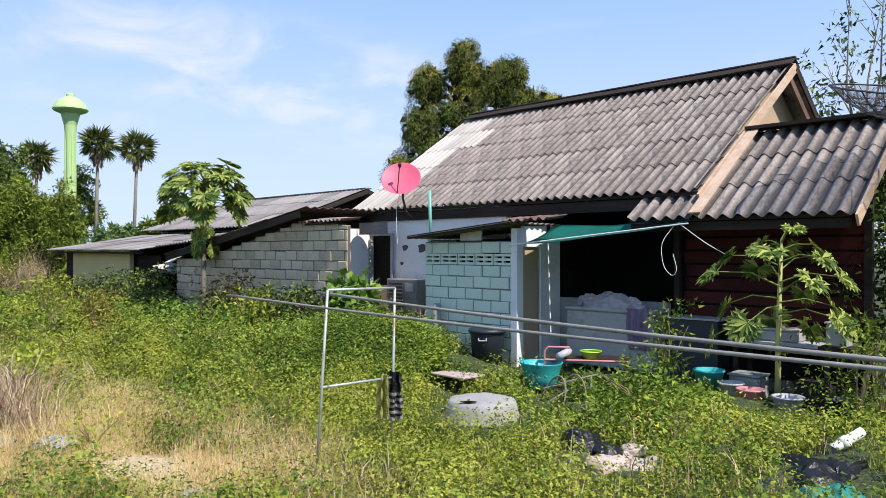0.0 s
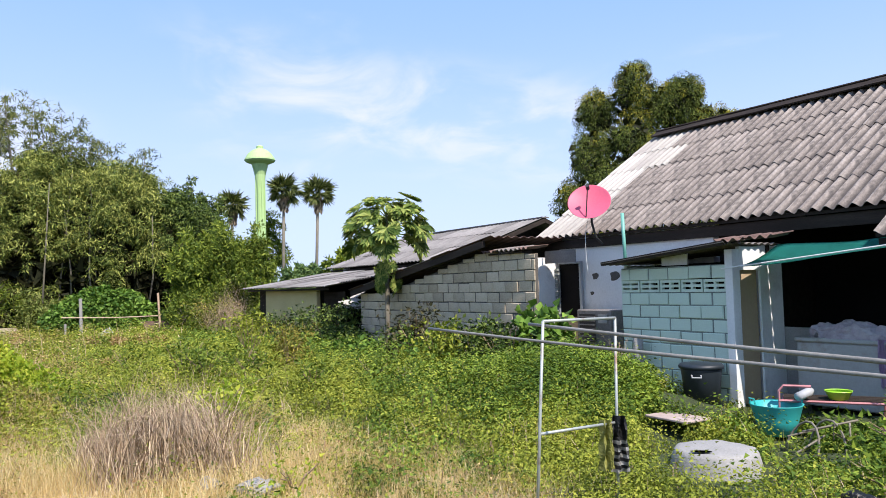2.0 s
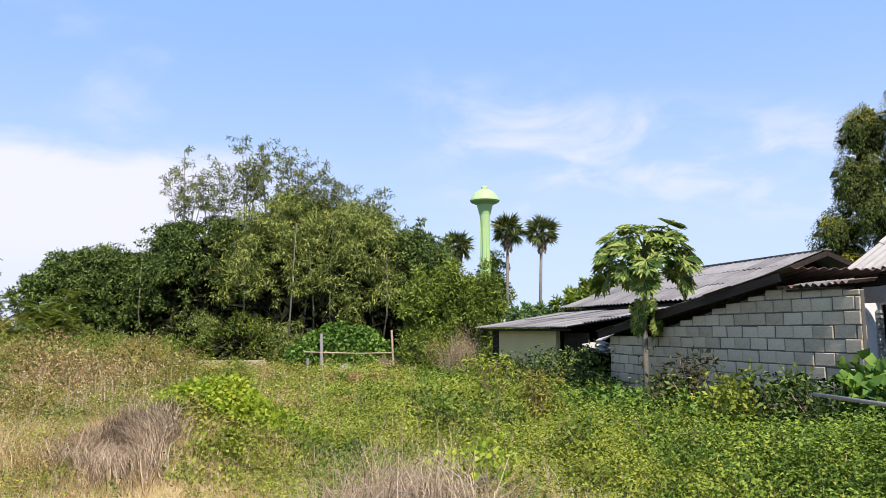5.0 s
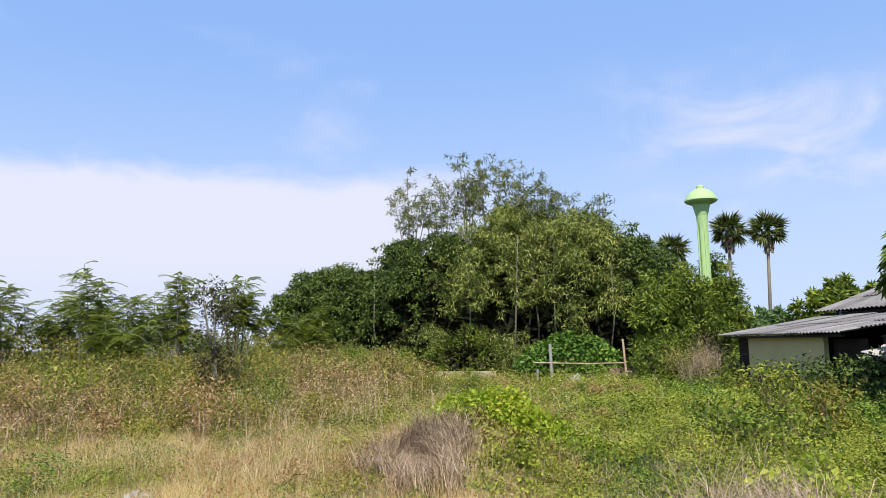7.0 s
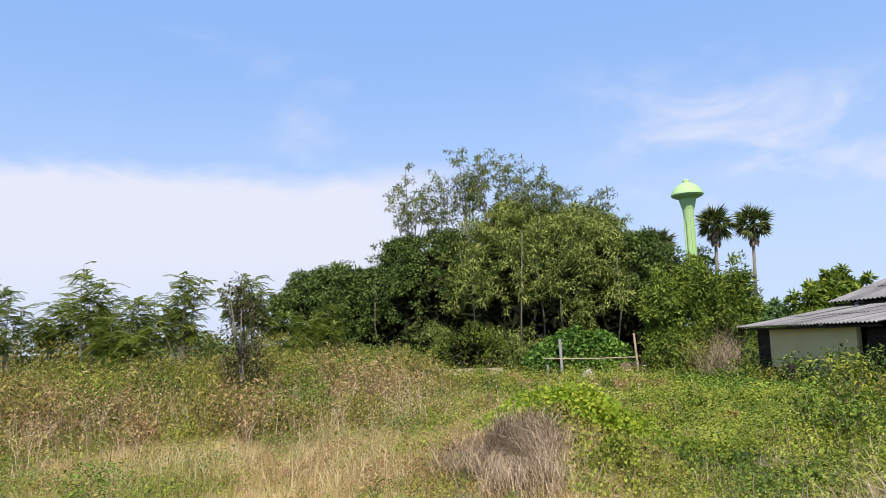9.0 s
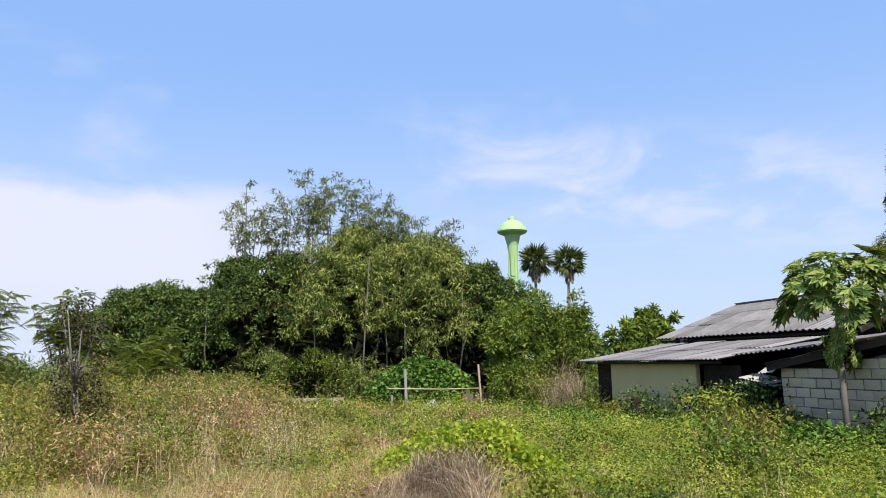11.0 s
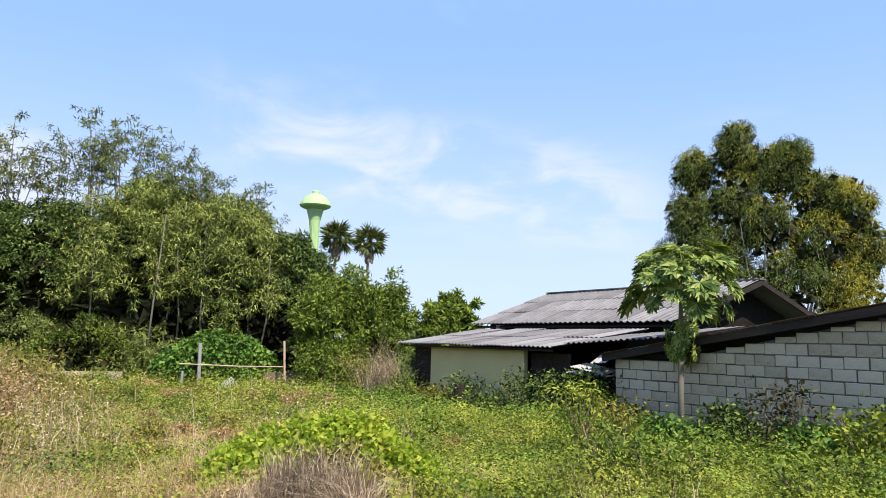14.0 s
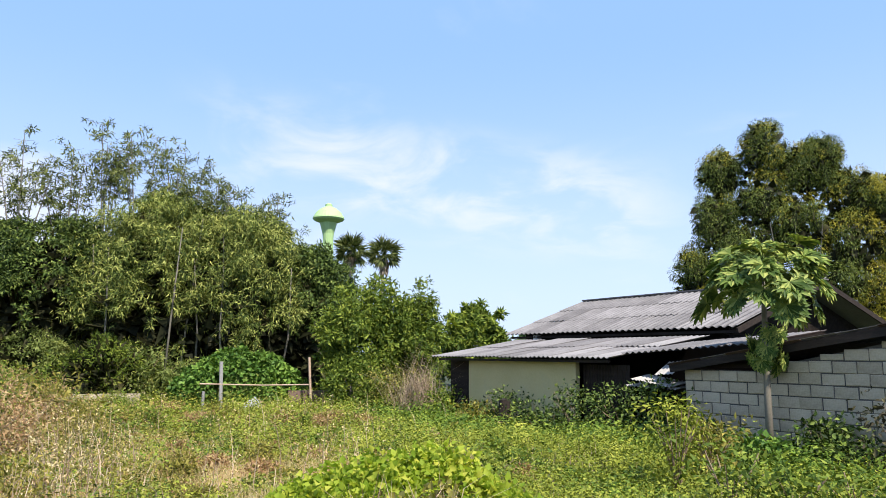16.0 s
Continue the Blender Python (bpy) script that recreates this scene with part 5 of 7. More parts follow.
CLEAR = [(0.35, 8.95, 0.62), (3.8, 9.3, 0.75), (1.38, 7.3, 0.42), (2.95, 6.55, 0.42), (1.35, 9.5, 0.42), (0.55, 12.0, 0.75), (0.3, 11.2, 0.4), (1.3, 10.7, 0.4), (3.5, 7.25, 0.3), (-2.75, 7.2, 0.40), (-0.1, 10.2, 0.3), (-10.3, 10.3, 0.85), (-9.5, 10.5, 0.85)]


def scatter(n, x0, x1, y0, y1, keep):
    """Random places in the field, thinner farther from the way."""
    out = []
    got = 0
    while got < n:
        x, y = rng.uniform(x0, x1, 200000), rng.uniform(y0, y1, 200000)
        d = near_path(x, y)
        ok = (d > 1.6) & (rng.random(len(x)) < np.minimum(1, (9.0 / np.maximum(d, 1)) ** 1.7)) & ~behind_walls(x, y) & (rng.random(len(x)) < keep(x, y))
        for cx, cy, cr in CLEAR:
            ok &= np.hypot(x - cx, (y - cy) * 0.8) > cr * rng.uniform(0.75, 1.15, len(x))
        out.append(np.stack([x[ok], y[ok]], 1))
        got += int(ok.sum())
    return np.concatenate(out)[:n]


def stuff(name, arrays, mat, label, category="plants"):
    return tagged(link(name, raw_mesh(name, *arrays, mat), None), label, category, kind="stuff")


def cover_height(x, y):
    return 0.04 + 0.17 * np.clip(0.4 + 0.8 * wavy(x, y, 0.7, 1), 0, 1.5)


def creepers(n, keep, L, mat, name, label, lift=1.0, box_=(-34, 7, 4, 34), size=(0.15, 0.55), per=130):
    """Leafy cushions set close together: small leaves over the rounded top of each, some trailing out, with shade between them."""
    m = n // per
    q = scatter(m, *box_, keep)
    d = near_path(q[:, 0], q[:, 1])
    far = (np.maximum(d, 6) / 7.0) ** 0.5
    r = (size[0] + (size[1] - size[0]) * rng.random(m) ** 1.6) * far
    top = lift * r * rng.uniform(0.45, 0.95, m) + 0.5 * cover_height(q[:, 0], q[:, 1]) * rng.uniform(0.3, 1.1, m)
    i = np.repeat(np.arange(m), per)
    o = rand_dirs(m * per, 0.35)
    o[:, 2] = np.abs(o[:, 2])
    k = 0.78 + 0.30 * rng.random(m * per) ** 2
    k = np.where(rng.random(m * per) < 0.12, k * rng.uniform(1.05, 1.5, m * per), k)
    x, y = q[i, 0] + o[:, 0] * r[i] * k, q[i, 1] + o[:, 1] * r[i] * k
    P = np.stack([x, y, gz(x, y) + top[i] * o[:, 2] * k], 1)
    N = o + rng.normal(size=o.shape) * 0.26 + np.array([0, 0, 0.15])
    D = np.cross(o, rng.normal(size=o.shape)) + o * [0.35, 0.35, -0.2]
    s = L * far[i] * np.repeat(rng.uniform(0.7, 1.4, m), per) * rng.uniform(0.65, 1.25, m * per)
    bare = np.zeros(len(x), bool)
    for cx, cy, cr in CLEAR:
        bare |= np.hypot(x - cx, (y - cy) * 0.8) < cr * 0.92
    ok = ~(bare | behind_walls(x, y))
    P, D, N, s = P[ok], D[ok], N[ok], s[ok]
    return stuff(name, leaf_tris(P, D, N, s, s * 0.75), mat, label)


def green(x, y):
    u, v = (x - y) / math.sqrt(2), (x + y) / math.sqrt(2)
    # fewer bright creepers by the walls, so leaf colour stands in for shade
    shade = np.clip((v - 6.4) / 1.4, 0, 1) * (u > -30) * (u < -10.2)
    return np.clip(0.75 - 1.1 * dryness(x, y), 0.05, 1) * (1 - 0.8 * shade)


def yard(x, y):
    """The shaded yard before the porch."""
    return np.clip((x - 0.6) / 0.9, 0, 1) * np.clip((y - 7.9) / 0.9, 0, 1)


def on_mound(x, y):
    a = np.exp(-(((x + 1.1) / 1.6) ** 2 + ((y - 11.7) / 1.5) ** 2))
    return np.clip(a * 1.6 - 0.35, 0, 1)


creepers(580000, lambda x, y: green(x, y) * (1 - 0.95 * on_mound(x, y)) * (1 - 0.93 * yard(x, y)) * np.clip(0.75 + 0.9 * wavy(x, y, 1.7, 1), 0.25, 1), 0.030, M['creeper'], "creeper_cover", "low bright green creepers covering the field")
creepers(40000, lambda x, y: np.full(x.shape, 0.8), 0.045, M['creeper'], "trodden_creepers", "low creepers around the trodden way", 0.6, (-16, 9, -8, 4.4))
creepers(120000, on_mound, 0.030, M['mound'], "creeper_mound", "dense mound of dark green creeper", 0.9)
creepers(150000, lambda x, y: (1 - 0.8 * yard(x, y)) * np.clip(0.9 - dryness(x, y), 0, 1) * np.clip(0.25 - 0.9 * wavy(x, y, 1.7, 1), 0, 1), 0.038, M['mound'], "dark_creepers", "darker green creepers in patches over the field", 1.1)
creepers(36000, yard, 0.040, M['mound'], "yard_weeds", "low dark green weeds over the yard", 0.8, size=(0.08, 0.24))
creepers(80000, lambda x, y: np.clip(dryness(x, y) + 0.2, 0, 0.6) * (dryness(x, y) < 0.62) * (wavy(x, y, 0.8, 1) > 0.0), 0.036, M['weed'], "weed_cover", "sparse yellow-green weeds on dry ground", 1.0, size=(0.08, 0.30), per=60)
creepers(34000, lambda x, y: np.clip(dryness(x, y), 0, 0.6) * (wavy(x, y, 0.9, 2) > 0.35), 0.032, M['reddry'], "withered_cover", "withered red-brown low weeds in patches", 1.0, size=(0.08, 0.32), per=60)


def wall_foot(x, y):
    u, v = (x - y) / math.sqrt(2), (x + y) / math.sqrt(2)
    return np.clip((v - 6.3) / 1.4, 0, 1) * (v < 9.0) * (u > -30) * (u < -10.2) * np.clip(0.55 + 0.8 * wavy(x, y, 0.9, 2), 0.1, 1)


def red_patch(x, y):
    return np.exp(-(((x + 11.5) / 1.3) ** 2 + ((y - 8.8) / 1.0) ** 2)) * np.clip(0.6 + 0.6 * wavy(x, y, 0.6, 1), 0, 1)


creepers(150000, lambda x, y: green(x, y) * (x + 0.35 * y < 3.0) * (1 - on_mound(x, y)) * np.clip(0.2 + 1.2 * wavy(x, y, 1.2, 2), 0, 1), 0.029, M['creeper'], "creeper_hummocks", "rounded hummocks of bright green creeper", 0.75, size=(0.35, 0.75), per=420)
# deep green growth whose dark colour also paints the shade at the walls
creepers(110000, wall_foot, 0.046, M['mound'], "wall_foot_creepers", "deep green creepers and weeds along the walls, some shade in their colour", 1.0, size=(0.22, 0.55), per=220)
creepers(45000, red_patch, 0.034, M['reddry'], "red_weed_patch", "patch of withered reddish weeds", 1.0, size=(0.12, 0.34))


def grasses(n, keep, h, mat, name, label, w=0.006, box_=(-34, 7, 4, 30)):
    q = scatter(n, *box_, keep)
    x, y = q[:, 0], q[:, 1]
    d = near_path(x, y)
    P = np.stack([x, y, gz(x, y) - 0.01], 1)
    a = rng.uniform(0, 6.28, n)
    D = np.stack([np.cos(a), np.sin(a), 0 * a], 1)
    return stuff(name, blade_tris(P, D, h * rng.uniform(0.4, 1.3, n), 1.2 * w * (np.maximum(d, 6) / 7) ** 0.7, rng.uniform(0.1, 0.9, n)), mat, label, "grass")


grasses(165000, lambda x, y: np.clip(dryness(x, y) * 1.3 + 0.15, 0.0, 1), 0.27, M['straw'], "dry_grass", "short dry straw-coloured grass")
grasses(60000, lambda x, y: np.clip(0.5 - 0.4 * dryness(x, y), 0.05, 0.6) * (1 - on_mound(x, y)), 0.20, M['grass'], "green_grass", "thin green grass among the creepers")
grasses(15000, lambda x, y: np.clip(red_patch(x, y) + 0.06 * (dryness(x, y) > 0.2), 0, 1) * (x < -4.6), 0.42, M['reddry'], "red_dry_grass", "reddish dry grass tufts", 0.006)


def tall_weeds(n, keep, h0, h1, leafmat, name, label, leaf=0.045, per=20, box_=(-36, -8, 3, 26)):
    """Upright stalks with small leaves up their length."""
    q = scatter(n, *box_, keep)
    x, y = q[:, 0], q[:, 1]
    P = np.stack([x, y, gz(x, y) - 0.02], 1)
    h = rng.uniform(h0, h1, n)
    a = rng.uniform(0, 6.28, n)
    D = np.stack([np.cos(a), np.sin(a), 0 * a], 1)
    bend = rng.uniform(0.05, 0.45, n)
    stuff(name + "_stalks", blade_arrays(P, D, h, np.full(n, 0.012), bend), M['twig'], "thin brown stalks of tall weeds")
    idx = np.repeat(np.arange(n), per)
    f = rng.uniform(0.25, 1.0, n * per)
    Q = P[idx] + np.array([0, 0, 1.0]) * (h[idx] * f * (1 - 0.3 * bend[idx] * f))[:, None] + D[idx] * (h[idx] * bend[idx] * f ** 2)[:, None]
    Q += rng.normal(size=Q.shape) * 0.07
    s = leaf * rng.uniform(0.6, 1.4, n * per) * np.repeat((np.maximum(near_path(x, y), 7) / 8) ** 0.6, per)
    stuff(name, leaf_tris(Q, rand_dirs(n * per, -0.1), rand_dirs(n * per, 1.0), s, s * 0.5), leafmat, label)


def rough(x, y):
    """How wild the field grows: full in the far west, low before the fence."""
    return np.clip((1.0 - x - y) / 5, 0.12, 1)


def hummocky(x, y):
    return np.clip((-9.8 - x) / 2.5, 0, 1) * np.clip((near_path(x, y) - 5.8) / 2, 0, 1) * np.clip((7 - x - y) / 4, 0, 1) * (np.hypot(x + 11.0, y - 9.2) > 2.0)


for share, key, leaf, label in ((80000, 'weed', 0.036, "rounded yellow-green weed bushes in the rough field"), (34000, 'shrub', 0.040, "rounded dark green weed bushes in the rough field"), (30000, 'acacia', 0.036, "rounded pale green weed bushes in the rough field")):
    k = 0 if key == 'weed' else 1 if key == 'shrub' else 2
    creepers(share, lambda x, y: hummocky(x, y) * np.clip((1.5 - x - y) / 6, 0.25, 1) * np.clip(0.3 + 1.1 * wavy(x, y, 1.9, k), 0, 1), leaf, M[key], "rough_bushes", label, 1.0, (-34, -9, 5, 26), size=(0.25, 0.60), per=330)


def weedy(x, y):
    return np.clip(0.5 + 0.8 * wavy(x, y, 3.0, 1), 0, 1) * np.clip((-10.5 - x) / 3, 0, 1) * np.clip((near_path(x, y) - 6.5) / 3, 0, 1) * rough(x, y)


tall_weeds(4200, weedy, 0.25, 0.75, M['weed'], "tall_weeds", "tall yellow-green weeds in the rough field", 0.036, 26)
tall_weeds(2600, lambda x, y: np.clip(weedy(x, y) * 1.4, 0, 1) * np.clip(0.4 + wavy(x, y, 1.1, 1), 0, 1), 0.45, 1.15, M['straw'], "straw_stalks", "tall straw-coloured stalks with dry leaves", 0.032, 9)
tall_weeds(2600, lambda x, y: weedy(x, y) * (wavy(x, y, 2.0, 2) > 0.2), 0.3, 0.85, M['reddry'], "brown_weeds", "withered red-brown weeds", 0.034, 26)
tall_weeds(1500, lambda x, y: np.clip((x + 34) / 3, 0, 1) * np.clip((-18 - x) / 3, 0, 1) * np.clip((20 - y) / 4, 0, 1), 0.7, 1.7, M['weed'], "high_weeds", "head-high weeds at the field's edge", 0.08, 22, (-40, -14, 3, 24))
tall_weeds(5200, lambda x, y: np.clip(0.8 - dryness(x, y), 0, 1) * (1 - on_mound(x, y)) * (1 - yard(x, y)) * np.clip(0.45 + wavy(x, y, 1.3, 2), 0, 1), 0.12, 0.42, M['creeper'], "young_weeds", "young leafy weeds among the creepers", 0.032, 18, (-20, 7, 6, 22))


# feathery trees and dark snag at the left edge of the field
def acacia(x, y, h, r, label, seed, n=26):
    """Slender stems with long drooping feather leaves, open to the sky."""
    g = random.Random(seed)
    t = new("acacia")
    t.matrix_world = Matrix.Translation((x, y, float(gz(np.float64(x), np.float64(y)))))
    tagged(t, label, "tree", "field edge trees")
    P, D, N, L, W = [], [], [], [], []
    for i in range(n):
        a = g.uniform(0, 6.28)
        base = Vector((g.uniform(-.25, .25), g.uniform(-.25, .25), 0))
        e = Vector((math.cos(a) * r * g.uniform(.15, 1), math.sin(a) * r * g.uniform(.15, 1), h * g.uniform(0.55, 1.08)))
        mid = base.lerp(e, 0.5) + Vector((0, 0, h * 0.12))
        part("stem", tube(bmesh.new(), [base, mid, e], [0.035, 0.022, 0.008], 5), M['bark'], t, own=True)
        for j in range(24):
            b = g.uniform(0, 6.28)
            d = np.array([math.cos(b), math.sin(b), g.uniform(-.1, .9)])
            p0 = np.array(mid.lerp(e, g.uniform(0.1, 1.0) ** 0.6))
            ln = g.uniform(0.32, 0.72)
            roll = g.uniform(-.6, .6)
            for f in np.linspace(0.15, 1.0, 12):
                for sg in (-1, 1):
                    s = np.cross(d, [0, 0, 1]) * sg + d * 0.5
                    P.append(p0 + d * f * ln - np.array([0, 0, 0.5 * ln * f * f])); D.append(s + np.array([0, 0, roll * sg])); N.append([0.3 * roll, 0.2, 1]); L.append(0.15 * ln + 0.04); W.append(0.045)
    crown = leaf_arrays(np.array(P), np.array(D), np.array(N, float), np.array(L), np.array(W))
    link("crown", raw_mesh("crown", *crown, M['acacia']), None, t)


for i, (x, y, h, r) in enumerate(((-31.6, 12.4, 4.9, 1.5), (-28.6, 14.4, 4.2, 1.2), (-26.5, 15.6, 3.9, 1.1), (-34, 10, 4.3, 1.4), (-38, 6, 4.6, 1.8), (-33, 15.5, 4.0, 1.3), (-30.2, 13.0, 3.6, 1.2), (-35.5, 12.5, 4.4, 1.5), (-25.0, 17.5, 3.0, 1.1), (-27.5, 12.0, 2.6, 1.0))):
    acacia(x, y, h, r, "slender feathery-leaved tree at the field's edge", 60 + i, 14)


def snag():
    bm = limbs(bmesh.new(), (0, 0, -0.1), 3.3, 0.6, 5, 0.07, 9)
    n = 70
    C = np.stack([rng.normal(0, 0.25, n), rng.normal(0, 0.25, n), rng.uniform(0.3, 3.1, n)], 1)
    tree("overgrown_stump", -18.4, 10.8, "dead stump smothered in dark climbing vine", "stump", bm,
         [("vine", clump_leaves(C, np.full((n, 3), 0.22), 50, 0.07, 0.045, droop=0.6), M['deadleaf'])], M['bark'])


snag()


# vine heap behind the fence, twig pile, yellow-leaved vine, bushes along the walls
def vine_heap():
    n = 420
    C = dome_points(n, (0, 0, 0.35), (2.4, 1.4, 1.75), low=0.0, noise_amp=0.12)
    V = clump_leaves(C, np.full((n, 3), 0.2), 26, 0.17, 0.15, droop=0.5, folded=True)
    bm = bmesh.new()
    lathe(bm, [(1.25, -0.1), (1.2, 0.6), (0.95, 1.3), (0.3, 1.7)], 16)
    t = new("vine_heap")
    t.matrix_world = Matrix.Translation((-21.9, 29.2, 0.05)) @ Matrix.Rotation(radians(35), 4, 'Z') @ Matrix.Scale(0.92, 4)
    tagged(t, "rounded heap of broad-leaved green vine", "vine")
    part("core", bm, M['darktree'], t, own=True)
    link("leaves", raw_mesh("leaves", *V, M['vine']), None, t)


vine_heap()


def twig_pile(x, y, r, h, n, label, squash=0.75, turn=0.6):
    """Long dry strands that lean in and arch over one another, with loose ends."""
    a = rng.uniform(0, 6.28, n)
    rr = np.sqrt(rng.random(n)) * 0.55 + 0.45 * rng.random(n)
    lumps = 1 + 0.22 * np.sin(3 * a + x) + 0.15 * np.sin(5 * a + y)
    P = np.stack([rr * r * lumps * np.cos(a), rr * r * squash * lumps * np.sin(a), 0 * a], 1)
    away = rng.random(n) < 0.22
    b = a + np.where(away, 0.0, np.pi) + rng.normal(0, turn, n)
    D = np.stack([np.cos(b), np.sin(b), 0 * a], 1)
    ln = h * (0.55 + 0.55 * rr) * rng.uniform(0.5, 1.35, n)
    z0 = float(gz(np.float64(x), np.float64(y)))
    P[:, 2] = gz(P[:, 0] + x, P[:, 1] + y) - z0 + 0.1
    V, F = blade_arrays(P, D, ln, np.full(n, 0.0075), rng.uniform(0.15, 1.3, n))
    t = link("twig_pile", raw_mesh("twig_pile", V, F, M['twig']), None)
    t.matrix_world = Matrix.Translation((x, y, z0 - 0.1))
    tagged(t, label, "twigs", kind="stuff")


twig_pile(-9.3, 8.75, 0.80, 0.47, 4600, "heap of dry grey-brown twigs")
twig_pile(-4.9, 8.05, 0.80, 0.92, 2000, "dry brown bush of bare twigs")
twig_pile(-6.0, 8.6, 0.5, 0.5, 700, "low tangle of dry stalks")
p = uv(-28.2, 8.3)
twig_pile(p.x, p.y, 0.8, 2.2, 900, "dry reddish bush beside the cream shed")


def leafy_plant(name, x, y, r, h, n, L, W, mat, label, droop=0.3, category="plant", stems=6):
    z = float(gz(np.float64(x), np.float64(y)))
    g = random.Random(int(x * 100 + y * 10))
    canes = []
    for i in range(stems):
        a = g.uniform(0, 6.28)
        bm = bmesh.new()
        canes.append(bm)
        tube(bm, [(0, 0, -0.05), (math.cos(a) * r * .3, math.sin(a) * r * .3, h * .5), (math.cos(a) * r * .7, math.sin(a) * r * .7, h * g.uniform(.7, 1))], [0.012, 0.009, 0.004], 4, closed=False)
    k = max(4, n // 12)
    C = np.stack([rng.normal(0, r * 0.45, k), rng.normal(0, r * 0.45, k), rng.uniform(0.15, 1.0, k) * h], 1)
    V = clump_leaves(C, np.full((k, 3), min(0.22, r * 0.4)), 12, L, W, droop=droop, shell=0.2, folded=L > 0.08 and r < 1)
    t = new(name)
    t.matrix_world = Matrix.Translation((x, y, z))
    tagged(t, label, category)
    for bm in canes:
        part("stem", bm, M['twig'], t, own=True)
    link("leaves", raw_mesh("leaves", *V, mat), None, t)


def vine_mat(x, y, rx, ry, turn, n, L, mat, label, high=0.22):
    """A broad-leaved vine that sprawls over a hump, thinner at its edges, with trailing runners."""
    k = n // 9
    a, q = rng.uniform(0, 6.28, k), rng.random(k) ** 0.62
    edge = 1 + 0.22 * np.sin(3 * a + 1) + 0.16 * np.sin(7 * a)
    ex, ey = q * rx * np.cos(a) * edge, q * ry * np.sin(a) * edge
    c, s_ = math.cos(turn), math.sin(turn)
    X, Y = x + c * ex - s_ * ey, y + s_ * ex + c * ey
    z = gz(X, Y) + high * rng.random(k) * (1.2 - q)
    V = clump_leaves(np.stack([X, Y, z], 1), np.tile([0.11, 0.11, 0.07], (k, 1)), 9, L, L * 0.85, droop=0.15, shell=0.1, jitter=0.7, folded=True)
    t = new("vine")
    t.matrix_world = Matrix.Translation((x, y, 0))
    tagged(t, label, "vine")
    link("leaves", raw_mesh("leaves", V[0] - np.array([x, y, 0]), V[1], mat), None, t)
    for i in range(9):
        j, m = rng.integers(0, k, 2)
        e0, e1 = np.array([X[j], Y[j]]), np.array([X[m], Y[m]])
        pts = [e0 + (e1 - e0) * f for f in np.linspace(0, 1, 7)]
        part("runner", tube(bmesh.new(), [(q[0] - x, q[1] - y, float(gz(np.float64(q[0]), np.float64(q[1]))) + 0.05) for q in pts], 0.006, 4), M['twig'], t, own=True)


vine_mat(-9.75, 10.45, 1.45, 0.85, 0.42, 13500, 0.066, M['yellowleaf'], "sprawling vine with broad yellow-green leaves over a hump", 0.34)
vine_mat(-9.3, 9.75, 1.2, 0.6, 0.3, 2200, 0.06, M['weed'], "withered yellow vine trailing over the twig heap", 0.3)
vine_mat(-8.3, 9.5, 0.8, 0.8, 0.4, 2400, 0.05, M['creeper'], "fine green creeper below the yellow vine", 0.3)
leafy_plant("vine", -5.25, 9.75, 0.35, 0.45, 260, 0.085, 0.065, M['yellowleaf'], "pale yellow-green sprig of vine", category="vine")
leafy_plant("vine", -3.4, 7.7, 0.35, 0.26, 200, 0.05, 0.035, M['yellowleaf'], "pale yellow-green sprig of vine", category="vine")
# broad-leaved bushes along the block wall and the sheds; dark leaf colours also carry shade
for i, (u, v, r, h, m) in enumerate(((-18.4, 8.3, .6, .75, 'darktree'), (-17.6, 8.2, .5, .55, 'darktree'), (-15.6, 8.5, .4, .85, 'darktree'), (-14.9, 8.1, .6, .5, 'darktree'), (-16.4, 7.9, .6, .45, 'vine'),
                                     (-13.6, 8.2, .6, .55, 'vine'), (-12.4, 8.2, .6, .95, 'darktree'), (-11.6, 8.3, .6, 1.0, 'darktree'), (-11.0, 8.6, .5, .8, 'darktree'), (-20.0, 8.6, .8, 1.2, 'darktree'),
                                     (-21.2, 8.4, .8, 1.25, 'darktree'), (-19.4, 9.0, .6, 1.3, 'darktree'), (-22.6, 8.4, .6, .8, 'darktree'), (-24.3, 8.6, .6, .95, 'darktree'), (-25.4, 8.5, .6, .6, 'weed'),
                                     (-27.2, 8.6, .8, .9, 'shrub'), (-29.5, 8.2, 1.0, 1.5, 'weed'), (-18.9, 8.6, .5, .6, 'darktree'))):
    p = uv(u, v)
    leafy_plant("bush", p.x, p.y, r, h * 1.05, 1000, 0.10 if m != 'vine' else 0.12, 0.055 if m != 'vine' else 0.085, M[m], "leafy green bush growing against the old walls", category="bush")
for x, y, r, h in ((-7.1, 11.8, .45, .65), (-6.6, 11.6, .4, .5), (-6.0, 11.9, .35, .6), (-5.0, 12.0, .3, .5), (-4.2, 12.6, .4, .45), (-9.8, 14.2, .5, .7), (-6.9, 13.2, .4, .8), (2.2, 9.3, .6, .55), (1.6, 8.2, .5, .35), (4.4, 8.7, .45, 1.1), (4.75, 8.9, .4, 1.2), (2.9, 10.4, .35, 1.15), (1.9, 10.0, .4, .5), (2.4, 9.9, .5, .75)):
    if x > 1.5:
        h *= 0.62 if h < 1 else 1.0
    leafy_plant("weed_clump", x, y, r, h, 420, 0.075, 0.042, M['mound' if x > 1.5 and h < 1 else 'shrub'], "leafy green weeds growing in the yard", category="weed")

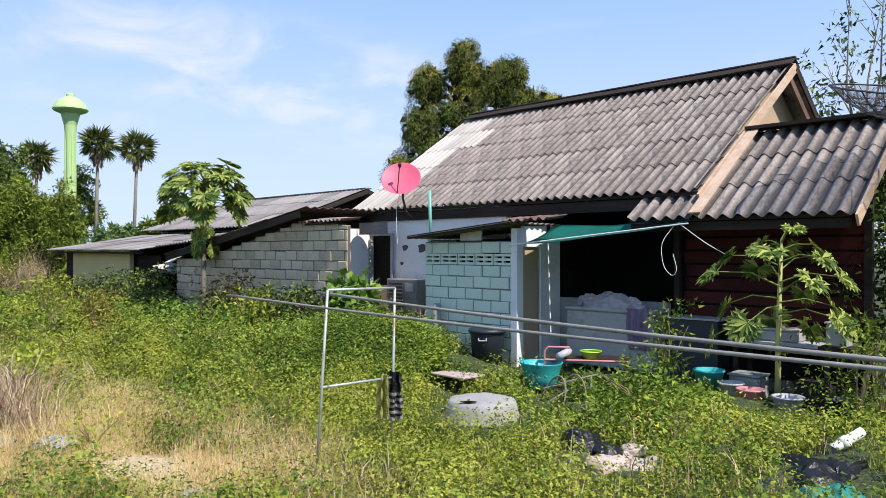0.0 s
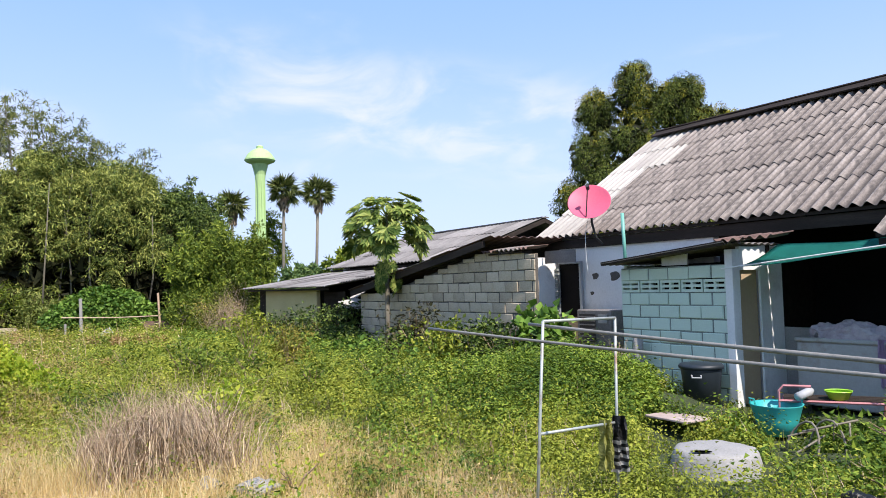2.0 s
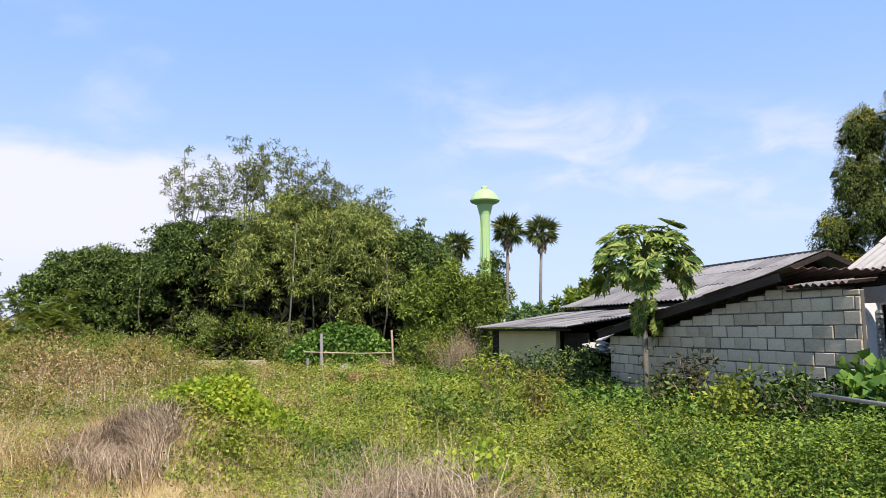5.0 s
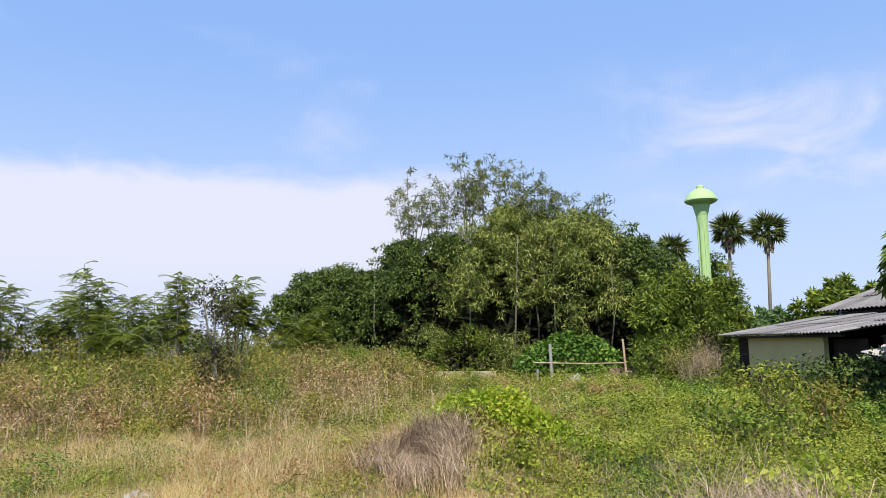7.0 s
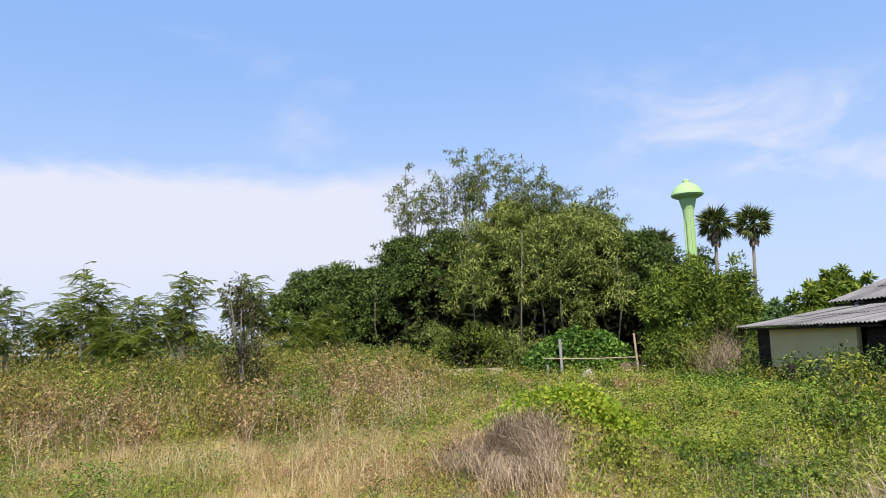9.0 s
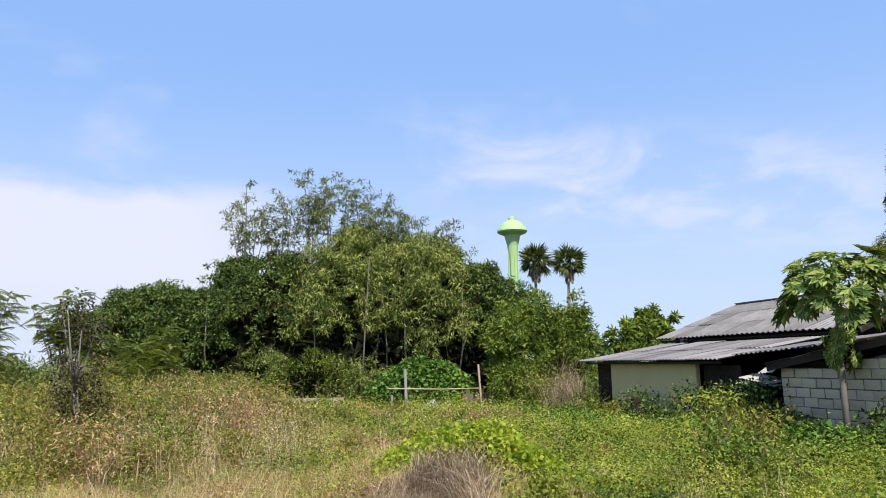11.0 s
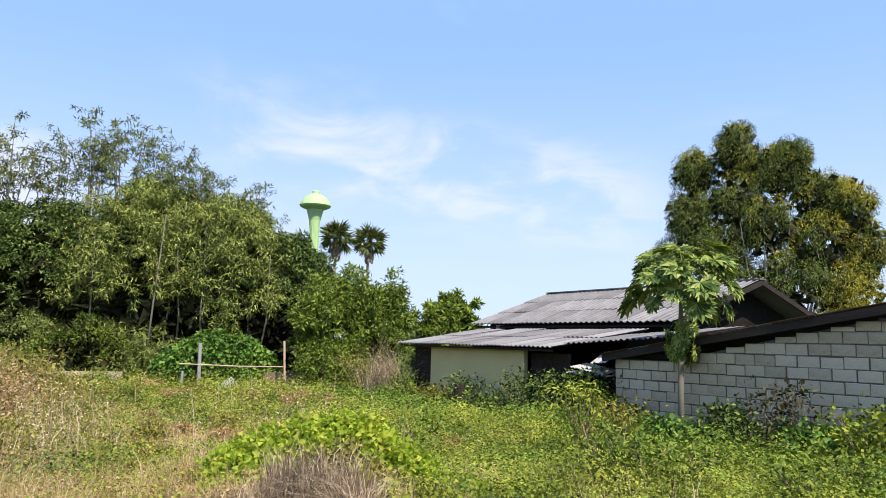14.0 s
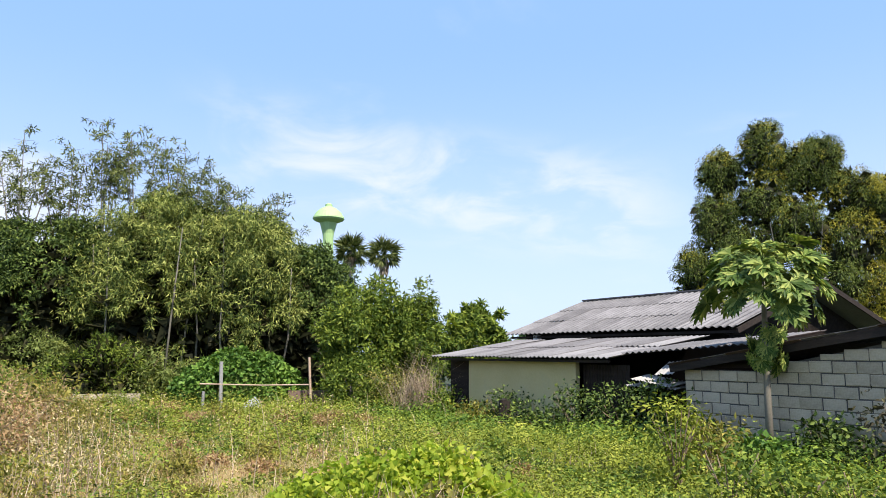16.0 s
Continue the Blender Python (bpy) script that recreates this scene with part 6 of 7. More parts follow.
leafy_plant("bush", -3.6, 14.4, 0.45, 0.95, 900, 0.10, 0.055, M['creeper'], "pale leafy bush standing before the block wall", category="bush")
leafy_plant("bush", -4.4, 15.6, 0.45, 1.15, 700, 0.10, 0.05, M['deadleaf'], "dark withered weeds against the block wall", category="bush")
leafy_plant("bush", -7.4, 14.6, 0.42, 1.25, 1100, 0.09, 0.032, M['creeper'], "tall stalky yellow-green weed in the field", category="bush", stems=14)
leafy_plant("bush", -6.9, 15.3, 0.40, 0.95, 800, 0.09, 0.035, M['weed'], "tall stalky yellow-green weed in the field", category="bush", stems=12)
leafy_plant("pumpkin_vine", -1.7, 14.2, 0.60, 1.22, 620, 0.17, 0.15, M['vine'], "broad dark pumpkin leaves before the doorway", droop=0.1, category="vine", stems=9)
p = uv(-11.0, 8.9)
leafy_plant("pumpkin_vine", p.x, p.y, 0.5, 0.45, 240, 0.17, 0.15, M['yellowleaf'], "broad light green pumpkin leaves", droop=0.1, category="vine", stems=7)
# straw-coloured tufts at the edge of the dry ground
for x, y, r, h, n in ((-4.2, 7.1, 0.7, 0.42, 900), (-7.4, 7.4, 0.8, 0.35, 900), (-6.3, 7.7, 0.6, 0.40, 700), (-11.2, 7.9, 0.9, 0.55, 1000), (-12.6, 9.0, 0.9, 0.5, 900), (-13.5, 7.0, 1.0, 0.55, 900), (-3.2, 8.6, 0.5, 0.35, 500)):
    a, q = rng.uniform(0, 6.28, n), np.sqrt(rng.random(n)) * r
    X, Y = x + q * np.cos(a), y + q * np.sin(a)
    b = rng.uniform(0, 6.28, n)
    stuff("straw_tuft", blade_arrays(np.stack([X, Y, gz(X, Y) - 0.02], 1), np.stack([np.cos(b), np.sin(b), 0 * b], 1), h * rng.uniform(0.4, 1.2, n), np.full(n, 0.006), rng.uniform(0.1, 1.0, n)), M['straw'], "tuft of dry straw-coloured grass", "grass")

# bushes standing in the rough part of the field and along the grove's foot
g = random.Random(77)
for i in range(260):
    x, y = g.uniform(-29, -9.5), g.uniform(6.5, 25)
    if near_path(np.float64(x), np.float64(y)) < 8 or behind_walls(np.float64(x), np.float64(y)) or x + y > 9.0 or math.hypot(x + 10, y - 9.6) < 2.4 or math.hypot(x + 11.5, y - 8.8) < 1.5:
        continue
    h = g.uniform(0.5, 1.0) * min(1.75, max(0.65, 0.65 + 0.13 * (-12 - x))) * float(np.clip((0.5 - x - y) / 4, 0.42, 1))
    kind = g.choice(('weed', 'weed', 'weed', 'creeper', 'shrub', 'shrub', 'reddry', 'reddry'))
    leafy_plant("bush", x, y, h * 0.62, h, 1000, 0.072, 0.030, M[kind], "rough field bush with small leaves and thin stems" if kind != 'reddry' else "withered brown bush in the rough field", category="bush", stems=5)
for i, (x, y, r, h, m) in enumerate(((-36, 25.5, 1.6, 1.9, 'shrub'), (-33.5, 26.5, 1.5, 1.7, 'acacia'), (-31, 27.6, 1.6, 1.6, 'shrub'), (-28.5, 28.5, 1.4, 1.9, 'shrub'), (-26.3, 29.2, 1.3, 2.2, 'acacia'), (-24.2, 29.6, 1.2, 1.5, 'acacia'),
                                     (-39, 23.5, 1.8, 2.2, 'shrub'), (-34.5, 22.0, 1.7, 2.4, 'weed'), (-30.5, 21.0, 1.5, 2.3, 'weed'), (-37.5, 19.5, 1.8, 2.6, 'weed'), (-33, 18.0, 1.6, 2.2, 'acacia'), (-40, 15, 2.2, 3.0, 'acacia'), (-41, 9, 2.2, 3.0, 'weed'), (-37, 12, 1.8, 2.6, 'weed'), (-36, 7.5, 1.8, 2.7, 'acacia'), (-33, 12.6, 1.6, 2.3, 'weed'), (-44, 18, 2.6, 3.4, 'shrub'), (-43, 12, 2.6, 3.2, 'acacia'), (-42, 5, 2.4, 3.2, 'shrub'), (-36, 3.5, 1.8, 2.6, 'weed'), (-30, 16.5, 1.5, 2.2, 'acacia'))):
    leafy_plant("bush", x, y, r, h, 2600, 0.17, 0.075, M[m], "tall leafy bush at the foot of the grove", category="bush", stems=10)

# ---- things in the yard ----
def at(name, x, y, z, label, category, turn=0.0, group=""):
    """An empty in world metres; its parts are given about it."""
    ob = new(name)
    ob.empty_display_size = 0.2
    ob.matrix_world = Matrix.Translation((x, y, z)) @ Matrix.Rotation(radians(turn), 4, 'Z')
    return tagged(ob, label, category, group)


def lumpy(bm, amp, size, seed=0.0):
    for v in bm.verts:
        v.co += Vector(noise.noise_vector(v.co / size + Vector((seed, seed, seed)))) * amp
    return bm


def heap(r, h, seg=40, rings=13, amp=0.06, size=0.22, seed=1.0):
    """A crumpled heap of cloth or plastic."""
    prof = [(r * math.cos(a), h * math.sin(a)) for a in np.linspace(0, math.pi / 2 * 0.97, rings)]
    bm = lumpy(lathe(bmesh.new(), prof, seg), amp, size, seed)
    return lumpy(bm, amp * 0.45, size * 0.4, seed + 3)


def clothes_rack():
    t = at("drying_rack", -0.83, 7.45, 0, "rusty grey steel drying rack carrying two long poles", "drying rack")
    A, B = (-0.26, -0.38), (0.27, 0.38)
    for nm, a, b in (("leg", (-0.37, -0.33, -0.05), (*A, 1.66)), ("leg", (0.24, 0.36, -0.05), (*B, 1.64)), ("top_rail", (*A, 1.66), (*B, 1.64)), ("cross_rail", (-0.315, -0.355, 0.82), (0.25, 0.37, 0.78))):
        part(nm, tube(bmesh.new(), [a, b], 0.012, 8), M['steel'], t, own=True, smooth=True)
    return t


clothes_rack()
for i, (u0, v0, z0, u1, v1, z1, r) in enumerate(((-6.88, 3.90, 1.585, -0.3, 3.86, 1.52, 0.0105), (-6.0, 4.28, 1.63, -0.3, 3.98, 1.525, 0.0125))):
    bm = bmesh.new()
    pts = [Vector((u0, v0, z0)).lerp(Vector((u1, v1, z1)), k / 10) - Vector((0, 0, 0.03 * math.sin(math.pi * k / 10))) for k in range(11)]
    tube(bm, pts, [r * (1 + 0.08 * math.sin(k * 1.9)) for k in range(11)], 8)
    solo("drying_pole", bm, M['pole'], u0, v0, z0, "long grey pole laid level over the drying rack", "pole", "drying poles", smooth=True)
solo("drying_post", tube(bmesh.new(), [(-0.5, 3.98, 0), (-0.5, 3.98, 1.5)], 0.03, 8), M['pole'], -0.5, 3.98, 0, "short post that holds the ends of the drying poles", "post", smooth=True)


def hung_cloth(name, x, y, z, w, h, mat, label, seed, stripes=None):
    bm = bmesh.new()
    nx, nz = 8, 16
    rows = [[bm.verts.new((w * (i / nx - 0.5) * (1 + 0.35 * k / nz), 0.03 * math.sin(i * 1.7 + seed) + 0.02 * math.sin(k * 0.9 + i), -h * k / nz)) for i in range(nx + 1)] for k in range(nz + 1)]
    for k in range(nz):
        for i in range(nx):
            f = bm.faces.new((rows[k][i], rows[k + 1][i], rows[k + 1][i + 1], rows[k][i + 1]))
            if stripes and k > 6 and k % 2:
                f.material_index = 1
    bmesh.ops.solidify(bm, geom=bm.faces[:], thickness=0.006)
    me = bpy.data.meshes.new(name)
    bm.to_mesh(me)
    bm.free()
    me.materials.append(mat)
    if stripes:
        me.materials.append(stripes)
    ob = new(name, me)
    ob.matrix_world = Matrix.Translation((x, y, z)) @ Matrix.Rotation(radians(20), 4, 'Z')
    tagged(ob, label, "cloth")


hung_cloth("striped_cloth", -0.55, 7.80, 0.84, 0.12, 0.46, M['black'], "black and white striped rag hung on the rack", 0.3, M['whitebox'])
hung_cloth("olive_cloth", -0.66, 7.70, 0.82, 0.10, 0.40, M['olive'], "olive green rag hung over the rail", 1.3)


def concrete_tub():
    t = at("concrete_tub", 0.35, 9.12, 0.02, "upturned grey concrete water tub lying in the weeds", "tub")
    bm = lathe(bmesh.new(), [(0.45, -0.05), (0.44, 0.06), (0.415, 0.18), (0.395, 0.25), (0.37, 0.285), (0.33, 0.292), (0.02, 0.297)], 40)
    lumpy(bm, 0.012, 0.15)
    part("body", bm, M['concrete'], t, own=True, smooth=True)
    bm = bmesh.new()
    ring = [bm.verts.new((-0.16 + 0.10 * math.cos(a), -0.26 + 0.05 * math.sin(a) * (1 if math.sin(a) > 0 else 0.8), 0.308)) for a in np.linspace(0, 6.1, 20)]
    bm.faces.new(ring)
    bmesh.ops.solidify(bm, geom=bm.faces[:], thickness=0.006)
    part("broken_hole", bm, M['mortar'], t, "dark broken opening", own=True)


concrete_tub()


def plastic_bin():
    t = at("plastic_bin", 0.66, 12.70, 0.13, "dark plastic dustbin with a lid by the block wall", "bin")
    part("body", lathe(bmesh.new(), [(0.23, -0.05), (0.28, 0.5), (0.285, 0.54)], 28), M['binblue'], t, own=True, smooth=True)
    part("lid", lathe(bmesh.new(), [(0.31, 0.535), (0.315, 0.57), (0.29, 0.60), (0.10, 0.615), (0.02, 0.617)], 28), M['binblue'], t, own=True, smooth=True)
    part("handle", tube(bmesh.new(), [(-0.16, -0.26, 0.46), (-0.16, -0.31, 0.43), (-0.04, -0.33, 0.43), (-0.04, -0.28, 0.46)], 0.012, 6), M['grey'], t, own=True)


plastic_bin()


def basin():
    t = at("washtub", 1.30, 11.0, 0.08, "teal plastic washtub with looped handles", "washtub", 20)
    part("body", lathe(bmesh.new(), [(0.20, 0), (0.24, 0.16), (0.29, 0.34), (0.305, 0.36), (0.28, 0.355), (0.23, 0.16), (0.18, 0.03), (0.01, 0.025)], 28), M['teal'], t, own=True, smooth=True)
    for s in (-1, 1):
        part("handle", tube(bmesh.new(), [(s * 0.29, -0.06, 0.34), (s * 0.31, -0.05, 0.43), (s * 0.31, 0.05, 0.43), (s * 0.29, 0.06, 0.34)], 0.011, 6), M['teal'], t, own=True)


basin()


def rattan_frame():
    t = at("rattan_frame", 1.38, 9.75, 0.06, "broken bentwood chair frame lying in the weeds", "chair frame", 25)
    for k, (x, r, lean) in enumerate(((-0.16, 0.24, 0.25), (0.06, 0.26, 0.1))):
        pts = [(x + lean * math.sin(a) * 0.5 + 0.1 * k, r * math.cos(a), 0.06 + 0.34 * math.sin(a)) for a in np.linspace(0, math.pi, 10)]
        part("hoop", tube(bmesh.new(), pts, 0.012, 6), M['papbark'], t, own=True, smooth=True)
    for a, b in (((-0.1, 0.02, 0.30), (0.46, -0.1, 0.40)), ((-0.2, 0.12, 0.24), (0.40, 0.18, 0.30)), ((0.40, 0.2, 0.0), (0.40, 0.16, 0.32)), ((0.30, -0.16, 0.0), (0.36, -0.1, 0.38)), ((-0.28, -0.1, 0.12), (0.22, 0.1, 0.22))):
        part("stick", tube(bmesh.new(), [a, b], 0.011, 6), M['papbark'], t, own=True, smooth=True)


rattan_frame()


def bench():
    t = at("bench", 1.95, 11.25, 0.05, "old bench with a pinkish tube frame and dark slats", "bench", -12)
    for i in range(4):
        part("slat", boxed(-0.5, 0.62, -0.2 + i * 0.105, -0.115 + i * 0.105, 0.40, 0.425), M['darkwood'], t, own=True)
    part("front_rail", tube(bmesh.new(), [(-0.55, -0.22, 0.40), (0.62, -0.22, 0.40)], 0.018, 6), M['pinkplastic'], t, own=True)
    part("arm", tube(bmesh.new(), [(-0.55, -0.22, 0.0), (-0.55, -0.22, 0.52), (-0.5, -0.22, 0.58), (-0.2, -0.22, 0.58)], 0.018, 6), M['pinkplastic'], t, own=True)
    for x, y in ((0.6, -0.22), (-0.5, 0.2), (0.6, 0.2)):
        part("leg", tube(bmesh.new(), [(x, y, 0), (x, y, 0.4)], 0.018, 6), M['pinkplastic'], t, own=True)
    b = at("lime_tub", 2.02, 11.12, 0.475, "lime green plastic dish on the bench", "dish")
    part("body", lathe(bmesh.new(), [(0.10, 0), (0.15, 0.10), (0.155, 0.105), (0.09, 0.02), (0.01, 0.015)], 20), M['lime'], b, own=True, smooth=True)
    b = at("clear_jug", 1.62, 11.02, 0.475, "pale grey plastic jug lying on the bench", "jug", 40)
    part("body", tube(bmesh.new(), [(-0.12, 0, 0.05), (0.08, 0, 0.09), (0.14, 0, 0.11)], [0.05, 0.055, 0.03], 10), M['grey'], b, own=True, smooth=True)


bench()

solo("white_board", lumpy(boxed(-7.55, -6.95, 7.2, 7.62, 0.36, 0.385, bevel=0.006), 0.01, 0.2), M['litter'], -7.2, 7.4, 0.36, "dirty white board lying on the creepers", "board", turn=0)


def rubbish():
    for nm, x, y, z, r, h, m, lab, cat, sd in (
            ("rubbish_bag", 1.18, 7.68, 0.10, 0.21, 0.21, 'blackbag', "crumpled black plastic rubbish bag in the weeds", "rubbish bag", 2.2),
            ("rubbish_bag", 1.42, 7.55, 0.08, 0.16, 0.14, 'blackbag', "small torn black plastic bag", "rubbish bag", 4.1),
            ("paper_litter", 1.36, 7.30, 0.08, 0.19, 0.10, 'litter', "pale crumpled litter beside a black bag", "litter", 5.0),
            ("paper_litter", 1.62, 7.36, 0.08, 0.24, 0.09, 'litter', "pinkish crumpled cloth and paper litter", "litter", 6.3),
            ("paper_litter", 1.70, 7.62, 0.10, 0.13, 0.10, 'litter', "pale plastic scrap in the weeds", "litter", 7.7),
            ("black_sheet", 3.10, 6.95, 0.04, 0.50, 0.22, 'blackbag', "heap of black plastic sheeting in the weeds", "plastic sheet", 8.8),
            ("black_sheet", 2.85, 6.62, 0.06, 0.30, 0.20, 'blackbag', "fold of black plastic sheeting", "plastic sheet", 9.4),
            ("teal_sheet", 2.85, 6.28, 0.05, 0.30, 0.14, 'tarp', "crumpled teal plastic sheet on the ground", "plastic sheet", 3.3),
            ("blue_scrap", 2.42, 6.50, 0.08, 0.14, 0.12, 'binblue', "scrap of dark blue plastic in the weeds", "plastic scrap", 1.7)):
        ob = at(nm, x, y, z, lab, cat)
        part("body", heap(r, h, amp=0.30 * r, size=0.75 * r + 0.03, seed=sd), M[m], ob, own=True)
    p = at("pvc_pipe", 3.55, 7.45, 0.16, "short white plastic pipe with a joint, lying tilted", "pipe", 15)
    part("pipe", tube(bmesh.new(), [(-0.25, 0, -0.02), (0.22, 0, 0.17)], 0.045, 14), M['whitepipe'], p, own=True, smooth=True)
    part("joint", tube(bmesh.new(), [(-0.02, 0, 0.073), (0.05, 0, 0.10)], 0.055, 14), M['whitepipe'], p, own=True, smooth=True)
    for x, y, s in ((-3.68, 7.62, 0.15), (-4.25, 7.75, 0.10), (-2.1, 6.6, 0.07), (-11.6, 6.3, 0.16)):
        bm = bmesh.new()
        bmesh.ops.create_icosphere(bm, subdivisions=3, radius=1)
        for v in bm.verts:
            v.co = Vector((v.co.x * s * 1.3, v.co.y * s, v.co.z * s * 0.7))
        lumpy(bm, s * 0.5, s * 0.9, x)
        ob = link("stone", mesh_of("stone", bm, M['concrete']), None)
        ob.matrix_world = Matrix.Translation((x, y, float(gz(np.float64(x), np.float64(y))) + s * 0.3))
        tagged(ob, "pale rough stone lying in the dry grass", "stone")


rubbish()


def porch_goods():
    f = thing("chest", -6.9, 10.72, 0, "dirty white metal chest standing in the porch", "chest")
    part("body", boxed(-7.7, -6.15, 10.5, 10.95, 0.14, 1.02, bevel=0.02), M['whitebox'], f)
    part("lid", boxed(-7.72, -6.13, 10.48, 10.97, 1.022, 1.08, bevel=0.015), M['whitebox'], f)
    for u in (-7.6, -6.25):
        part("foot", boxed(u - 0.03, u + 0.03, 10.6, 10.85, 0.0, 0.138), M['black'], f)
    c = thing("clothes_heap", -7.0, 10.72, 1.08, "heap of faded clothes on the white chest", "clothes")
    bm = heap(0.5, 0.2, amp=0.12, size=0.16, seed=3.9)
    bmesh.ops.scale(bm, vec=(1.25, 0.42, 1), verts=bm.verts)
    part("folded_cloth", bm, M['cloth'], c, own=True)
    bm = bmesh.new()
    nx, nz = 14, 12
    rows = [[bm.verts.new((-6.55 + 0.36 * i / nx, 10.465 - 0.025 * math.sin(i * 1.5 + 0.4 * k), 1.10 - 0.62 * k / nz)) for i in range(nx + 1)] for k in range(nz + 1)]
    for k in range(nz):
        for i in range(nx):
            bm.faces.new((rows[k][i], rows[k + 1][i], rows[k + 1][i + 1], rows[k][i + 1]))
    bmesh.ops.solidify(bm, geom=bm.faces[:], thickness=0.008)
    solo("lavender_cloth", bm, material("lavender_cloth", [(0.34, 0.22, 0.36), (0.48, 0.36, 0.50)], rough=0.95, grain=20, blotch=6, bump=0.4), -6.4, 10.46, 1.1, "faded lavender cloth hanging over the chest", "cloth")
    # goods below the red plank wall
    b = thing("dark_cabinet", -5.55, 10.85, 0, "dark grey cabinet against the plank wall", "cabinet")
    part("body", boxed(-5.95, -5.2, 10.65, 11.05, 0.05, 0.98, bevel=0.01), M['binblue'], b)
    part("top", boxed(-5.98, -5.17, 10.63, 11.07, 0.982, 1.01), M['grey'], b)
    b = thing("workbench", -4.3, 10.9, 0, "low grey bench cluttered with old things", "workbench")
    part("top", boxed(-5.0, -3.5, 10.55, 11.2, 0.72, 0.77, bevel=0.008), M['grey'], b)
    for u in (-4.92, -3.6):
        for v in (10.6, 11.1):
            part("leg", boxed(u - 0.03, u + 0.03, v - 0.03, v + 0.03, 0, 0.718), M['darkwood'], b)
    for nm, u, v, z, r, h, m, lab, cat in (
            ("plastic_tub", -4.86, 9.62, 0.12, 0.19, 0.34, 'teal', "faded teal plastic tub", "tub"), ("bucket", -4.50, 9.45, 0.10, 0.15, 0.26, 'grey', "grey plastic bucket standing in weeds", "bucket"),
            ("flower_pot", -4.20, 9.30, 0.10, 0.16, 0.24, 'pinkplastic', "faded pink plastic pot", "pot"), ("flower_pot", -3.75, 9.25, 0.08, 0.17, 0.24, 'grey', "grey pot among the weeds", "pot"),
            ("flower_pot", -3.3, 9.6, 0.08, 0.15, 0.22, 'binblue', "dark plastic pot by the porch", "pot")):
        ob = thing(nm, u, v, z, lab, cat)
        part("body", lathe(bmesh.new(), [(r * 0.75, 0), (r * 0.95, h * 0.9), (r * 1.06, h * 0.92), (r * 1.06, h), (r * 0.9, h), (r * 0.7, h * 0.2), (0.01, h * 0.18)], 22), M[m], ob, own=True, smooth=True)
    for nm, u0, u1, v0, v1, z0, z1, m, lab in (
            ("white_box", -4.6, -4.1, 10.6, 10.95, 0.772, 0.92, 'whitebox', "white plastic box on the bench"), ("white_canister", -3.55, -3.3, 9.9, 10.1, 0.85, 1.12, 'whitebox', "white plastic canister on a stand"),
            ("crate", -4.75, -4.35, 9.95, 10.3, 0.06, 0.36, 'steel', "grey wire crate under the bench"), ("carton", -3.95, -3.6, 10.0, 10.35, 0.05, 0.34, 'darkwood', "dark carton under the bench")):
        ob = thing(nm, (u0 + u1) / 2, (v0 + v1) / 2, z0, lab, nm.replace("_", " "))
        part("body", boxed(u0, u1, v0, v1, z0, z1, bevel=0.02), M[m], ob)
        part("rim", boxed(u0 - 0.012, u1 + 0.012, v0 - 0.012, v1 + 0.012, z1 + 0.001, z1 + 0.025, bevel=0.006), M[m], ob)
    ob = thing("stand", -3.42, 10.0, 0, "dark timber stand with a white canister", "stand")
    part("top", boxed(-3.62, -3.22, 9.85, 10.15, 0.80, 0.848), M['darkwood'], ob)
    for u in (-3.58, -3.28):
        part("leg", boxed(u, u + 0.05, 9.95, 10.0, 0, 0.798), M['darkwood'], ob)


porch_goods()


def satellite_dish():
    base = Vector((-11.57, 10.38, 2.72))
    t = thing("satellite_dish", *base, "faded pink satellite dish on a dark mast", "satellite dish")
    part("mast", tube(bmesh.new(), [(-11.57, 10.62, 2.66), (-11.57, 10.45, 2.78), (-11.57, 10.36, 3.05), (-11.57, 10.36, 3.36)], 0.022, 8), M['black'], t, smooth=True)
    n = Vector((0.62, -0.72, 0.62)).normalized()
    rot = n.to_track_quat('Z', 'Y').to_matrix().to_4x4()
    bm = bmesh.new()
    R = 0.39
    prof = [(R * k / 8, 0.20 * R * (k / 8) ** 2) for k in range(1, 9)]
    lathe(bm, [(0.01, 0.0)] + prof + [(R + 0.012, 0.2 * R + 0.004)] + [(r, z - 0.012) for r, z in reversed(prof)] + [(0.01, -0.012)], 36)
    bmesh.ops.transform(bm, matrix=Matrix.Translation((-11.57, 10.32, 3.40)) @ rot, verts=bm.verts)
    part("reflector", bm, M['dish'], t, "faded pink reflector", smooth=True)
    c = Vector((-11.57, 10.32, 3.40))
    tip = c + n * 0.34 + Vector((0, 0, 0.10))
    lows = min((c + rot @ Vector((0.37 * math.cos(a), 0.37 * math.sin(a), 0.07)) for a in np.linspace(0, 6.2, 24)), key=lambda q: q.z)
    part("feed_arm", tube(bmesh.new(), [lows, tip], 0.012, 6), M['black'], t)
    part("feed_horn", tube(bmesh.new(), [tip - n * 0.05, tip + n * 0.05], 0.035, 10), M['black'], t)
    bm = tube(bmesh.new(), eased([(-11.6, 10.33, 3.2), (-11.68, 10.3, 2.9), (-11.64, 10.25, 2.6), (-11.63, 10.25, 2.35), (-11.60, 10.25, 2.1)]), 0.0045, 5)
    part("cable", bm, M['whitepipe'], t, "loose white cable", smooth=True)


satellite_dish()


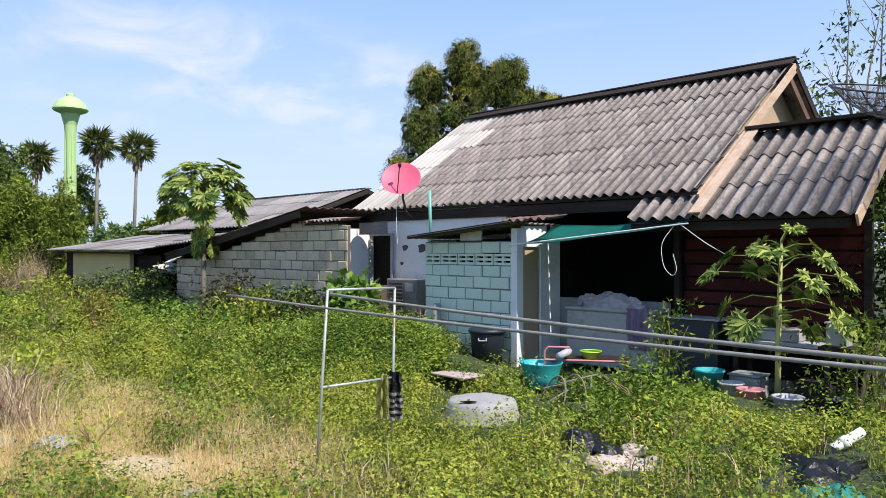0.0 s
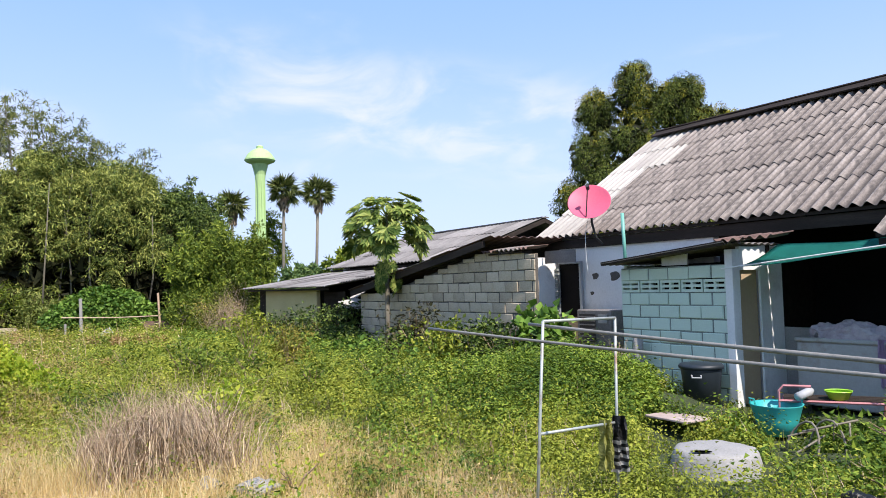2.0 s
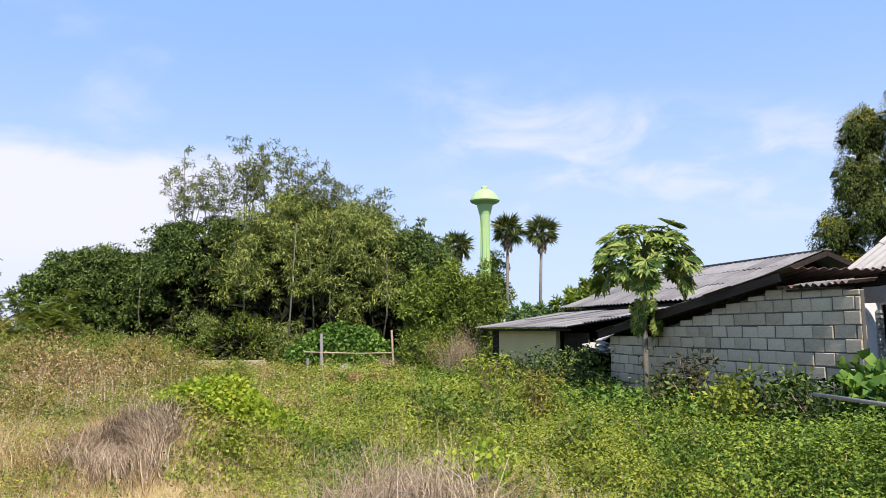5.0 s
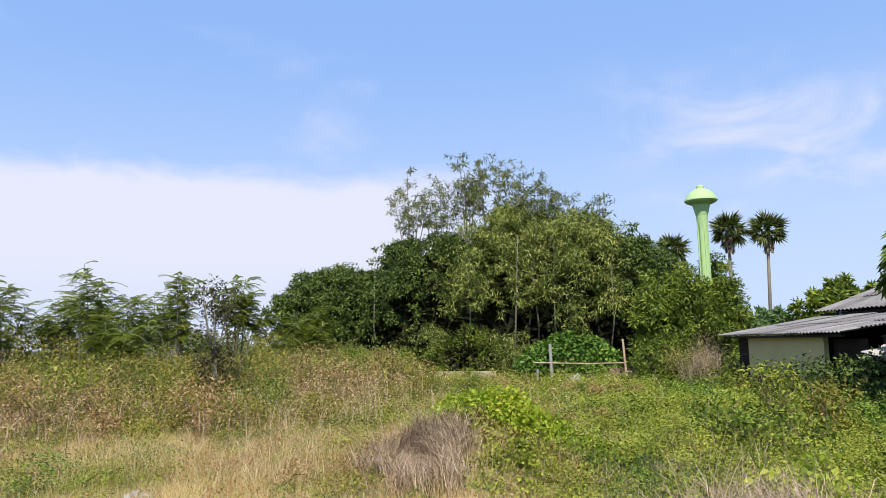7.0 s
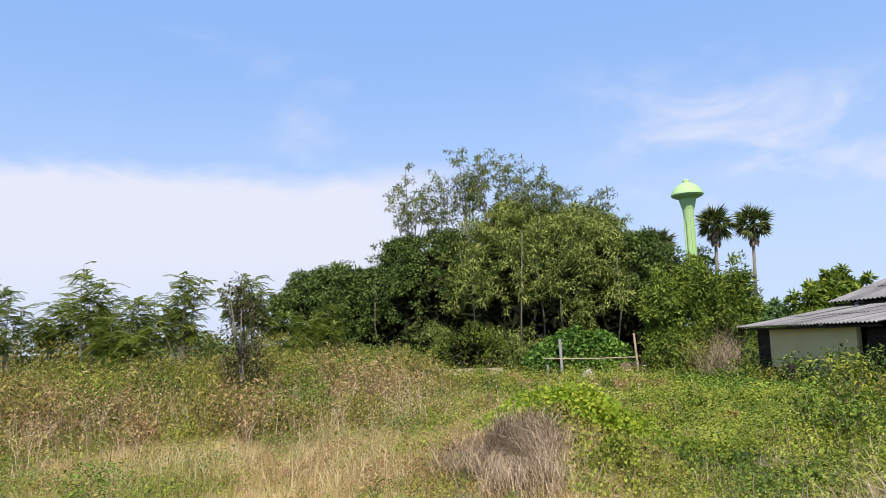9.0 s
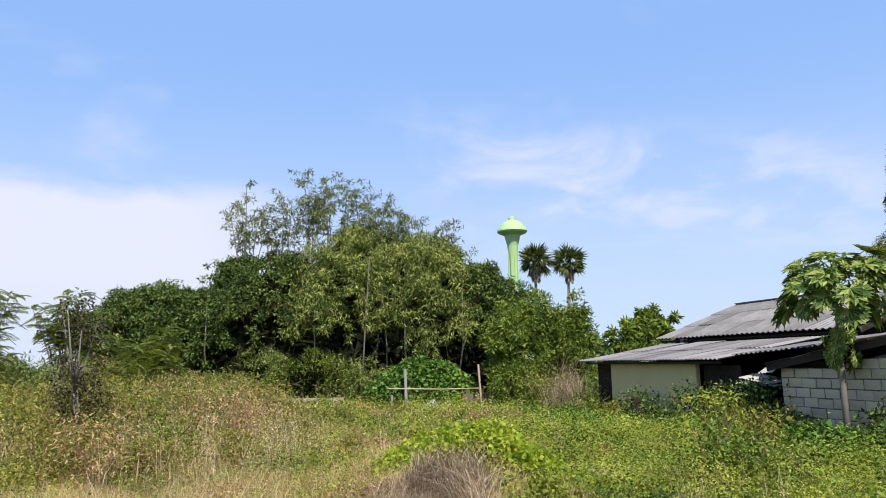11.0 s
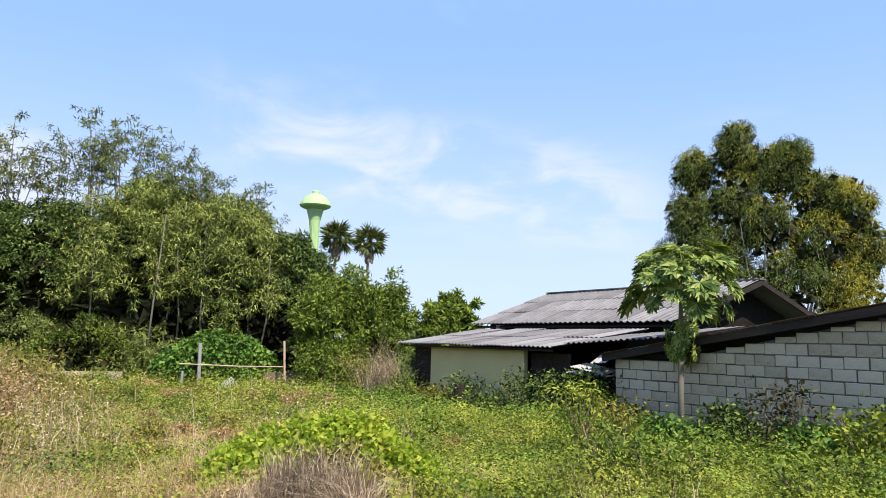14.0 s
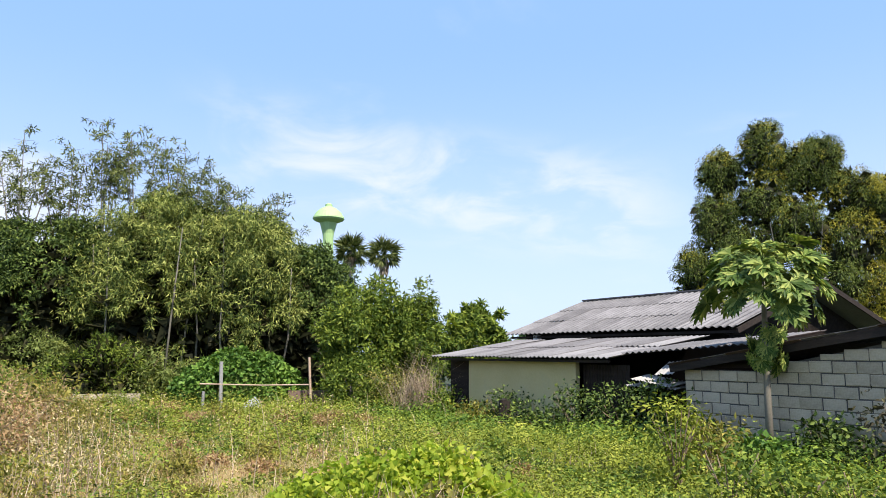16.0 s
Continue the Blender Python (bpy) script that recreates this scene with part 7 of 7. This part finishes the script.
def mesh_dish():
    t = thing("mesh_dish", -3.05, 10.75, 2.2, "large black wire-mesh satellite dish over the side roof", "satellite dish")
    c, R = Vector((-2.95, 10.65, 3.86)), 0.78
    part("mast", tube(bmesh.new(), [(-3.02, 11.0, 2.2), (-3.0, 10.9, 3.4)], 0.03, 8), M['black'], t)
    part("mast_foot", boxed(-3.1, -2.9, 10.9, 11.1, 0.0, 2.2), M['darkwood'], t)
    n = Vector((0.25, -0.2, 1)).normalized()
    rot = Matrix.Translation(c) @ n.to_track_quat('Z', 'Y').to_matrix().to_4x4()

    def on(r, a):
        return rot @ Vector((r * math.cos(a), r * math.sin(a), 0.36 * (r / R) ** 2 - 0.28))
    for k in range(16):
        part("rib", tube(bmesh.new(), [on(R * s, k * math.pi / 8) for s in (0.05, 0.35, 0.7, 1)], 0.006, 4), M['black'], t)
    for s in (0.25, 0.5, 0.75, 1.0):
        part("hoop", tube(bmesh.new(), [on(R * s, a) for a in np.linspace(0, 2 * math.pi, 33)], 0.012 if s == 1 else 0.005, 4, closed=False), M['black'], t)
    V, F = [], []
    for i in range(60):
        for j in range(48):
            r0, r1, a0, a1 = R * i / 60, R * (i + 0.42) / 60, 2 * math.pi * j / 48, 2 * math.pi * (j + 1) / 48
            o = len(V)
            V += [on(min(r0, R), a0)[:], on(min(r0, R), a1)[:], on(min(r1, R), a1)[:], on(min(r1, R), a0)[:]]
            F.append((o, o + 1, o + 2, o + 3))
    b = BASE[t.name][0]
    V = np.array(V) - np.array(b)
    link("wire_mesh", raw_mesh("wire_mesh", V, F, M['black']), None, t)


mesh_dish()


def small_fittings():
    solo("green_pipe", tube(bmesh.new(), [(-10.72, 10.32, 2.1), (-10.74, 10.30, 3.15)], 0.032, 12), M['greenpipe'], -10.72, 10.32, 2.1, "upright green plastic pipe beside the eave", "pipe", smooth=True)
    a = thing("air_cooler", -11.55, 10.45, 0, "dirty grey fan unit with a dark grille by the wall", "fan unit")
    part("body", boxed(-12.0, -11.1, 10.3, 10.62, 0.75, 1.42, bevel=0.015), M['zinc'], a)
    part("grille", boxed(-11.92, -11.5, 10.285, 10.299, 0.82, 1.34), M['black'], a)
    for i in range(7):
        part("slat", boxed(-11.92, -11.5, 10.275, 10.284, 0.84 + i * 0.073, 0.862 + i * 0.073), M['zinc'], a)
    part("switch_box", boxed(-11.42, -11.2, 10.285, 10.299, 1.18, 1.34), M['whitebox'], a)
    part("stand", boxed(-11.95, -11.15, 10.35, 10.6, 0.0, 0.748), M['darkwood'], a)
    solo("stump_post", tube(bmesh.new(), [(-9.85, 9.62, 0.0), (-9.85, 9.62, 1.02), (-9.85, 9.62, 1.06)], [0.085, 0.08, 0.05], 12), M['concrete'], -9.85, 9.62, 0, "grey concrete post stub before the mint wall", "post", smooth=True)
    # awning
    bm = bmesh.new()
    nu, nv = 18, 8
    rows = []
    for j in range(nv + 1):
        row = []
        for i in range(nu + 1):
            s, r = i / nu, j / nv
            u = -7.98 + 2.58 * s
            front = Vector((u, 9.62 + 0.30 * s, 2.10 + 0.28 * s))
            rear = Vector((u, 10.62, 2.42 + 0.10 * s))
            q = front.lerp(rear, r)
            q.z -= 0.05 * math.sin(math.pi * s) + 0.03 * math.sin(math.pi * r) + 0.012 * math.sin(9 * s + 4 * r)
            row.append(bm.verts.new(q))
        rows.append(row)
    for j in range(nv):
        for i in range(nu):
            bm.faces.new((rows[j][i], rows[j][i + 1], rows[j + 1][i + 1], rows[j + 1][i]))
    bmesh.ops.solidify(bm, geom=bm.faces[:], thickness=0.006)
    w = thing("awning", -8.0, 9.7, 2.05, "teal tarpaulin awning stretched from washroom to side roof", "awning")
    part("sheet", bm, M['tarp'], w, smooth=True)
    part("edge_pole", tube(bmesh.new(), [(-8.22, 9.61, 2.08), (-5.3, 9.94, 2.37)], 0.012, 6), M['whitepipe'], w)
    part("cord", tube(bmesh.new(), eased([(-5.5, 9.95, 2.36), (-5.62, 9.82, 2.1), (-5.58, 9.78, 1.8), (-5.45, 9.76, 1.66), (-5.38, 9.76, 1.74), (-5.44, 9.78, 1.95)]), 0.004, 5), M['whitepipe'], w)
    part("cord", tube(bmesh.new(), eased([(-5.45, 9.95, 2.38), (-5.1, 10.05, 2.1), (-4.9, 10.2, 1.95)]), 0.004, 5), M['whitepipe'], w)


small_fittings()


def field_fence():
    f = at("fence", -21.65, 27.5, 0, "thin old fence of two posts and a rail", "fence")
    part("post", tube(bmesh.new(), [(0, 0, -0.1), (-0.05, 0.0, 1.80)], 0.065, 8), M['concrete'], f, "pale concrete post", own=True)
    part("post", tube(bmesh.new(), [(2.85, 1.2, -0.1), (2.74, 1.15, 1.95)], 0.045, 6), M['rawwood'], f, own=True)
    part("post", tube(bmesh.new(), [(-0.5, -0.35, -0.1), (-0.47, -0.36, 0.78)], 0.05, 6), M['concrete'], f, own=True)
    part("rail", tube(bmesh.new(), [(-0.6, -0.42, 1.04), (1.2, 0.75, 0.97), (2.82, 1.2, 1.0)], 0.026, 6), M['rawwood'], f, own=True)
    b = at("tilted_board", -20.45, 27.2, 0.05, "pale board leaning in the grass behind the field", "board", 30)
    bm = bmesh.new()
    slab_between(bm, (-0.3, 0, 0.0), (0.35, 0.1, 0.42), 0.5, 0.04, up=(0, -0.6, 0.8))
    part("panel", bm, M['whitebox'], b, own=True)
    w = at("low_wall", -18.0, 30.2, 0, "low dark brick wall at the foot of the grove", "wall", 30)
    part("body", boxed(-2.2, 1.4, -0.06, 0.06, -0.1, 0.75), M['rust'], w, own=True)
    w = at("low_wall", -26.5, 27.2, 0, "low grey wall behind the grass", "wall", 33)
    part("body", boxed(-1.5, 1.5, -0.06, 0.06, -0.1, 0.62), M['block'], w, own=True)
    s = at("tree_stump", -11.0, 22.9, 0, "dark weathered stump before the cream wall", "stump")
    part("body", lumpy(lathe(bmesh.new(), [(0.2, -0.1), (0.16, 0.5), (0.13, 0.95), (0.05, 1.0)], 12), 0.06, 0.3), M['darkwood'], s, own=True)


field_fence()


# thin trees behind the side roof
def thin_tree(x, y, h, seed, n, leaf):
    g = random.Random(seed)
    bm = bmesh.new()
    tips = []
    top = Vector((0, 0, h * 0.5))
    tube(bm, [(0, 0, -0.1), top], [0.10, 0.06], 7)
    for i in range(9):
        a = g.uniform(0, 6.28)
        e = top + Vector((math.cos(a) * g.uniform(.4, 1.4), math.sin(a) * g.uniform(.4, 1.4), h * g.uniform(.15, .5)))
        m = top.lerp(e, 0.5) + Vector((g.uniform(-.2, .2), g.uniform(-.2, .2), 0.1))
        tube(bm, [top, m, e], [0.035, 0.02, 0.006], 5)
        for j in range(3):
            q = m.lerp(e, g.random())
            w = q + Vector((g.uniform(-.5, .5), g.uniform(-.5, .5), g.uniform(.2, .9)))
            tube(bm, [q, w], [0.01, 0.003], 4, closed=False)
            tips += [w, q]
    C = np.array([t[:] for t in tips if g.random() < leaf])
    tree("thin_tree", x, y, "thin straggly tree with sparse leaves behind the roof", "tree", bm, [("crown", clump_leaves(C, np.full((len(C), 3), 0.3), n, 0.13, 0.07, droop=0.4, shell=0.1), M['darktree'])], M['bark'])


shrub_tree(6.7, 10.7, 1.25, 3.0, M['darktree'], "dark leafy shrub at the corner of the side room", 7000, 0.10, 0.055, "shrub", seed=22)
thin_tree(8.1, 14.9, 6.9, 3, 26, 0.6)
thin_tree(7.0, 17.0, 5.6, 5, 16, 0.45)
# shrub out of view, added to keep the sun off the side room
shrub_tree(7.6, 9.6, 1.9, 4.2, M['darktree'], "unseen dark leafy shrub added to shade the side room", 9000, 0.12, 0.06, "shrub", seed=21)
p = uv(-10.05, 9.45)
twig_pile(p.x, p.y, 0.45, 1.0, 260, "thin dry sticks leaning by the mint wall")
